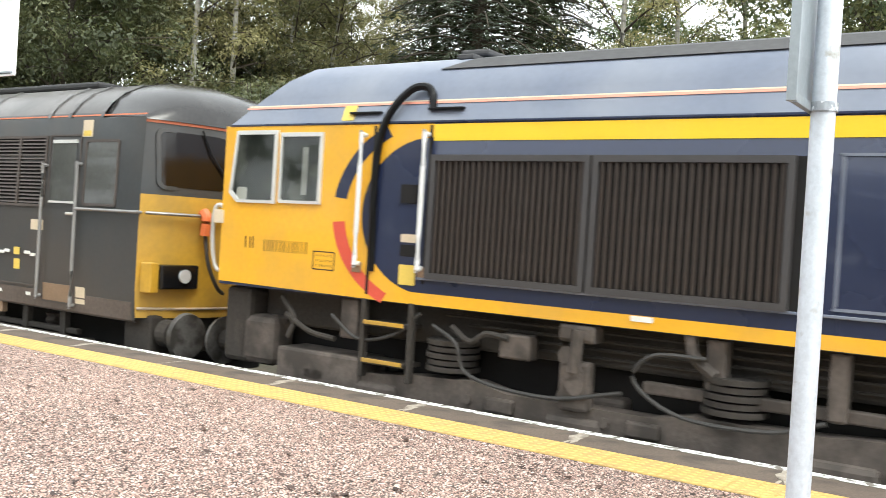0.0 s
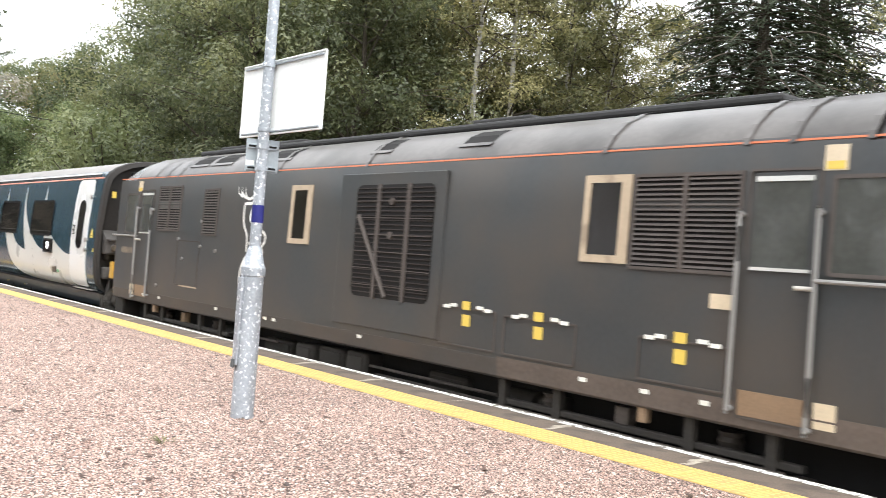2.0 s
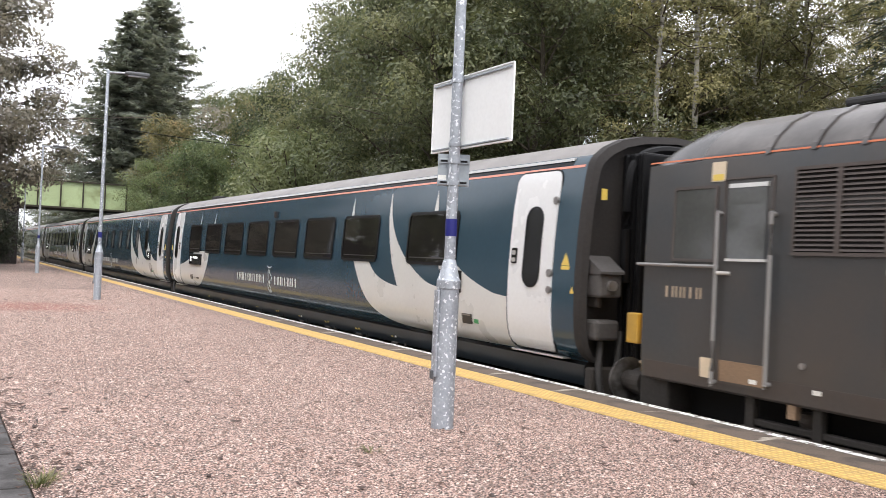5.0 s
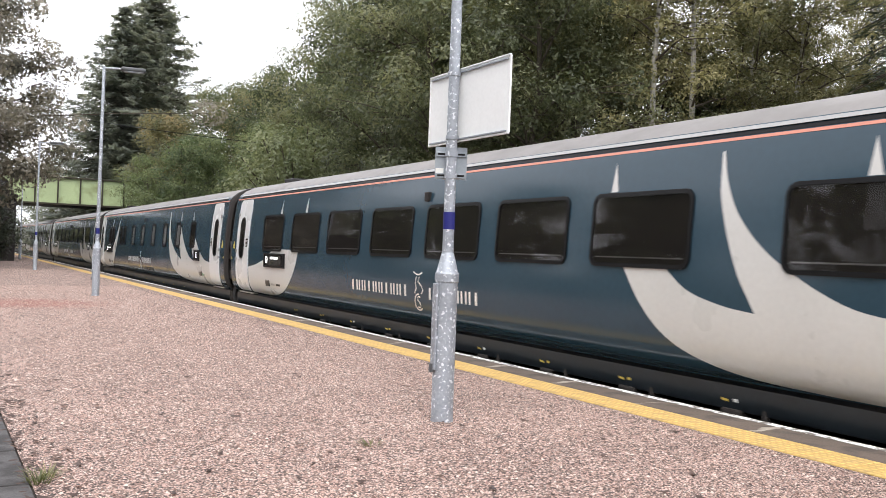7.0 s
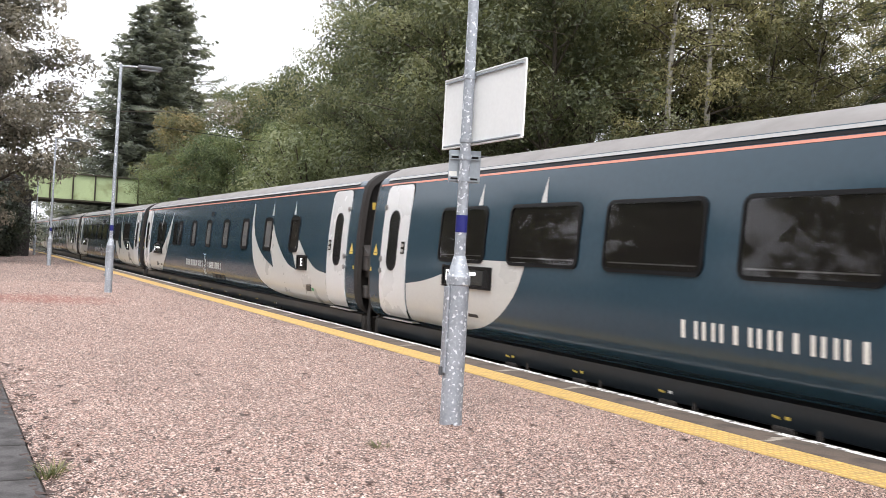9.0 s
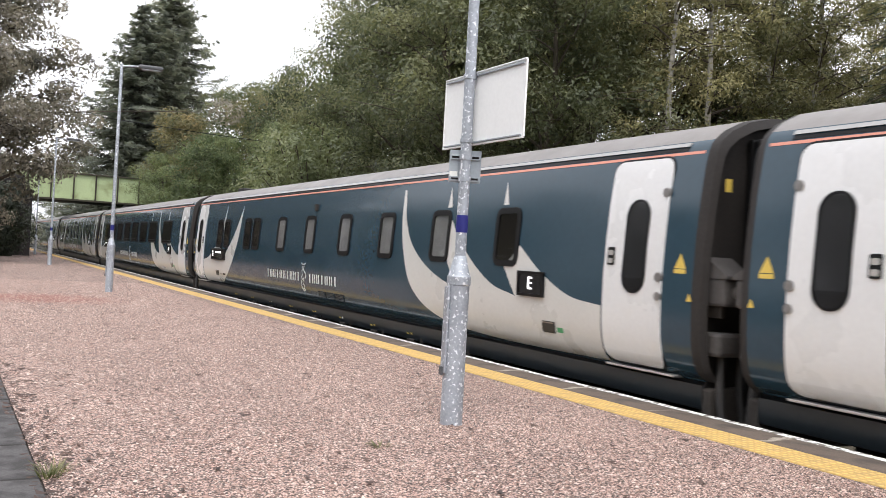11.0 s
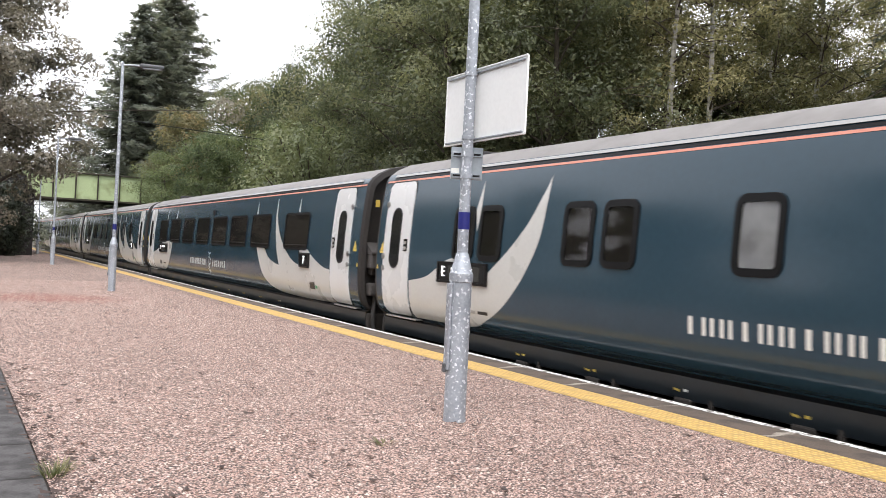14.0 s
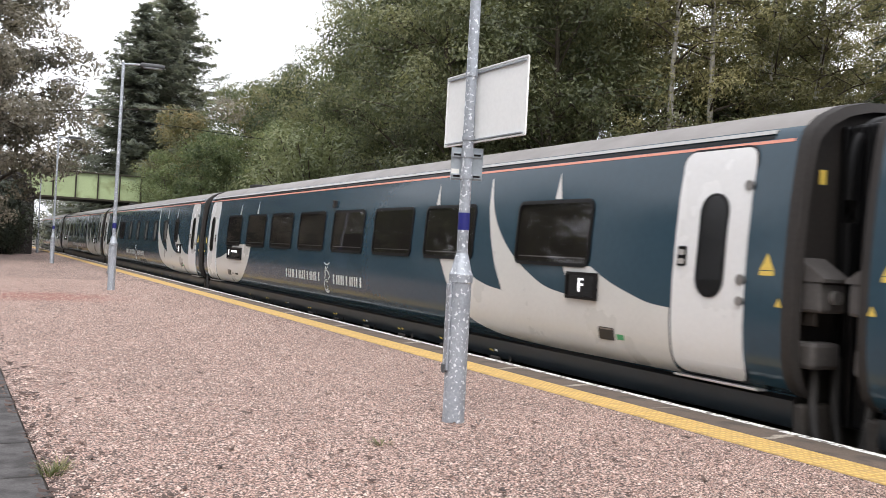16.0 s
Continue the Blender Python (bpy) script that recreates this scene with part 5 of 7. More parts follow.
        j = part("jumper_box", bm, P_JUMPER, c, "grey cable box with a sloping lid on the coach end")
        bm = B()
        lid = [bm.verts.new((x, y + s * d, z)) for x in (0.13, 0.47) for d, z in ((0.02, 1.48), (0.04, 1.50), (0.33, 1.32), (0.33, 1.29), (0.02, 1.29))]
        for k in range(5):
            bm.faces.new((lid[k], lid[(k + 1) % 5], lid[5 + (k + 1) % 5], lid[5 + k]))
        bm.faces.new(lid[:5])
        bm.faces.new(lid[5:][::-1])
        part("lid", bm, P_JUMPER, j)
        part("socket", cyl(B(), (0.30, y + s * 0.30, 1.16), (0.30, y + s * 0.35, 1.16), 0.06, seg=16), P_STEEL, j)
        part("bracket_arm", bx(B(), 0.20, 0.26, min(y, y + s * 0.2), max(y, y + s * 0.2), 0.90, 1.04, 0.015), P_UNDER, j)
        part("cable_tray", bx(B(), 0.16, 0.50, min(y, y + s * 0.24), max(y, y + s * 0.24), 0.52, 0.76, 0.04), P_JUMPER, c)
        part("gangway_hood", tube(B(), smoothed([(0.58, y + s * 0.20, 1.2), (0.58, y + s * 0.20, 2.35), (0.72, y + s * 0.20, 2.66), (1.0, y + s * 0.20, 2.78), (1.36, y + s * 0.20, 2.80), (1.72, y + s * 0.20, 2.78), (2.0, y + s * 0.20, 2.66), (2.14, y + s * 0.20, 2.35), (2.14, y + s * 0.20, 1.2)]), 0.06, 8), P_RUBBER, c, smooth=True)
        part("end_label", bx(B(), 0.24, 0.32, min(y + s * 0.135, y + s * 0.14), max(y + s * 0.135, y + s * 0.14), 2.15, 2.28), P_LABEL, c)
        for x in (0.35, 0.62, 0.9):
            bm = B()
            tube(bm, smoothed([(x, y + s * 0.10, 0.62), (x - 0.06, y + s * 0.15, 0.2), (x - 0.05, y + s * 0.20, -0.12), (x - 0.04, y + s * 0.29, -0.30), (x - 0.03, y + s * 0.38, -0.36)]), 0.042)
            part("hose", bm, P_HOSE, c)
        bm = B()
        bx(bm, 0.2, CW - 0.2, min(y, y + s * 0.12), max(y, y + s * 0.12), -0.3, 0.2, 0.03)
        part("end_beam", bm, P_UNDER, c)
        bm = B()
        bx(bm, 1.2, 1.52, min(y, y + s * 0.42), max(y, y + s * 0.42), -0.12, 0.16, 0.04)
        part("coupler", bm, P_UNDER, c)
    # roof fittings
    part("roof_pod", bx(B(), 1.0, 1.75, 20.55, 21.15, 2.96, 3.09, 0.03), P_SOOT, c)
    # underframe boxes, brackets and bogies
    # added block, no known part: stops daylight showing through from the far side
    part("sight_block", bx(B(), 1.02, 1.70, 0.4, LB - 0.4, -0.80, 0.10, 0.04), P_DARKEND, c)
    for y, w in ((6.4, 2.2), (9.3, 1.5), (11.6, 2.4), (14.6, 1.0)):
        part("equipment_box", bx(B(), 0.3, CW - 0.3, y, y + w, -0.62, -0.12, 0.03), P_UNDER, c)
    for k in range(9):
        y = 4.8 + 1.55 * k
        part("bracket", bx(B(), 0.21, 0.32, y, y + 0.06, -0.20, 0.04, 0.01), P_UNDER, c)
        part("foot_clip", bx(B(), 0.20, 0.32, y + 0.3, y + 0.56, -0.10, -0.01, 0.02), P_UNDER, c)
        part("jacking_label", sheet(B(), [(y + 0.34, 0.06), (y + 0.40, 0.06), (y + 0.40, 0.09), (y + 0.34, 0.09)], lambda u, v, o: CSIDE(u, v, 0.006)), P_LABEL if k % 3 else P_WHITE, c)
        part("jacking_label", sheet(B(), [(y + 0.46, 0.05), (y + 0.55, 0.06), (y + 0.55, 0.085), (y + 0.46, 0.075)], lambda u, v, o: CSIDE(u, v, 0.006)), P_LABEL, c)
    for yb in (3.4, LB - 3.4):
        bg = part("bogie", bogie_frame(B(), yb, 2.6, CW), P_UNDER, c)
        for dy in (-1.3, 1.3):
            wheels.append((part("wheelset", wheelset(B()), P_WHEEL, c), (CW / 2, yb + dy, RAILZ + 0.46), 0.46))
    return c


wheels = []


def bogie_frame(bm, yb, wb, w):
    for x in (0.28, w - 0.42):
        bx(bm, x, x + 0.14, yb - wb / 2 - 0.5, yb + wb / 2 + 0.5, -0.5, -0.25, 0.03)
        for dy in (-wb / 2, wb / 2):
            bx(bm, x - 0.04, x + 0.16, yb + dy - 0.16, yb + dy + 0.16, -0.62, -0.3, 0.03)
            cyl(bm, (x + 0.05, yb + dy - 0.3, -0.3), (x + 0.05, yb + dy - 0.3, -0.08), 0.1)
    bx(bm, 0.4, w - 0.4, yb - 0.25, yb + 0.25, -0.45, -0.2, 0.03)
    return bm


def wheelset(bm):
    """Two wheels on an axle, about its own centre."""
    cyl(bm, (-0.95, 0, 0), (0.95, 0, 0), 0.08, seg=10)
    for s in (-1, 1):
        cyl(bm, (s * 0.70, 0, 0), (s * 0.83, 0, 0), 0.46, 0.45, seg=28)
        cyl(bm, (s * 0.67, 0, 0), (s * 0.70, 0, 0), 0.485, seg=28)
    return bm


COACHES = []
for kind, label, code, y0 in (
        ("lounge", "teal lounge coach lettered D behind the dark locomotive", "D", 24.38), ("berth", "teal sleeping coach lettered E with narrow windows", "E", 47.22),
        ("lounge", "teal lounge coach lettered F with wide tinted windows", "F", 70.20), ("berth", "teal sleeping coach with narrow windows, further back", "", 93.05),
        ("berth", "teal sleeping coach with narrow windows, further back", "", 115.9), ("berth", "teal sleeping coach with narrow windows, further back", "", 138.75)):
    COACHES.append((coach(kind, label, code), y0, 22.1))

# ---- dark locomotive with the stag emblem ----
DW = 2.64
DPROF = [(0.045, 0.245), (0.02, 0.27), (0.006, 0.42), (0.0, 0.6), (0.0, 1.4), (0.012, 2.0), (0.03, 2.44), (0.05, 2.50), (0.14, 2.62), (0.30, 2.76), (0.55, 2.88), (0.85, 2.95), (1.32, 2.98)]
DSIDE = on_side(DPROF)
DCUT = [p[1] for p in DPROF]


def cab_front(x, z, out=0.0, y=0.0, s=-1):
    """The blunt end of the dark locomotive: bowed in plan, raked above the waist. out is away from the body."""
    k = (x - DW / 2) / (DW / 2)
    bow = 0.30 * (1 - abs(k) ** 2.6)
    rake = 0.10 * max(0.0, (z - 1.62)) if z > 1.62 else 0.0
    return Vector((x, y + s * (bow - rake + out), z))


def ribbon_front(bm, y, s):
    """The cantrail line carried round the cab end."""
    rows = [[bm.verts.new(cab_front(0.03 + (DW - 0.06) * k / 16, z, 0.012, y, s)) for z in (2.39, 2.42)] for k in range(17)]
    for a, b in zip(rows, rows[1:]):
        bm.faces.new((a[0], a[1], b[1], b[0]))
    return bm


def louvre(parent, y0, y1, z0, z1, place, n, mid=True, name="louvre_grille"):
    """A framed grille of slanted slats over a flat black sheet, the shade behind them painted in."""
    fr = B()
    ring(fr, [(y0 - 0.03, z0 - 0.03), (y1 + 0.03, z0 - 0.03), (y1 + 0.03, z1 + 0.03), (y0 - 0.03, z1 + 0.03)], [(y0, z0), (y1, z0), (y1, z1), (y0, z1)], place, 0.02)
    g = part(name, fr, P_LOUVRE, parent)
    part("slat_shade", sheet(B(), [(y0, z0), (y1, z0), (y1, z1), (y0, z1)], lambda u, v, o: place(u, v, 0.003)), P_SHADEBLACK, g)
    halves = ((y0, (y0 + y1) / 2 - 0.025), ((y0 + y1) / 2 + 0.025, y1)) if mid else ((y0, y1),)
    for a, b in halves:
        for k in range(n):
            z = z0 + (z1 - z0) * (k + 0.25) / n
            h = (z1 - z0) / n * 0.5
            bm = B()
            v = [bm.verts.new(place(yy, zz, o)) for yy, zz, o in ((a, z, 0.022), (b, z, 0.022), (b, z + h, 0.006), (a, z + h, 0.006))]
            bm.faces.new(v)
            w = [bm.verts.new(place(yy, zz, o)) for yy, zz, o in ((a, z, 0.022), (b, z, 0.022), (b, z, 0.006), (a, z, 0.006))]
            bm.faces.new(w)
            part("slat", bm, P_LOUVRE, g)
    if mid:
        c = (y0 + y1) / 2
        part("mullion", sheet(B(), [(c - 0.025, z0), (c + 0.025, z0), (c + 0.025, z1), (c - 0.025, z1)], place, thick=0.024), P_LOUVRE, g)
    return g


def hand_rail(parent, a, b, r, mat, name="handrail", bow=0.06):
    a, b = Vector(a), Vector(b)
    o = Vector((-bow, 0, 0))
    return part(name, tube(B(), smoothed([a + Vector((0.01, 0, 0)), a + o, a + o + (b - a) * 0.06, b + o - (b - a) * 0.06, b + o, b + Vector((0.01, 0, 0))], 4), r), mat, parent, smooth=True)


def plate(parent, y0, y1, z0, z1, place, mat, name="label_plate", out=0.004, thick=0.004, r=0.008):
    return part(name, sheet(B(), rrect(y0, y1, z0, z1, r, 2), lambda u, v, o: place(u, v, out + o), (), thick=thick), mat, parent)


def buffer(parent, x, y, z, s):
    b = part("buffer", cyl(cyl(B(), (x, y, z), (x, y + s * 0.32, z), 0.11, seg=18), (x, y, z), (x, y + s * 0.16, z), 0.15, seg=18), P_UNDER, parent, "grimy steel buffer")
    bm = B()
    cyl(bm, (x, y + s * 0.32, z), (x, y + s * 0.37, z), 0.25, 0.235, seg=28)
    part("buffer_head", bm, P_BUFFER, b, smooth=True)


def dark_loco():
    LB = 15.17
    c = root("electro_diesel_locomotive", "charcoal locomotive with yellow ends and a white stag emblem", "locomotive")
    bm = B()
    rows = shell(bm, DPROF, (0.0, 0.75, 1.8, 4, 8, 12, LB - 1.8, LB - 0.75, LB), DW, lambda z: 1 if z > 2.5 else 0)
    ends = [f for f in bm.faces if f.calc_center_median().z > 2.45 and not 0.7 < f.calc_center_median().y < LB - 0.7]
    bmesh.ops.delete(bm, geom=ends, context="FACES_ONLY")
    part("body", bm, [P_LOCO, P_LOCOROOF], c, "dusty charcoal body side", smooth=True)
    for y, s in ((0.0, -1), (LB, 1)):
        full = list(DPROF) + [(DW - x, z) for x, z in reversed(DPROF[:-1])]
        bm = B()
        # the end itself, in strips from edge to edge
        zs = [0.30, 0.6, 1.0, 1.3, 1.62, 1.8, 2.1, 2.42]
        grid = []
        for z in zs:
            x0 = float(np.interp(z, DCUT, [p[0] for p in DPROF]))
            grid.append([bm.verts.new(cab_front(x0 + (DW - 2 * x0) * k / 16, z, 0, y, s)) for k in range(17)])
        for i, (a, b) in enumerate(zip(grid, grid[1:])):
            for k in range(16):
                f = bm.faces.new((a[k], a[k + 1], b[k + 1], b[k]))
                f.material_index = 1 if zs[i] < 1.6 else 0
        part("cab_front", bm, [P_LOCO, P_YELLOWDIRTY], c, "charcoal cab end with a yellow lower panel", smooth=True)
        # domed roof end
        bm = B()
        dome = []
        top = [p for p in DPROF if p[1] >= 2.42]
        for j in range(7):
            t = j / 6
            dome.append([])
            for k in range(17):
                x = 0.03 + (DW - 0.06) * k / 16
                e = cab_front(x, 2.42, 0.03, y, s)
                kk = abs((x - DW / 2) / (DW / 2))
                h = 2.42 + (float(np.interp(DW / 2 * (1 - kk), [p[0] for p in top], [p[1] for p in top])) - 2.42) * math.sin(t * math.pi / 2)
                yy = e.y + (y - s * 0.75 - e.y) * (1 - math.cos(t * math.pi / 2))
                dome[-1].append(bm.verts.new((x, yy, h)))
        for a, b in zip(dome, dome[1:]):
            for k in range(16):
                bm.faces.new((a[k], a[k + 1], b[k + 1], b[k]))
        part("roof_dome", bm, P_DOME, c, "rounded sooty roof end", smooth=True)
        # windscreens
        for x0, x1 in ((0.14, 1.12), (1.52, 2.50)):
            fr = B()
            pl = lambda u, v, o: cab_front(u, v, o, y, s)
            ring(fr, rrect(x0, x1, 1.68, 2.34, 0.09), rrect(x0 + 0.04, x1 - 0.04, 1.72, 2.30, 0.06), pl, 0.025)
            w = part("windscreen", fr, P_LOCO, c)
            part("pane", sheet(B(), rrect(x0 + 0.03, x1 - 0.03, 1.71, 2.31, 0.07), lambda u, v, o: pl(u, v, 0.006), (1.9, 2.1), [x0 + 0.2 * k for k in range(1, 5)]), P_DARKPANE, w)
            part("wiper", tube(B(), [pl((x0 + x1) / 2, 2.36, 0.03), pl((x0 + x1) / 2 + 0.1, 2.1, 0.035), pl((x0 + x1) / 2 + 0.3, 1.85, 0.03)], 0.012, 6), P_RUBBER, w)
        # lamp clusters, rail, pipes, buffers
        for x in (0.36, 2.28):
            bm = B()
            e = cab_front(x, 0.75, 0, y, s)
            bx(bm, x - 0.25, x + 0.25, min(e.y - s * 0.1, e.y + s * 0.12), max(e.y - s * 0.1, e.y + s * 0.12), 0.62, 0.88, 0.02)
            lc = part("lamp_housing", bm, P_DISPLAY, c)
            part("headlamp", cyl(B(), (x + 0.05, e.y + s * 0.11, 0.76), (x + 0.05, e.y + s * 0.14, 0.76), 0.075, seg=20), P_LAMP, lc)
            part("lamp_backing", bx(B(), x - 0.36, x - 0.25, min(e.y - s * 0.1, e.y + s * 0.08), max(e.y - s * 0.1, e.y + s * 0.08), 0.58, 0.90, 0.015), P_YELLOWDIRTY, lc)
            buffer(c, x - 0.08 if x < 1 else x + 0.08, e.y + s * 0.02, 0.145, s)
        part("orange_band", ribbon_front(B(), y, s), P_ORANGE, c)
        part("front_rail", tube(B(), [cab_front(0.02 + 0.2 * k, 1.42, 0.07, y, s) for k in range(14)], 0.018), P_STEEL, c)
        for x in (0.62, 0.95, 1.7, 2.0):
            e = cab_front(x, 1.35, 0.05, y, s)
            p = part("connector", tube(B(), smoothed([e + Vector((0, 0, 0.12)), e + Vector((0, s * 0.06, 0.04)), e + Vector((0, s * 0.05, -0.14))]), 0.06), P_HOSEORANGE if x in (0.62, 2.0) else P_RUBBER, c, "orange cable connector" if x in (0.62, 2.0) else "", smooth=True)
            part("jumper_cable", tube(B(), smoothed([e + Vector((0, s * 0.05, -0.14)), e + Vector((0.03, s * 0.09, -0.45)), e + Vector((0.16, s * 0.10, -0.70)), e + Vector((0.30, s * 0.05, -0.78))]), 0.022, 6), P_HOSE, c)
        bm = B()
        bx(bm, 0.12, DW - 0.12, min(y - s * 0.3, y + s * 0.14), max(y - s * 0.3, y + s * 0.14), -0.1, 0.33, 0.03)
        part("buffer_beam", bm, P_UNDER, c)
        part("beam_edge", tube(B(), [cab_front(0.02 + 0.2 * k, 0.40, 0.01, y, s) for k in range(14)], 0.015), P_CREAM, c)
        part("coupling", tube(B(), smoothed([(1.32, y, 0.15), (1.32, y + s * 0.35, 0.10), (1.32, y + s * 0.65, 0.12)]), 0.06), P_UNDER, c)
    # corner pillar label, orange cantrail band, sills
    for a, b in ((0.0, 1.72), (1.76, 13.0), (13.04, LB)):
        part("orange_band", sheet(B(), [(a, 2.463), (b, 2.463), (b, 2.480), (a, 2.480)], DSIDE, thick=0.006), P_ORANGE, c)
    part("solebar", sheet(B(), [(0.05, 0.25), (4.4, 0.25), (4.4, 0.46), (0.05, 0.46)], DSIDE, DCUT, thick=0.006), P_LOCOLOW, c, "dusty brown solebar")
    part("solebar", sheet(B(), [(4.4, 0.25), (LB - 0.05, 0.25), (LB - 0.05, 0.44), (4.4, 0.44)], DSIDE, DCUT, thick=0.005), P_LOCOLOW2, c)
    # roof ribs, hatches and soot along the ridge
    for y in (0.75, 1.35, 1.75, 3.2, 7.0, 9.2, 12.6, 13.1, 13.6):
        bm = B()
        pts = [Vector((x - 0.012, y, z + 0.012)) for x, z in DPROF[6:]]
        full = pts + [Vector((DW - p.x, p.y, p.z)) for p in reversed(pts[:-1])]
        a = [bm.verts.new(p + Vector((0, -0.03, 0))) for p in full]
        b = [bm.verts.new(p + Vector((0, 0.03, 0))) for p in full]
        for k in range(len(full) - 1):
            bm.faces.new((a[k], a[k + 1], b[k + 1], b[k]))
        part("roof_rib", bm, P_LOCOROOF, c)
    roof = on_side(DPROF)
    for y0, y1 in ((9.1, 9.9), (10.9, 11.6), (11.75, 12.4), (4.9, 5.4), (6.7, 7.1)):
        # vent opening is a black sheet on the roof, its shade painted
        h = part("roof_vent", sheet(B(), rrect(y0, y1, 2.66, 2.84, 0.02), lambda u, v, o: roof(u, v, o + 0.004), DCUT), P_SHADEBLACK, c)
        part("vent_lip", sheet(B(), rrect(y0 - 0.02, y1 + 0.02, 2.63, 2.67, 0.01), lambda u, v, o: roof(u, v, o), (), thick=0.02), P_LOCOROOF, h)
    part("ridge_deck", bx(B(), 0.75, DW - 0.75, 1.9, 13.4, 2.93, 3.02, 0.03), P_SOOT, c, "sooty black roof deck")
    for y in (5.5, 10.4, 12.2):
        part("exhaust_cowl", bx(B(), 0.8, DW - 0.8, y - 0.5, y + 0.5, 3.0, 3.07, 0.02), P_SOOT, c)
    # cab doors, windows and rails: front then rear
    for y0, flip in ((0.0, False), (LB, True)):
        Y = (lambda v: y0 - v) if flip else (lambda v: v)
        lo = lambda a, b: (min(Y(a), Y(b)), max(Y(a), Y(b)))
        a, b = lo(1.10, 1.66)
        bm = B()
        ring(bm, rrect(a - 0.02, b + 0.02, 0.33, 2.26, 0.02, 2), rrect(a, b, 0.35, 2.24, 0.02, 2), DSIDE, 0.014)
        d = part("cab_door", bm, P_LOUVRE, c, "charcoal cab door with a drop window")
        part("door_pane", sheet(B(), rrect(a + 0.06, b - 0.04, 1.50, 2.16, 0.03), lambda u, v, o: DSIDE(u, v, 0.006), DCUT), P_LOUVREGLASS, d)
        part("pane_top_bar", sheet(B(), [(a + 0.05, 2.16), (b - 0.04, 2.16), (b - 0.04, 2.20), (a + 0.05, 2.20)], DSIDE, thick=0.015), P_ALU, d)
        part("pane_sill", sheet(B(), [(a + 0.03, 1.475), (b - 0.04, 1.475), (b - 0.04, 1.50), (a + 0.03, 1.50)], DSIDE, thick=0.02), P_ALU, d)
        part("kick_plate", sheet(B(), [(a + 0.01, 0.355), (b - 0.01, 0.355), (b - 0.01, 0.55), (a + 0.01, 0.55)], DSIDE, thick=0.012), P_TAN, d)
        k = a + 0.05 if not flip else b - 0.05
        part("door_handle", cyl(B(), (0, k - 0.05, 1.36), (-0.05, k + 0.07, 1.36), 0.018), P_CHROME, d)
        a, b = lo(0.40, 1.0)
        bm = B()
        ring(bm, rrect(a, b, 1.46, 2.20, 0.03), rrect(a + 0.03, b - 0.03, 1.49, 2.17, 0.02), DSIDE, 0.014)
        w = part("side_window", bm, P_LOUVRE, c)
        part("pane", sheet(B(), rrect(a + 0.02, b - 0.02, 1.48, 2.18, 0.02), lambda u, v, o: DSIDE(u, v, 0.006), DCUT), P_LOUVREGLASS, w)
        for v, z0, z1 in ((1.71, 0.40, 1.90), (1.06, 0.34, 1.92)):
            hand_rail(c, DSIDE(Y(v), z1), DSIDE(Y(v), z0), 0.02, P_RAILGREY)
        hand_rail(c, DSIDE(Y(1.03), 1.42), DSIDE(Y(-0.02), 1.42), 0.017, P_RAILGREY, "waist_rail", 0.05)
        a, b = lo(0.90, 1.08)
        plate(c, a, b, 2.23, 2.42, DSIDE, P_LABELC)
        plate(c, a + 0.02, b - 0.02, 2.24, 2.30, DSIDE, P_LABEL, "warning_label", 0.009, 0.002)
        a, b = lo(0.86, 1.03)
        plate(c, a, b, 0.36, 0.55, DSIDE, P_LABELC)
    bm = B()
    lettering(bm, 14.86, 14.30, 1.10, 1.21, 5, DSIDE)
    tagged(part("fleet_number", bm, P_CREAM, c), kind="stuff")
    # bodyside windows with cream frames
    for a, b in ((2.84, 3.38), (8.18, 8.71)):
        bm = B()
        ring(bm, [(a, 1.46), (b, 1.46), (b, 2.25), (a, 2.25)], [(a + 0.11, 1.53), (b - 0.07, 1.53), (b - 0.07, 2.18), (a + 0.11, 2.18)], DSIDE, 0.02)
        w = part("body_window", bm, P_CREAM, c, "cream-framed bodyside window")
        part("pane", sheet(B(), [(a + 0.1, 1.52), (b - 0.06, 1.52), (b - 0.06, 2.19), (a + 0.1, 2.19)], lambda u, v, o: DSIDE(u, v, 0.006), DCUT), P_DARKPANE, w)
    louvre(c, 1.76, 2.78, 1.45, 2.22, DSIDE, 18)
    louvre(c, 12.36, 13.24, 1.57, 2.28, DSIDE, 17)
    louvre(c, 10.97, 11.42, 1.53, 2.21, DSIDE, 16, mid=False)
    # radiator grille: raised surround, three barred openings, a stay behind
    bm = B()
    bx(bm, -0.015, 0.02, 5.38, 7.45, 0.52, 2.36, 0.008)
    part("grille_panel", bm, P_LOCO, c)
    # flat near-black sheet paints the shade inside the radiator opening
    g = part("radiator_grille", sheet(B(), rrect(5.55, 7.08, 0.88, 2.22, 0.1), lambda u, v, o: Vector((-0.019, u, v))), P_SHADEBLACK, c, "radiator grille with its openings painted shade-black")
    for y in (6.02, 6.60):
        part("upright", bx(B(), -0.038, -0.017, y - 0.035, y + 0.035, 0.87, 2.23, 0.006), P_LOUVRE, g)
    for k in range(24):
        part("cross_bar", bx(B(), -0.032, -0.021, 5.55 + 0.03 * (k in (0, 23)), 7.08 - 0.03 * (k in (0, 23)), 0.93 + 0.054 * k, 0.942 + 0.054 * k), P_GRILLEBAR, g)
    for k in range(6):
        part("cross_bar", bx(B(), -0.040, -0.033, 5.56, 7.07, 1.02 + 0.2 * k, 1.030 + 0.2 * k), P_LOUVRE, g)
    part("stay", tube(B(), [(-0.03, 7.0, 1.85), (-0.03, 6.35, 0.9)], 0.03, 6), P_LOUVRE, g)
    for z in (1.62, 2.02):
        part("boss", cyl(B(), (-0.02, 6.33, z), (-0.045, 6.33, z), 0.045), P_LOUVRE, g)
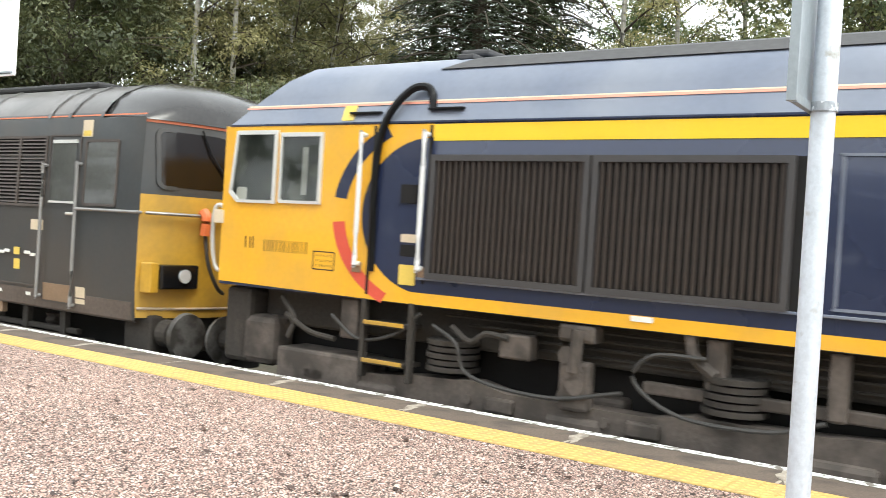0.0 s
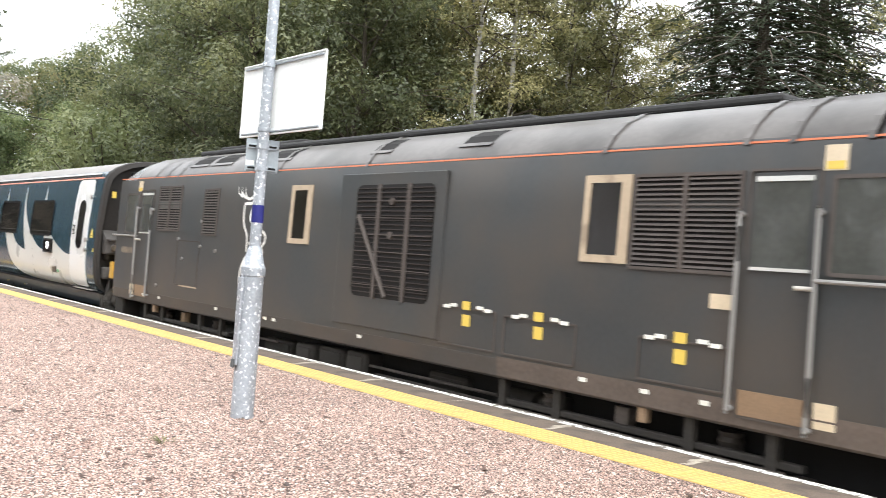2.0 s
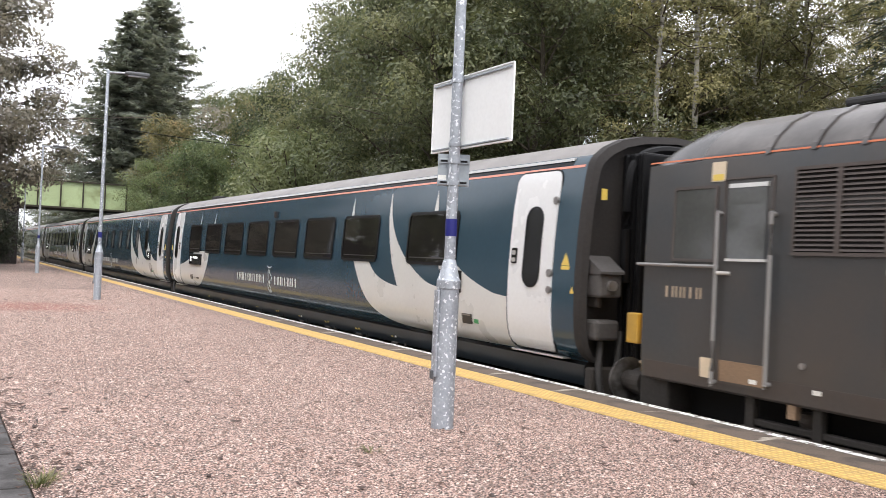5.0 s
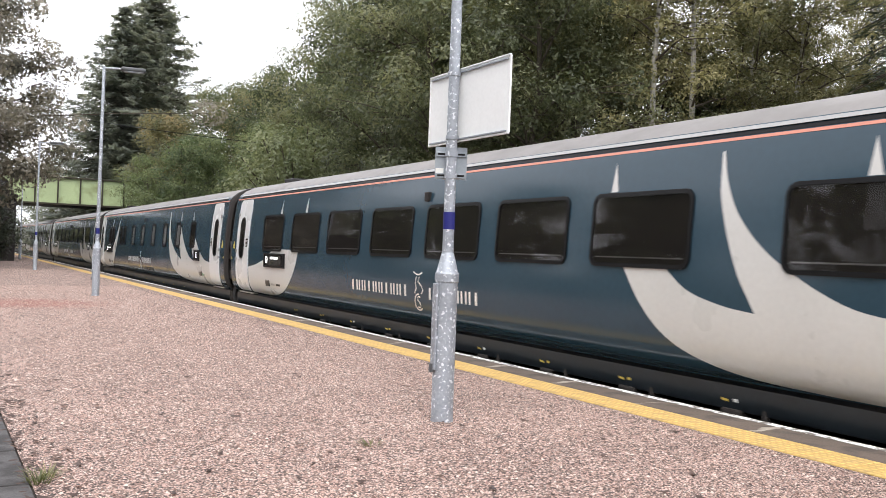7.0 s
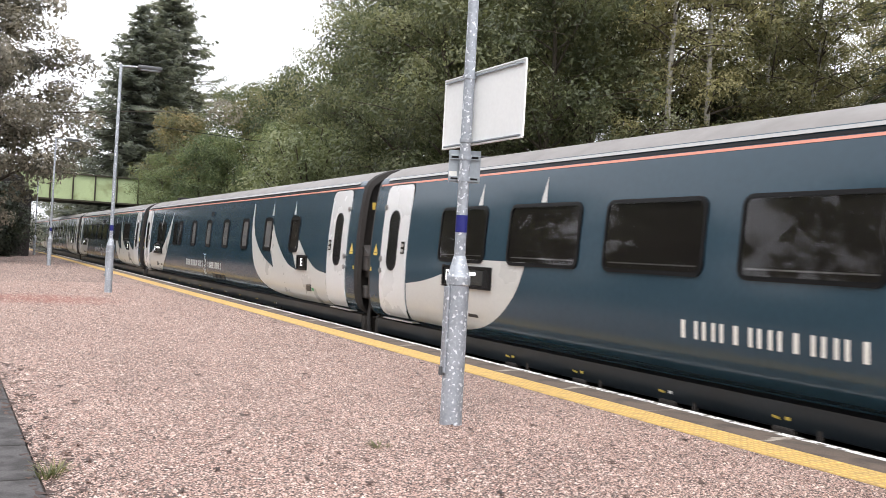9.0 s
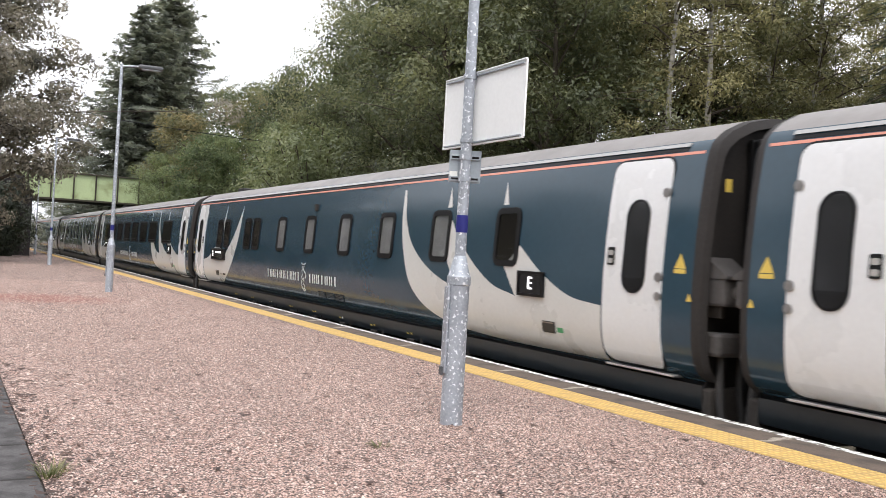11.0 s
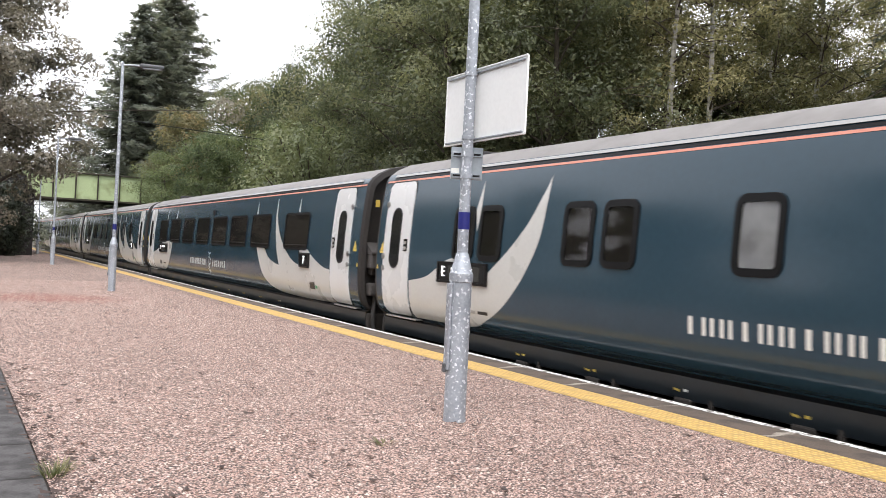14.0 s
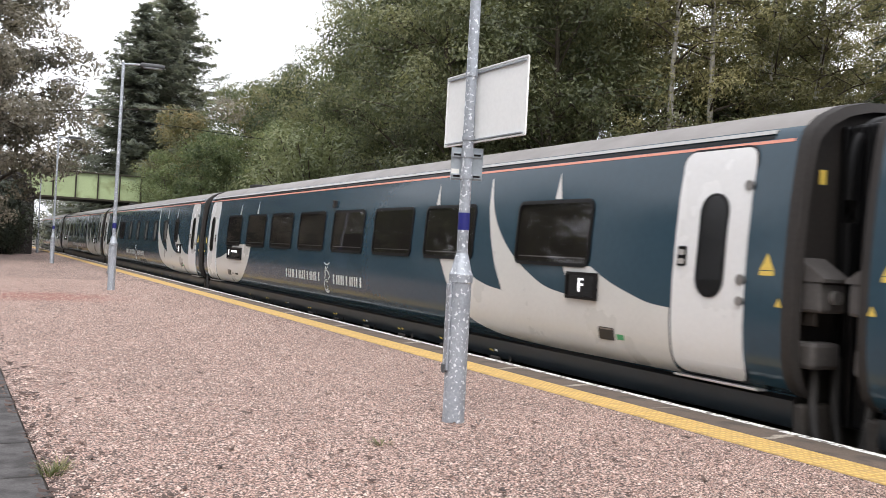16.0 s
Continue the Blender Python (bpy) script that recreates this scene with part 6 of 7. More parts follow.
    # battery and equipment doors with their latches and labels
    for a, b, z0, z1 in ((1.78, 2.64, 0.49, 0.86), (3.36, 4.33, 0.49, 0.88), (4.45, 5.36, 0.49, 0.90)):
        bm = B()
        ring(bm, rrect(a, b, z0, z1, 0.01, 2), rrect(a + 0.015, b - 0.015, z0 + 0.015, z1 - 0.015, 0.01, 2), DSIDE, 0.012)
        d = part("equipment_door", bm, P_LOUVRE, c)
        m = (a + b) / 2
        for dy in (-0.34, -0.22, 0.20, 0.31):
            plate(d, m + dy - 0.05, m + dy + 0.05, z1 - 0.02 + 0.02 * (dy in (-0.22, 0.20)), z1 + 0.015 + 0.02 * (dy in (-0.22, 0.20)), DSIDE, P_WHITE, "white_latch", 0.012, 0.012)
        plate(d, m - 0.06, m + 0.06, z1 - 0.02, z1 + 0.07, DSIDE, P_LABEL, "latch_plate", 0.012)
        plate(d, m - 0.06, m + 0.06, z1 - 0.19, z1 - 0.07, DSIDE, P_LABEL, "warning_label")
    plate(c, 1.72, 1.96, 1.15, 1.27, DSIDE, P_LABELC)
    bm = B()
    ring(bm, rrect(11.5, 12.35, 0.66, 1.40, 0.01, 2), rrect(11.515, 12.335, 0.675, 1.385, 0.01, 2), DSIDE, 0.008)
    part("access_panel", bm, P_LOUVRE, c)
    part("panel_sill", sheet(B(), [(11.5, 0.645), (12.15, 0.645), (12.15, 0.665), (11.5, 0.665)], DSIDE, thick=0.012), P_CREAM, c)
    for y, z in ((12.3, 1.42), (11.45, 1.72), (11.45, 1.32), (10.9, 1.27), (12.1, 1.1), (13.1, 0.6)):
        part("latch", cyl(B(), (0, y, z), (-0.025, y, z), 0.028, seg=10), P_STEEL, c)
    for y in (1.9, 2.5, 3.2, 6.8, 8.9, 9.15, 9.4, 9.62, 9.95, 10.7, 12.9, 13.6):
        plate(c, y, y + 0.09, 0.375, 0.415, DSIDE, P_WHITE, "jacking_mark", 0.008)
    # stag emblem
    w = 0.042
    bm = B()
    ribbon(bm, [(10.22, 2.03 + 0.14), (10.08, 2.10), (9.93, 2.07), (9.80, 2.10), (9.66, 2.17)], w, DSIDE)
    for k, (u, t) in enumerate(((10.30, 2.26), (10.19, 2.25), (10.08, 2.25), (9.78, 2.25), (9.68, 2.25), (9.57, 2.24))):
        b = 9.93 + (u - 9.93) * 0.62
        ribbon(bm, [(b, 2.10), (u, 2.16), (u + (0.02 if u > 9.9 else -0.02), t)], [0.032, 0.022, 0.008], DSIDE, 0.0042 + 0.0002 * k)
    ribbon(bm, [(p.x, p.y) for p in smoothed([(9.90, 1.30, 0), (9.91, 1.52, 0), (10.04, 1.70, 0), (10.07, 1.86, 0), (10.06, 2.0, 0)])] + [(9.79, 2.01)] + [(p.x, p.y) for p in smoothed([(9.79, 1.99, 0), (9.86, 1.78, 0), (9.66, 1.68, 0), (9.39, 1.57, 0), (9.36, 1.47, 0), (9.45, 1.38, 0)])] + [(9.40, 1.31), (9.52, 1.22), (9.72, 1.275)], w, DSIDE, 0.0046)
    ribbon(bm, [(9.84, 1.43), (9.72, 1.40), (9.54, 1.33)], w * 0.9, DSIDE, 0.0048)
    ribbon(bm, arc2(9.72, 0.89, 0.34, 0.38, 98, -128, 26), w, DSIDE, 0.005)
    ribbon(bm, [(p.x, p.y) for p in smoothed([(9.55, 1.12, 0), (9.66, 1.15, 0), (9.74, 1.05, 0), (9.66, 0.94, 0), (9.57, 0.84, 0), (9.60, 0.70, 0), (9.72, 0.68, 0), (9.80, 0.74, 0)])], w, DSIDE, 0.0052)
    part("stag_emblem", bm, P_WHITE, c, "white outlined stag emblem")
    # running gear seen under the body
    # near-black box: the shade under the body put in as a solid
    part("underframe", bx(B(), 0.42, DW - 0.42, 0.3, LB - 0.3, -0.45, 0.28, 0.04), P_SHADEBLACK, c)
    for y0, y1, x, z in ((4.6, 6.9, 0.24, 0.03), (4.7, 6.8, 0.26, -0.06), (4.9, 6.7, 0.28, -0.15), (9.2, 10.6, 0.24, 0.06)):
        part("under_pipe", tube(B(), [(x, y0, z), (x, y1, z)], 0.018, 7), P_BOGIE, c)
    for y0, y1, x, z0, z1 in ((5.2, 5.9, 0.34, -0.4, 0.12), (6.9, 7.35, 0.16, -0.35, 0.18), (7.45, 8.05, 0.20, -0.4, 0.16), (8.1, 8.55, 0.14, -0.36, 0.14), (8.9, 9.7, 0.30, -0.42, 0.10)):
        e = part("equipment_case", bx(B(), x, 1.0, y0, y1, z0, z1, 0.05), P_UNDER, c)
        part("case_lid", bx(B(), x - 0.02, x + 0.02, y0 + 0.06, y1 - 0.06, z0 + 0.1, z1 - 0.05, 0.01), P_UNDER, e)
    for y in (3.9, 4.35, 10.9, 11.3):
        part("air_reservoir", cyl(B(), (0.45, y - 0.18, -0.02), (0.45, y + 0.18, -0.02), 0.16, seg=16), P_UNDER, c, smooth=True)
    for y in (2.55, 13.2):
        part("step_bracket", bx(B(), 0.04, 0.12, y, y + 0.09, 0.12, 0.36, 0.01), P_TAN, c)
    for yb in (2.9, LB - 2.9):
        bm = bogie_frame(B(), yb, 2.68, DW)
        part("bogie", bm, P_BOGIE, c)
        part("shoe_beam", bx(B(), 0.06, 0.16, yb - 1.6, yb + 1.6, -0.12, -0.03, 0.01), P_BOGIE, c)
        part("shoe_beam", bx(B(), 0.12, 0.20, yb - 1.75, yb + 1.5, -0.01, 0.05, 0.01), P_UNDER, c)
        for dy in (-1.5, -0.75, 0.75, 1.5):
            part("beam_hanger", bx(B(), 0.10, 0.18, yb + dy - 0.05, yb + dy + 0.05, -0.10, 0.24, 0.01), P_UNDER, c)
        for dy in (-1.0, 1.0):
            part("coil_spring", turned(B(), [(0.09 + 0.018 * (i % 2), -0.2 + 0.04 * i) for i in range(10)], 0.34, yb + dy, 14), P_BOGIE, c, smooth=True)
        part("spring_hanger", bx(B(), 0.16, 0.26, yb - 0.08, yb + 0.08, 0.0, 0.2, 0.01), P_TAN if yb > 8 else P_BOGIE, c)
        for dy in (-1.34, 1.34):
            wheels.append((part("wheelset", wheelset(B()), P_WHEEL, c), (DW / 2, yb + dy, RAILZ + 0.46), 0.46))
    return c


P_LOUVREGLASS = surf("hazy_glass", (0.065, 0.068, 0.064), 0.15, var=0.2, scale=3, fine=20, bump=0.0, coat=0.4)

# ---- blue and yellow freight locomotive ----
FW = 2.65
FPROF = [(0.0, 0.77), (0.0, 1.5), (0.0, 2.30), (0.03, 2.34), (0.12, 2.58), (0.22, 2.76), (0.40, 2.90), (0.62, 2.96), (1.325, 3.06)]
FSIDE = on_side(FPROF)
FCUT = [p[1] for p in FPROF]


def freight_loco():
    """y runs from the trailing cab end, 0, forward to -21.2."""
    LB = 21.2
    c = root("freight_locomotive", "blue and yellow freight diesel locomotive with big side grilles", "locomotive")
    bm = B()
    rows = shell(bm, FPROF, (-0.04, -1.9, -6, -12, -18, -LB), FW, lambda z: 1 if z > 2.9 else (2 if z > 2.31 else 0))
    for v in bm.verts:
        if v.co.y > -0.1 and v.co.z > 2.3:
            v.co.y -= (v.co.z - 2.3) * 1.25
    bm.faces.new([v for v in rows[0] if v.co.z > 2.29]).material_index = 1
    part("body", bm, [P_NAVY, P_NAVYSHEEN, P_NAVYSHEEN], c, "navy blue body, roof paled by painted sky sheen", smooth=True)
    for y, s in ((-0.04, 1), (-LB, -1)):
        bm = B()
        zs = (0.76, 0.9, 1.5, 2.3)
        g = [[bm.verts.new((0.02 + (FW - 0.04) * k / 10, y + s * (0.10 * (1 - abs(k - 5) / 5) - max(0, z - 2.3) * 0.7), z)) for k in range(11)] for z in zs]
        for a, b in zip(g, g[1:]):
            for k in range(10):
                bm.faces.new((a[k], a[k + 1], b[k + 1], b[k]))
        part("cab_end", bm, P_YELLOW, c, smooth=True)
        for x in (0.45, FW - 0.45):
            buffer(c, x, y + s * 0.02, 0.145, s)
        part("end_rail", tube(B(), smoothed([(0.08, y, 1.50), (0.02, y + s * 0.12, 1.52), (0.0, y + s * 0.13, 1.2), (0.02, y + s * 0.08, 0.92), (0.08, y, 0.90)]), 0.022), P_CHROME, c, smooth=True)
        part("obstacle_deflector", bx(B(), 0.1, FW - 0.1, min(y, y - s * 0.35), max(y, y - s * 0.35), 0.02, 0.75, 0.05), P_UNDER, c)
    # yellow cab side, ring, lettering
    part("yellow_cab_side", sheet(B(), [(-0.03, 0.80), (-1.95, 0.776), (-2.50, 0.774)] + arc2(-2.50, 1.52, 0.72, 0.66, -90, 90, 24) + [(-2.50, 2.292), (-0.03, 2.305)], lambda u, v, o: FSIDE(u, v, 0.004), FCUT), P_YELLOW, c, "weathered yellow cab side")
    part("ring_navy", sheet(B(), arc2(-2.50, 1.52, 1.05, 0.86, 9, 62, 12) + arc2(-2.50, 1.52, 0.91, 0.755, 62, 9, 12), lambda u, v, o: FSIDE(u, v, 0.007), FCUT), P_NAVY, c)
    part("ring_red", sheet(B(), arc2(-2.50, 1.52, 1.05, 0.85, -6, -64, 12) + arc2(-2.50, 1.52, 0.91, 0.755, -64, -6, 12), lambda u, v, o: FSIDE(u, v, 0.007), FCUT), P_RED, c, "red arc of the livery ring")
    part("yellow_band", sheet(B(), [(-2.50, 2.15), (-LB, 2.15), (-LB, 2.29), (-2.50, 2.29)], lambda u, v, o: FSIDE(u, v, 0.004)), P_YELLOWB, c)
    part("yellow_band", sheet(B(), [(-2.0, 0.775), (-LB, 0.775), (-LB, 0.875), (-2.0, 0.875)], lambda u, v, o: FSIDE(u, v, 0.005)), P_YELLOW, c, "yellow stripe along the sill")
    # paler than the body side: the ledge's highlight is in its colour
    part("sill_ledge", bx(B(), -0.03, 0.01, -LB, -2.42, 0.985, 1.005, 0.004), P_NAVYSHEEN, c)
    part("orange_line", sheet(B(), [(-0.22, 2.475), (-LB, 2.475), (-LB, 2.495), (-0.22, 2.495)], lambda u, v, o: FSIDE(u, v, 0.006)), P_CORAL, c)
    part("cream_line", sheet(B(), [(-0.24, 2.496), (-LB, 2.496), (-LB, 2.508), (-0.24, 2.508)], lambda u, v, o: FSIDE(u, v, 0.006)), P_LABELC, c)
    part("roof_gutter", bx(B(), -0.012, 0.02, -LB + 0.1, -0.08, 2.30, 2.32, 0.004), P_NAVY, c)
    bm = B()
    lettering(bm, -0.34, -0.50, 1.14, 1.25, 2, FSIDE)
    lettering(bm, -0.60, -1.18, 1.12, 1.23, 11, FSIDE)
    tagged(part("lettering", bm, P_INK, c), kind="stuff")
    bm = B()
    ring(bm, rrect(-1.50, -1.24, 0.99, 1.16, 0.01, 2), rrect(-1.49, -1.25, 1.0, 1.15, 0.01, 2), FSIDE, 0.006)
    for k in range(3):
        lettering(bm, -1.27, -1.47, 1.02 + 0.045 * k, 1.04 + 0.045 * k, 5, FSIDE)
    part("data_panel", bm, P_INK, c)
    # cab windows
    w1 = [(-0.20, 2.26), (-0.74, 2.26), (-0.74, 1.57), (-0.24, 1.57), (-0.13, 1.66)]
    w2 = [(-0.78, 2.235), (-1.30, 2.235), (-1.30, 1.58), (-0.80, 1.58), (-0.78, 1.60)]
    for pts in (w1, w2):
        mu, mv = sum(p[0] for p in pts) / 5, sum(p[1] for p in pts) / 5
        inn = [(mu + (u - mu) * 0.88, mv + (v - mv) * 0.90) for u, v in pts]
        bm = B()
        ring(bm, pts, inn, FSIDE, 0.028)
        w = part("cab_window", bm, P_ALU, c, "aluminium-framed cab window")
        part("cabin", sheet(B(), inn, lambda u, v, o: FSIDE(u, v, 0.006)), P_CABIN, w)
        part("pane", sheet(B(), inn, lambda u, v, o: FSIDE(u, v, 0.014)), G_CAB, w).visible_shadow = False
        if pts is w1:
            part("seat_top", sheet(B(), rrect(-0.36, -0.22, 1.60, 1.72, 0.03), lambda u, v, o: FSIDE(u, v, 0.009)), P_WHITE, w)
        else:
            part("door_post", sheet(B(), [(-1.12, 1.66), (-1.05, 1.66), (-1.05, 2.1), (-1.12, 2.1)], lambda u, v, o: FSIDE(u, v, 0.009)), P_ALU, w)
    part("side_marker", plate_box(-0.06, 0.07, 1.36, 1.49), P_LABELC, c)
    # door recess, rails, pipes and steps
    d = part("cab_door", sheet(B(), rrect(-2.40, -1.86, 0.93, 2.20, 0.03), lambda u, v, o: FSIDE(u, v, 0.003), FCUT), P_NAVY, c, "navy cab door between white handrails")
    part("door_edge", sheet(B(), [(-1.90, 0.82), (-1.87, 0.82), (-1.87, 2.28), (-1.90, 2.28)], lambda u, v, o: FSIDE(u, v, 0.009)), P_SHADEBLACK, d)
    part("door_edge", sheet(B(), [(-2.49, 0.95), (-2.46, 0.95), (-2.46, 2.28), (-2.49, 2.28)], lambda u, v, o: FSIDE(u, v, 0.009)), P_SHADEBLACK, d)
    # black plate on the door: the shade of the lock hollow painted
    part("lock_shade", plate_box(-2.37, -2.20, 1.62, 1.78), P_SHADEBLACK, d)
    for y in (-1.78, -2.45):
        hand_rail(c, FSIDE(y, 2.2), FSIDE(y, 1.08), 0.021, P_DOOR, "handrail", 0.07)
    for y in (-1.76, -2.47):
        part("rail_bracket", plate_box(y - 0.05, y + 0.05, 1.0, 1.09), P_TAN, c)
    hose = smoothed([(0.0, -1.92, 1.02), (-0.03, -1.92, 1.8), (-0.03, -1.96, 2.20), (0.0, -2.06, 2.44), (0.06, -2.2, 2.60), (0.08, -2.33, 2.62), (0.08, -2.40, 2.56), (0.06, -2.43, 2.42)])
    part("black_duct", tube(B(), hose, 0.035), P_RUBBER, c, "black cable duct arching over the cab door", smooth=True)
    part("rain_strip", bx(B(), 0.02, 0.07, -1.9, -1.55, 2.395, 2.415, 0.004), P_RUBBER, c)
    part("rain_strip", bx(B(), 0.02, 0.07, -2.75, -2.40, 2.415, 2.435, 0.004), P_RUBBER, c)
    plate(c, -1.60, -1.46, 2.34, 2.48, FSIDE, P_LABEL, "warning_label")
    plate(c, -2.39, -2.22, 0.93, 1.10, FSIDE, P_LABEL, "warning_label")
    plate(c, -2.38, -2.22, 1.29, 1.36, FSIDE, P_LABELC, "label_plate")
    plate(c, -2.38, -2.22, 1.17, 1.27, FSIDE, P_SHADEBLACK, "label_plate")
    plate(c, -4.50, -4.33, 0.83, 0.87, FSIDE, P_WHITE, "label_plate", 0.008)
    for z in (0.60, 0.27):
        st = part("step", bx(B(), -0.03, 0.24, -2.33, -1.89, z - 0.05, z - 0.01, 0.005), P_UNDER, c)
        part("step_nosing", bx(B(), -0.045, -0.03, -2.32, -1.90, z - 0.035, z, 0.003), P_YELLOWDIRTY, st)
    for y in (-1.86, -2.37):
        part("step_hanger", bx(B(), -0.01, 0.05, y - 0.025, y + 0.025, 0.10, 0.78, 0.005), P_UNDER, c)
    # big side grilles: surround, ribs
    # near-black surround and sheets paint the shade behind the ribs
    part("grille_surround", sheet(B(), [(-5.50, 0.995), (-2.52, 0.995), (-2.52, 2.03), (-5.50, 2.03)], FSIDE, thick=0.012), P_SHADEBLACK, c)
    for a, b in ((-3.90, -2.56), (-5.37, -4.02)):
        g = part("side_grille", sheet(B(), [(a, 1.05), (b, 1.05), (b, 1.98), (a, 1.98)], lambda u, v, o: FSIDE(u, v, 0.014)), P_SHADEBLACK, c, "dark ribbed air-intake grille")
        me = finish(bx(B(), -0.014, 0.014, -0.012, 0.012, -0.465, 0.465, 0.004), "rib", P_GRILLE)
        n = 24
        for k in range(n):
            piece("rib", me, g, pose(-0.026, a + (b - a) * (k + 0.5) / n, 1.515))
        bm = B()
        ring(bm, [(a - 0.05, 1.0), (b + 0.05, 1.0), (b + 0.05, 2.03), (a - 0.05, 2.03)], [(a, 1.05), (b, 1.05), (b, 1.98), (a, 1.98)], lambda u, v, o: FSIDE(u, v, o), 0.05)
        part("grille_frame", bm, P_GRILLEFRAME, g)
    for a, b in ((-8.6, -5.7), (-12.6, -9.0), (-16.5, -13.0)):
        bm = B()
        ring(bm, rrect(b, a, 1.03, 2.05, 0.02, 2), rrect(b - 0.02, a + 0.02, 1.05, 2.03, 0.02, 2), FSIDE, 0.008)
        part("body_door", bm, P_NAVYSHEEN, c)
    # roof
    part("roof_panel", sheet(B(), [(-2.35, 2.80), (-LB, 2.80), (-LB, 3.05), (-3.0, 3.05)], lambda u, v, o: FSIDE(u, v, o), FCUT, thick=0.025), P_ROOFDARK, c, "dark grey roof deck")
    part("roof_hatch", bx(B(), 0.7, 1.9, -2.55, -2.25, 3.0, 3.06, 0.02), P_ROOFDARK, c)
    part("roof_vent", bx(B(), 0.45, 0.6, -2.55, -2.38, 2.92, 2.965, 0.01), P_ROOFDARK, c)
    # underframe, tank, bogies
    part("underframe", bx(B(), 0.3, FW - 0.3, -LB + 0.4, -0.4, 0.42, 0.80, 0.03), P_UNDER, c)
    # added near-black filler, hides the bright ground seen through underneath
    part("dark_filler", bx(B(), 0.45, FW - 0.45, -LB + 0.5, -0.5, -0.6, 0.45, 0.03), P_SHADEBLACK, c)
    part("fuel_tank", bx(B(), 0.12, FW - 0.12, -13.4, -7.8, -0.55, 0.62, 0.12), P_UNDER, c)
    for k in range(4):
        part("conduit", tube(B(), [(0.20 + 0.03 * k, -7.6, 0.70 - 0.07 * k), (0.20 + 0.03 * k, -2.6 - 0.2 * k, 0.70 - 0.07 * k)], 0.015, 6), P_UNDER, c)
    part("frame_rail", bx(B(), 0.12, 0.20, -7.6, -4.4, 0.30, 0.39, 0.015), P_BOGIE, c)
    for y, w, z0, z1 in ((-1.66, 0.10, 0.40, 0.76), (-3.35, 0.14, 0.42, 0.62), (-4.95, 0.07, 0.40, 0.76), (-5.75, 0.06, 0.30, 0.76), (-6.35, 0.09, 0.42, 0.76), (-7.2, 0.08, 0.35, 0.76)):
        part("frame_bracket", bx(B(), 0.05, 0.20, y - w, y + w, z0, z1, 0.02), P_BOGIE, c)
    for pts in ([(0.06, -0.9, 0.55), (0.05, -1.2, 0.42), (0.06, -1.5, 0.38)], [(0.10, -0.8, 0.70), (0.06, -1.0, 0.52), (0.04, -0.95, 0.34)], [(0.06, -2.75, 0.62), (0.03, -2.95, 0.52), (0.03, -3.1, 0.60), (0.05, -3.3, 0.58)]):
        part("air_pipe", tube(B(), smoothed(pts), 0.026, 8), P_UNDER, c, smooth=True)
    part("lifeguard_box", bx(B(), 0.02, 0.42, -1.84, -0.84, -0.18, 0.25, 0.03), P_BOGIE, c)
    for yb in (-3.9, -17.3):
        bg = part("bogie_frame", bogie66(B(), yb), P_BOGIE, c, "dust-grey six-wheel bogie frame", smooth=False)
        for dy in (-1.15, 1.22):
            bm = B()
            for k in range(5):
                cyl(bm, (0.22, yb + dy, 0.24 + 0.055 * k), (0.22, yb + dy, 0.28 + 0.055 * k), 0.23 - 0.012 * (k % 2), seg=22)
            part("rubber_spring", bm, P_UNDER, bg)
        for dy in (-1.9, 0, 1.9):
            part("axle_box", bx(B(), 0.02, 0.3, yb + dy - 0.24, yb + dy + 0.24, -0.34, 0.06, 0.05), P_BOGIE, bg)
            wheels.append((part("wheelset", wheelset(B()), P_WHEEL, c), (FW / 2, yb + dy, RAILZ + 0.5), 0.5))
        bm = B()
        bx(bm, 0.0, 0.12, yb - 0.13, yb + 0.13, 0.10, 0.48, 0.03)
        cyl(bm, (-0.02, yb, 0.36), (0.1, yb, 0.36), 0.10)
        cyl(bm, (0.0, yb, 0.40), (0.0, yb - 0.02, 0.72), 0.05)
        bx(bm, 0.0, 0.2, yb - 0.15, yb + 0.15, 0.62, 0.76, 0.03)
        for k in range(3):
            cyl(bm, (-0.03, yb + 0.05 - 0.04 * k, 0.52 - 0.11 * k), (0.04, yb + 0.05 - 0.04 * k, 0.52 - 0.11 * k), 0.075, seg=12)
        part("damper", bm, P_BOGIE, bg)
        part("damper_rod", tube(B(), smoothed([(0.05, yb - 1.05, 0.50), (0.05, yb - 0.9, 0.62), (0.05, yb - 0.86, 0.78)]), 0.045), P_BOGIE, bg)
        for pts in ([(0.0, yb + 1.3, 0.62), (-0.03, yb + 1.05, 0.5), (-0.02, yb + 0.9, 0.25), (-0.02, yb + 0.2, 0.18), (-0.02, yb - 0.4, 0.30)],
                    [(0.0, yb - 1.0, 0.62), (-0.04, yb - 0.62, 0.60), (-0.05, yb - 0.5, 0.40), (-0.04, yb - 0.85, 0.20), (-0.02, yb - 1.45, 0.19), (0.0, yb - 1.8, 0.30)],
                    [(0.0, yb + 2.4, 0.6), (0.02, yb + 2.1, 0.42), (0.02, yb + 1.7, 0.5), (0.02, yb + 1.45, 0.7)]):
            part("brake_hose", tube(B(), smoothed(pts), 0.016), P_HOSE, bg, smooth=True)
    for y in (-6.55, -7.25):
        part("sand_box", bx(B(), 0.05, 0.5, y - 0.28, y + 0.28, 0.12, 0.62, 0.06), P_BOGIE, c)
    part("lifting_bracket", bx(B(), 0.1, 0.4, -0.72, -0.12, 0.02, 0.50, 0.07), P_BOGIE, c)
    return c


def plate_box(y0, y1, z0, z1):
    return bx(B(), -0.02, 0.01, y0, y1, z0, z1, 0.004)


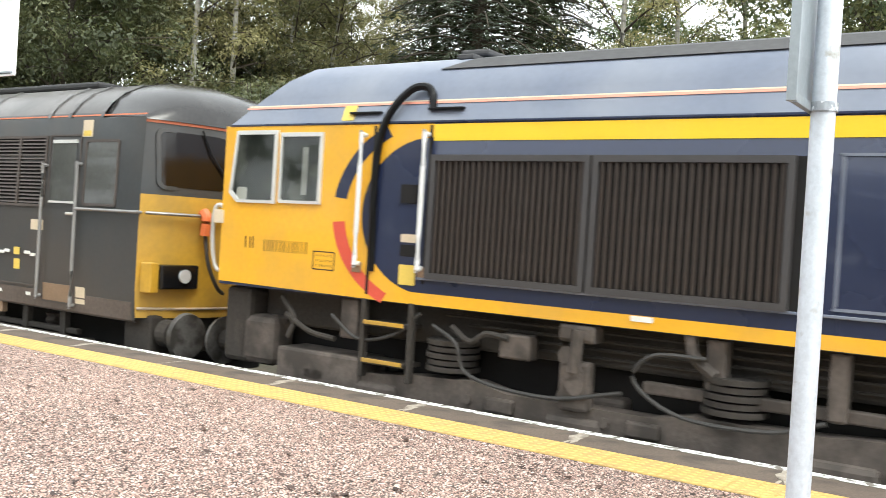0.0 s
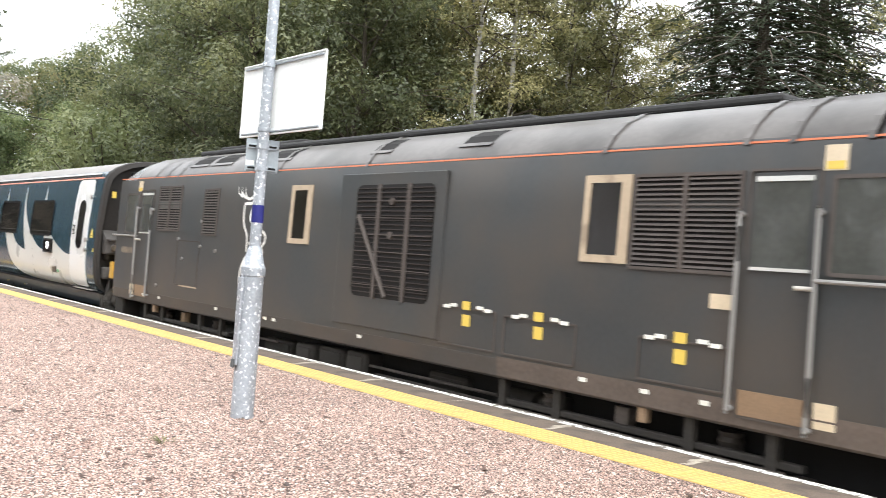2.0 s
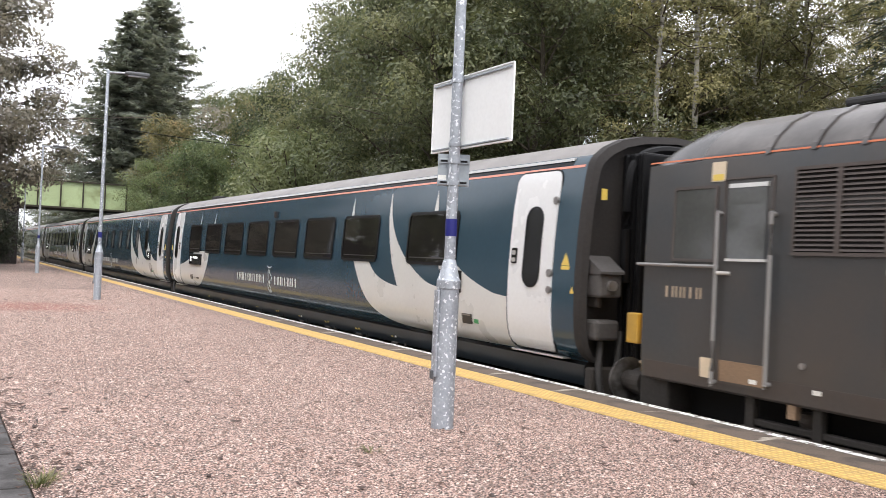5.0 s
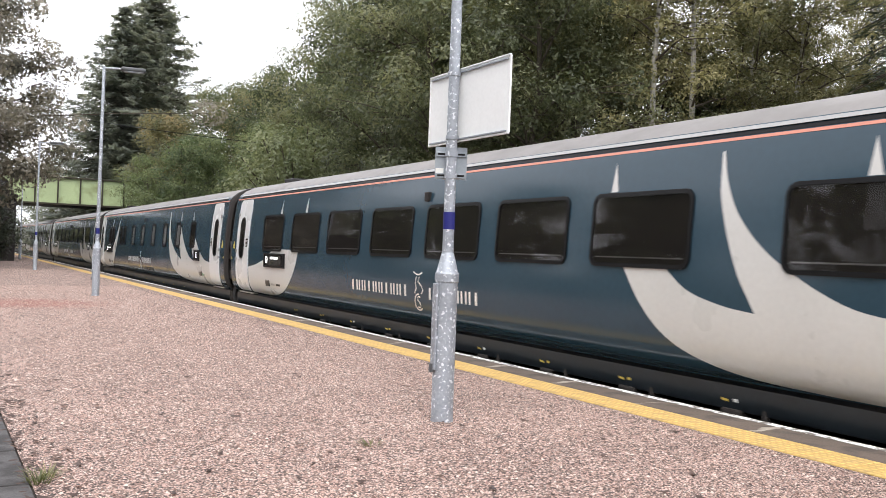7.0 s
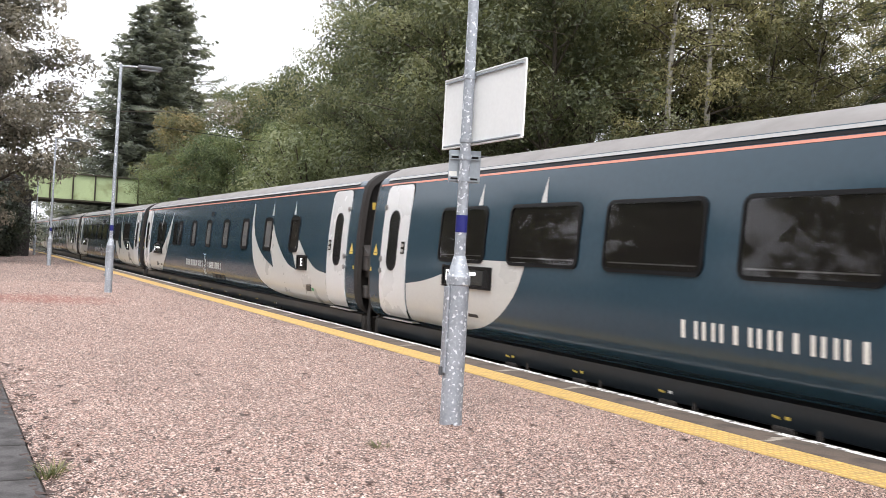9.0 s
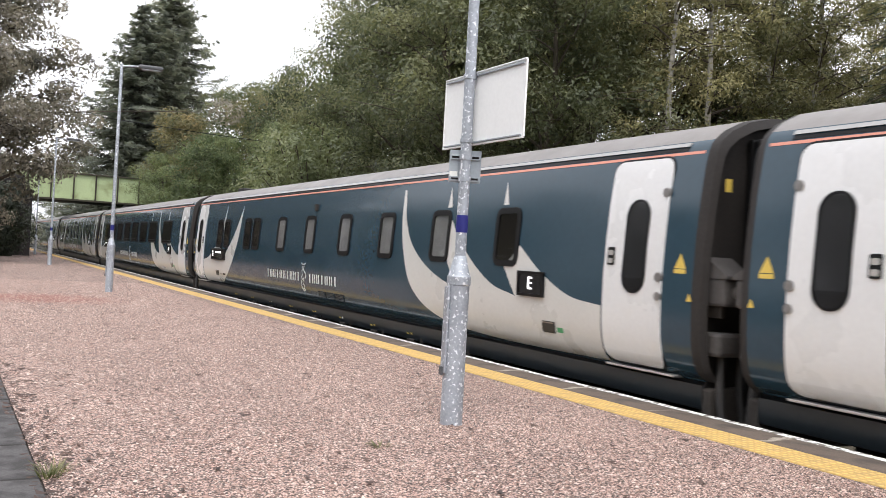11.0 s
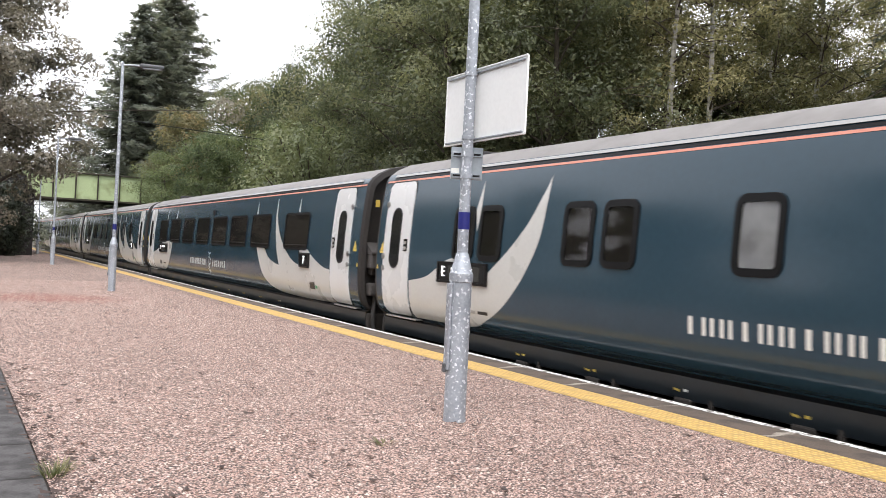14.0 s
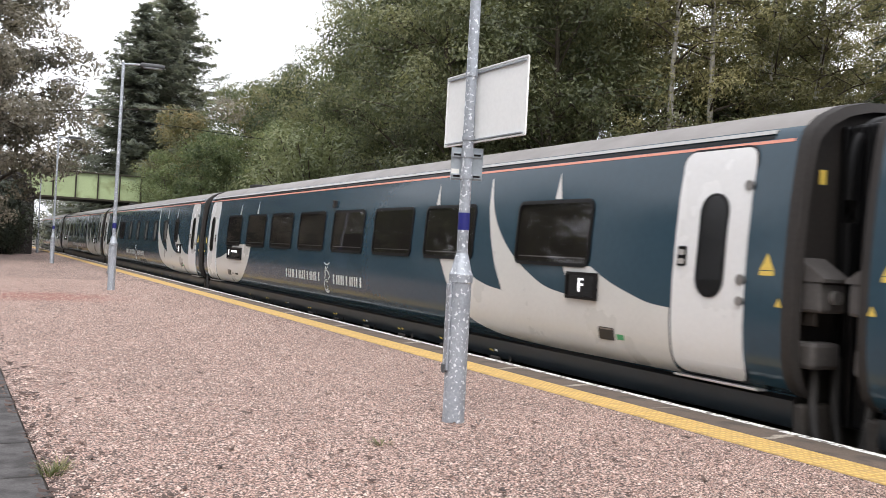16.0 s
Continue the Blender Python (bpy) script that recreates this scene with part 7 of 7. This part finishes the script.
def bogie66(bm, yb):
    """Deep cast side frames that rise over the springs."""
    top = [(-2.9, 0.22), (-2.3, 0.24), (-1.75, 0.20), (-1.5, 0.20), (-0.9, 0.20), (-0.6, 0.14), (0.6, 0.14), (0.9, 0.20), (1.5, 0.17), (1.8, 0.14), (2.1, 0.12), (2.95, 0.10)]
    low = [(2.95, -0.05), (2.2, -0.12), (1.0, -0.15), (-1.0, -0.15), (-2.2, -0.12), (-2.9, -0.05)]
    pts = [(yb + u, v) for u, v in top + low]
    for x in (0.06, FW - 0.26):
        sheet(bm, pts, lambda u, v, o: Vector((x + 0.2 - o, u, v)), (), thick=0.2)
    bx(bm, 0.3, FW - 0.3, yb - 0.3, yb + 0.3, -0.2, 0.2, 0.04)
    for dy in (-2.5, -0.55, 0.65, 2.6):
        bx(bm, 0.02, 0.10, yb + dy - 0.13, yb + dy + 0.13, -0.02, 0.10, 0.02)
        cyl(bm, (0.07, yb + dy + 0.3, 0.05), (0.03, yb + dy + 0.3, 0.05), 0.04, seg=10)
    return bm


DARK = (dark_loco(), 7.99, 15.17)
FREIGHT = (freight_loco(), 6.75, -21.2)

# ---- slabs: tactile strip, coping, paving ----


def along(y, off):
    """A pose on the platform, off metres from its edge, turned with the line."""
    return pose(EDGE + bend(y) + off, y, 0, 0, 0, -math.degrees(math.atan2(bend(y + 0.5) - bend(y - 0.5), 1)))


tile = finish(bx(B(), -0.2, 0.2, -0.198, 0.198, -0.05, 0.006, 0.003), "tactile_tile", M_TACTILE)
for k in range(170):
    y = -6 + 0.4 * k
    piece("tactile_tile", tile, platform, along(y, -0.69))
slab = finish(bx(B(), -0.235, 0.235, -0.700, 0.700, -0.1, 0.004, 0.008), "coping_slab", M_COPING)
joint = finish(bx(B(), -0.23, 0.23, -0.012, 0.012, -0.1, 0.001), "mortar_joint", M_MORTAR)
bm = B()
patch_pts = [(0.20 * math.cos(j * 0.5236) * (1 + 0.25 * math.sin(j * 2.3)), 0.05 * math.sin(j * 0.5236) * (1 + 0.4 * math.cos(j * 1.9))) for j in range(12)]
sheet(bm, patch_pts, lambda u, v, o: Vector((u, v, 0.0045 + o)), (), thick=0.002)
patch_me = finish(bm, "mortar_patch", M_MORTAR)
for k in range(50):
    y = -5.2 + 1.42 * k
    piece("coping_slab", slab, platform, along(y, -0.245))
    piece("mortar_joint", joint, platform, along(y + 0.71, -0.245))
    if k % 5 != 3:
        piece("mortar_patch", patch_me, platform, along(y + 0.71, -0.24) @ pose(0, 0, 0, 0, 0, 12))
part("far_coping", strip(-0.48, -0.012, 0.003, 66.0, 112.0, depth=0.1), M_COPING, platform)
part("far_tactile", strip(-0.89, -0.49, 0.005, 62.2, 112.0, depth=0.05), M_TACTILE, platform)
pave = finish(bx(B(), -0.297, 0.297, -0.447, 0.447, -0.06, 0.012, 0.008), "paving_slab", M_SLAB)
for k in range(-12, 34):
    for j in range(5):
        piece("paving_slab", pave, path, pose(0.25 - 0.6 * j, 2.4 + 0.9 * k + 0.45 * (j % 2), 0.0 + 0.003 * ((k * 7 + j) % 3)))


def motions():
    """The train runs past along the gently curving line."""
    for ob, y0, length in [FREIGHT, DARK, *COACHES]:
        rows = []
        for k, run in enumerate(RUN):
            a, b = y0 - run, y0 - run + length
            xa, xb = bend(a), bend(b)
            turn = math.degrees(math.atan2(xb - xa, b - a)) if length > 0 else math.degrees(math.atan2(xa - xb, a - b))
            rows.append((k * 0.5, pose(EDGE + 0.10 + xa, a, 0, 0, 0, -turn)))
        walk(ob, rows)
    for ob, (x, y, z), r in wheels:
        rows = []
        for k in range(161):
            t = k / 10
            run = float(np.interp(t, [0.5 * i for i in range(len(RUN))], RUN))
            rows.append((t, pose(x, y, z, math.degrees(run / r))))
        walk(ob, rows)


motions()
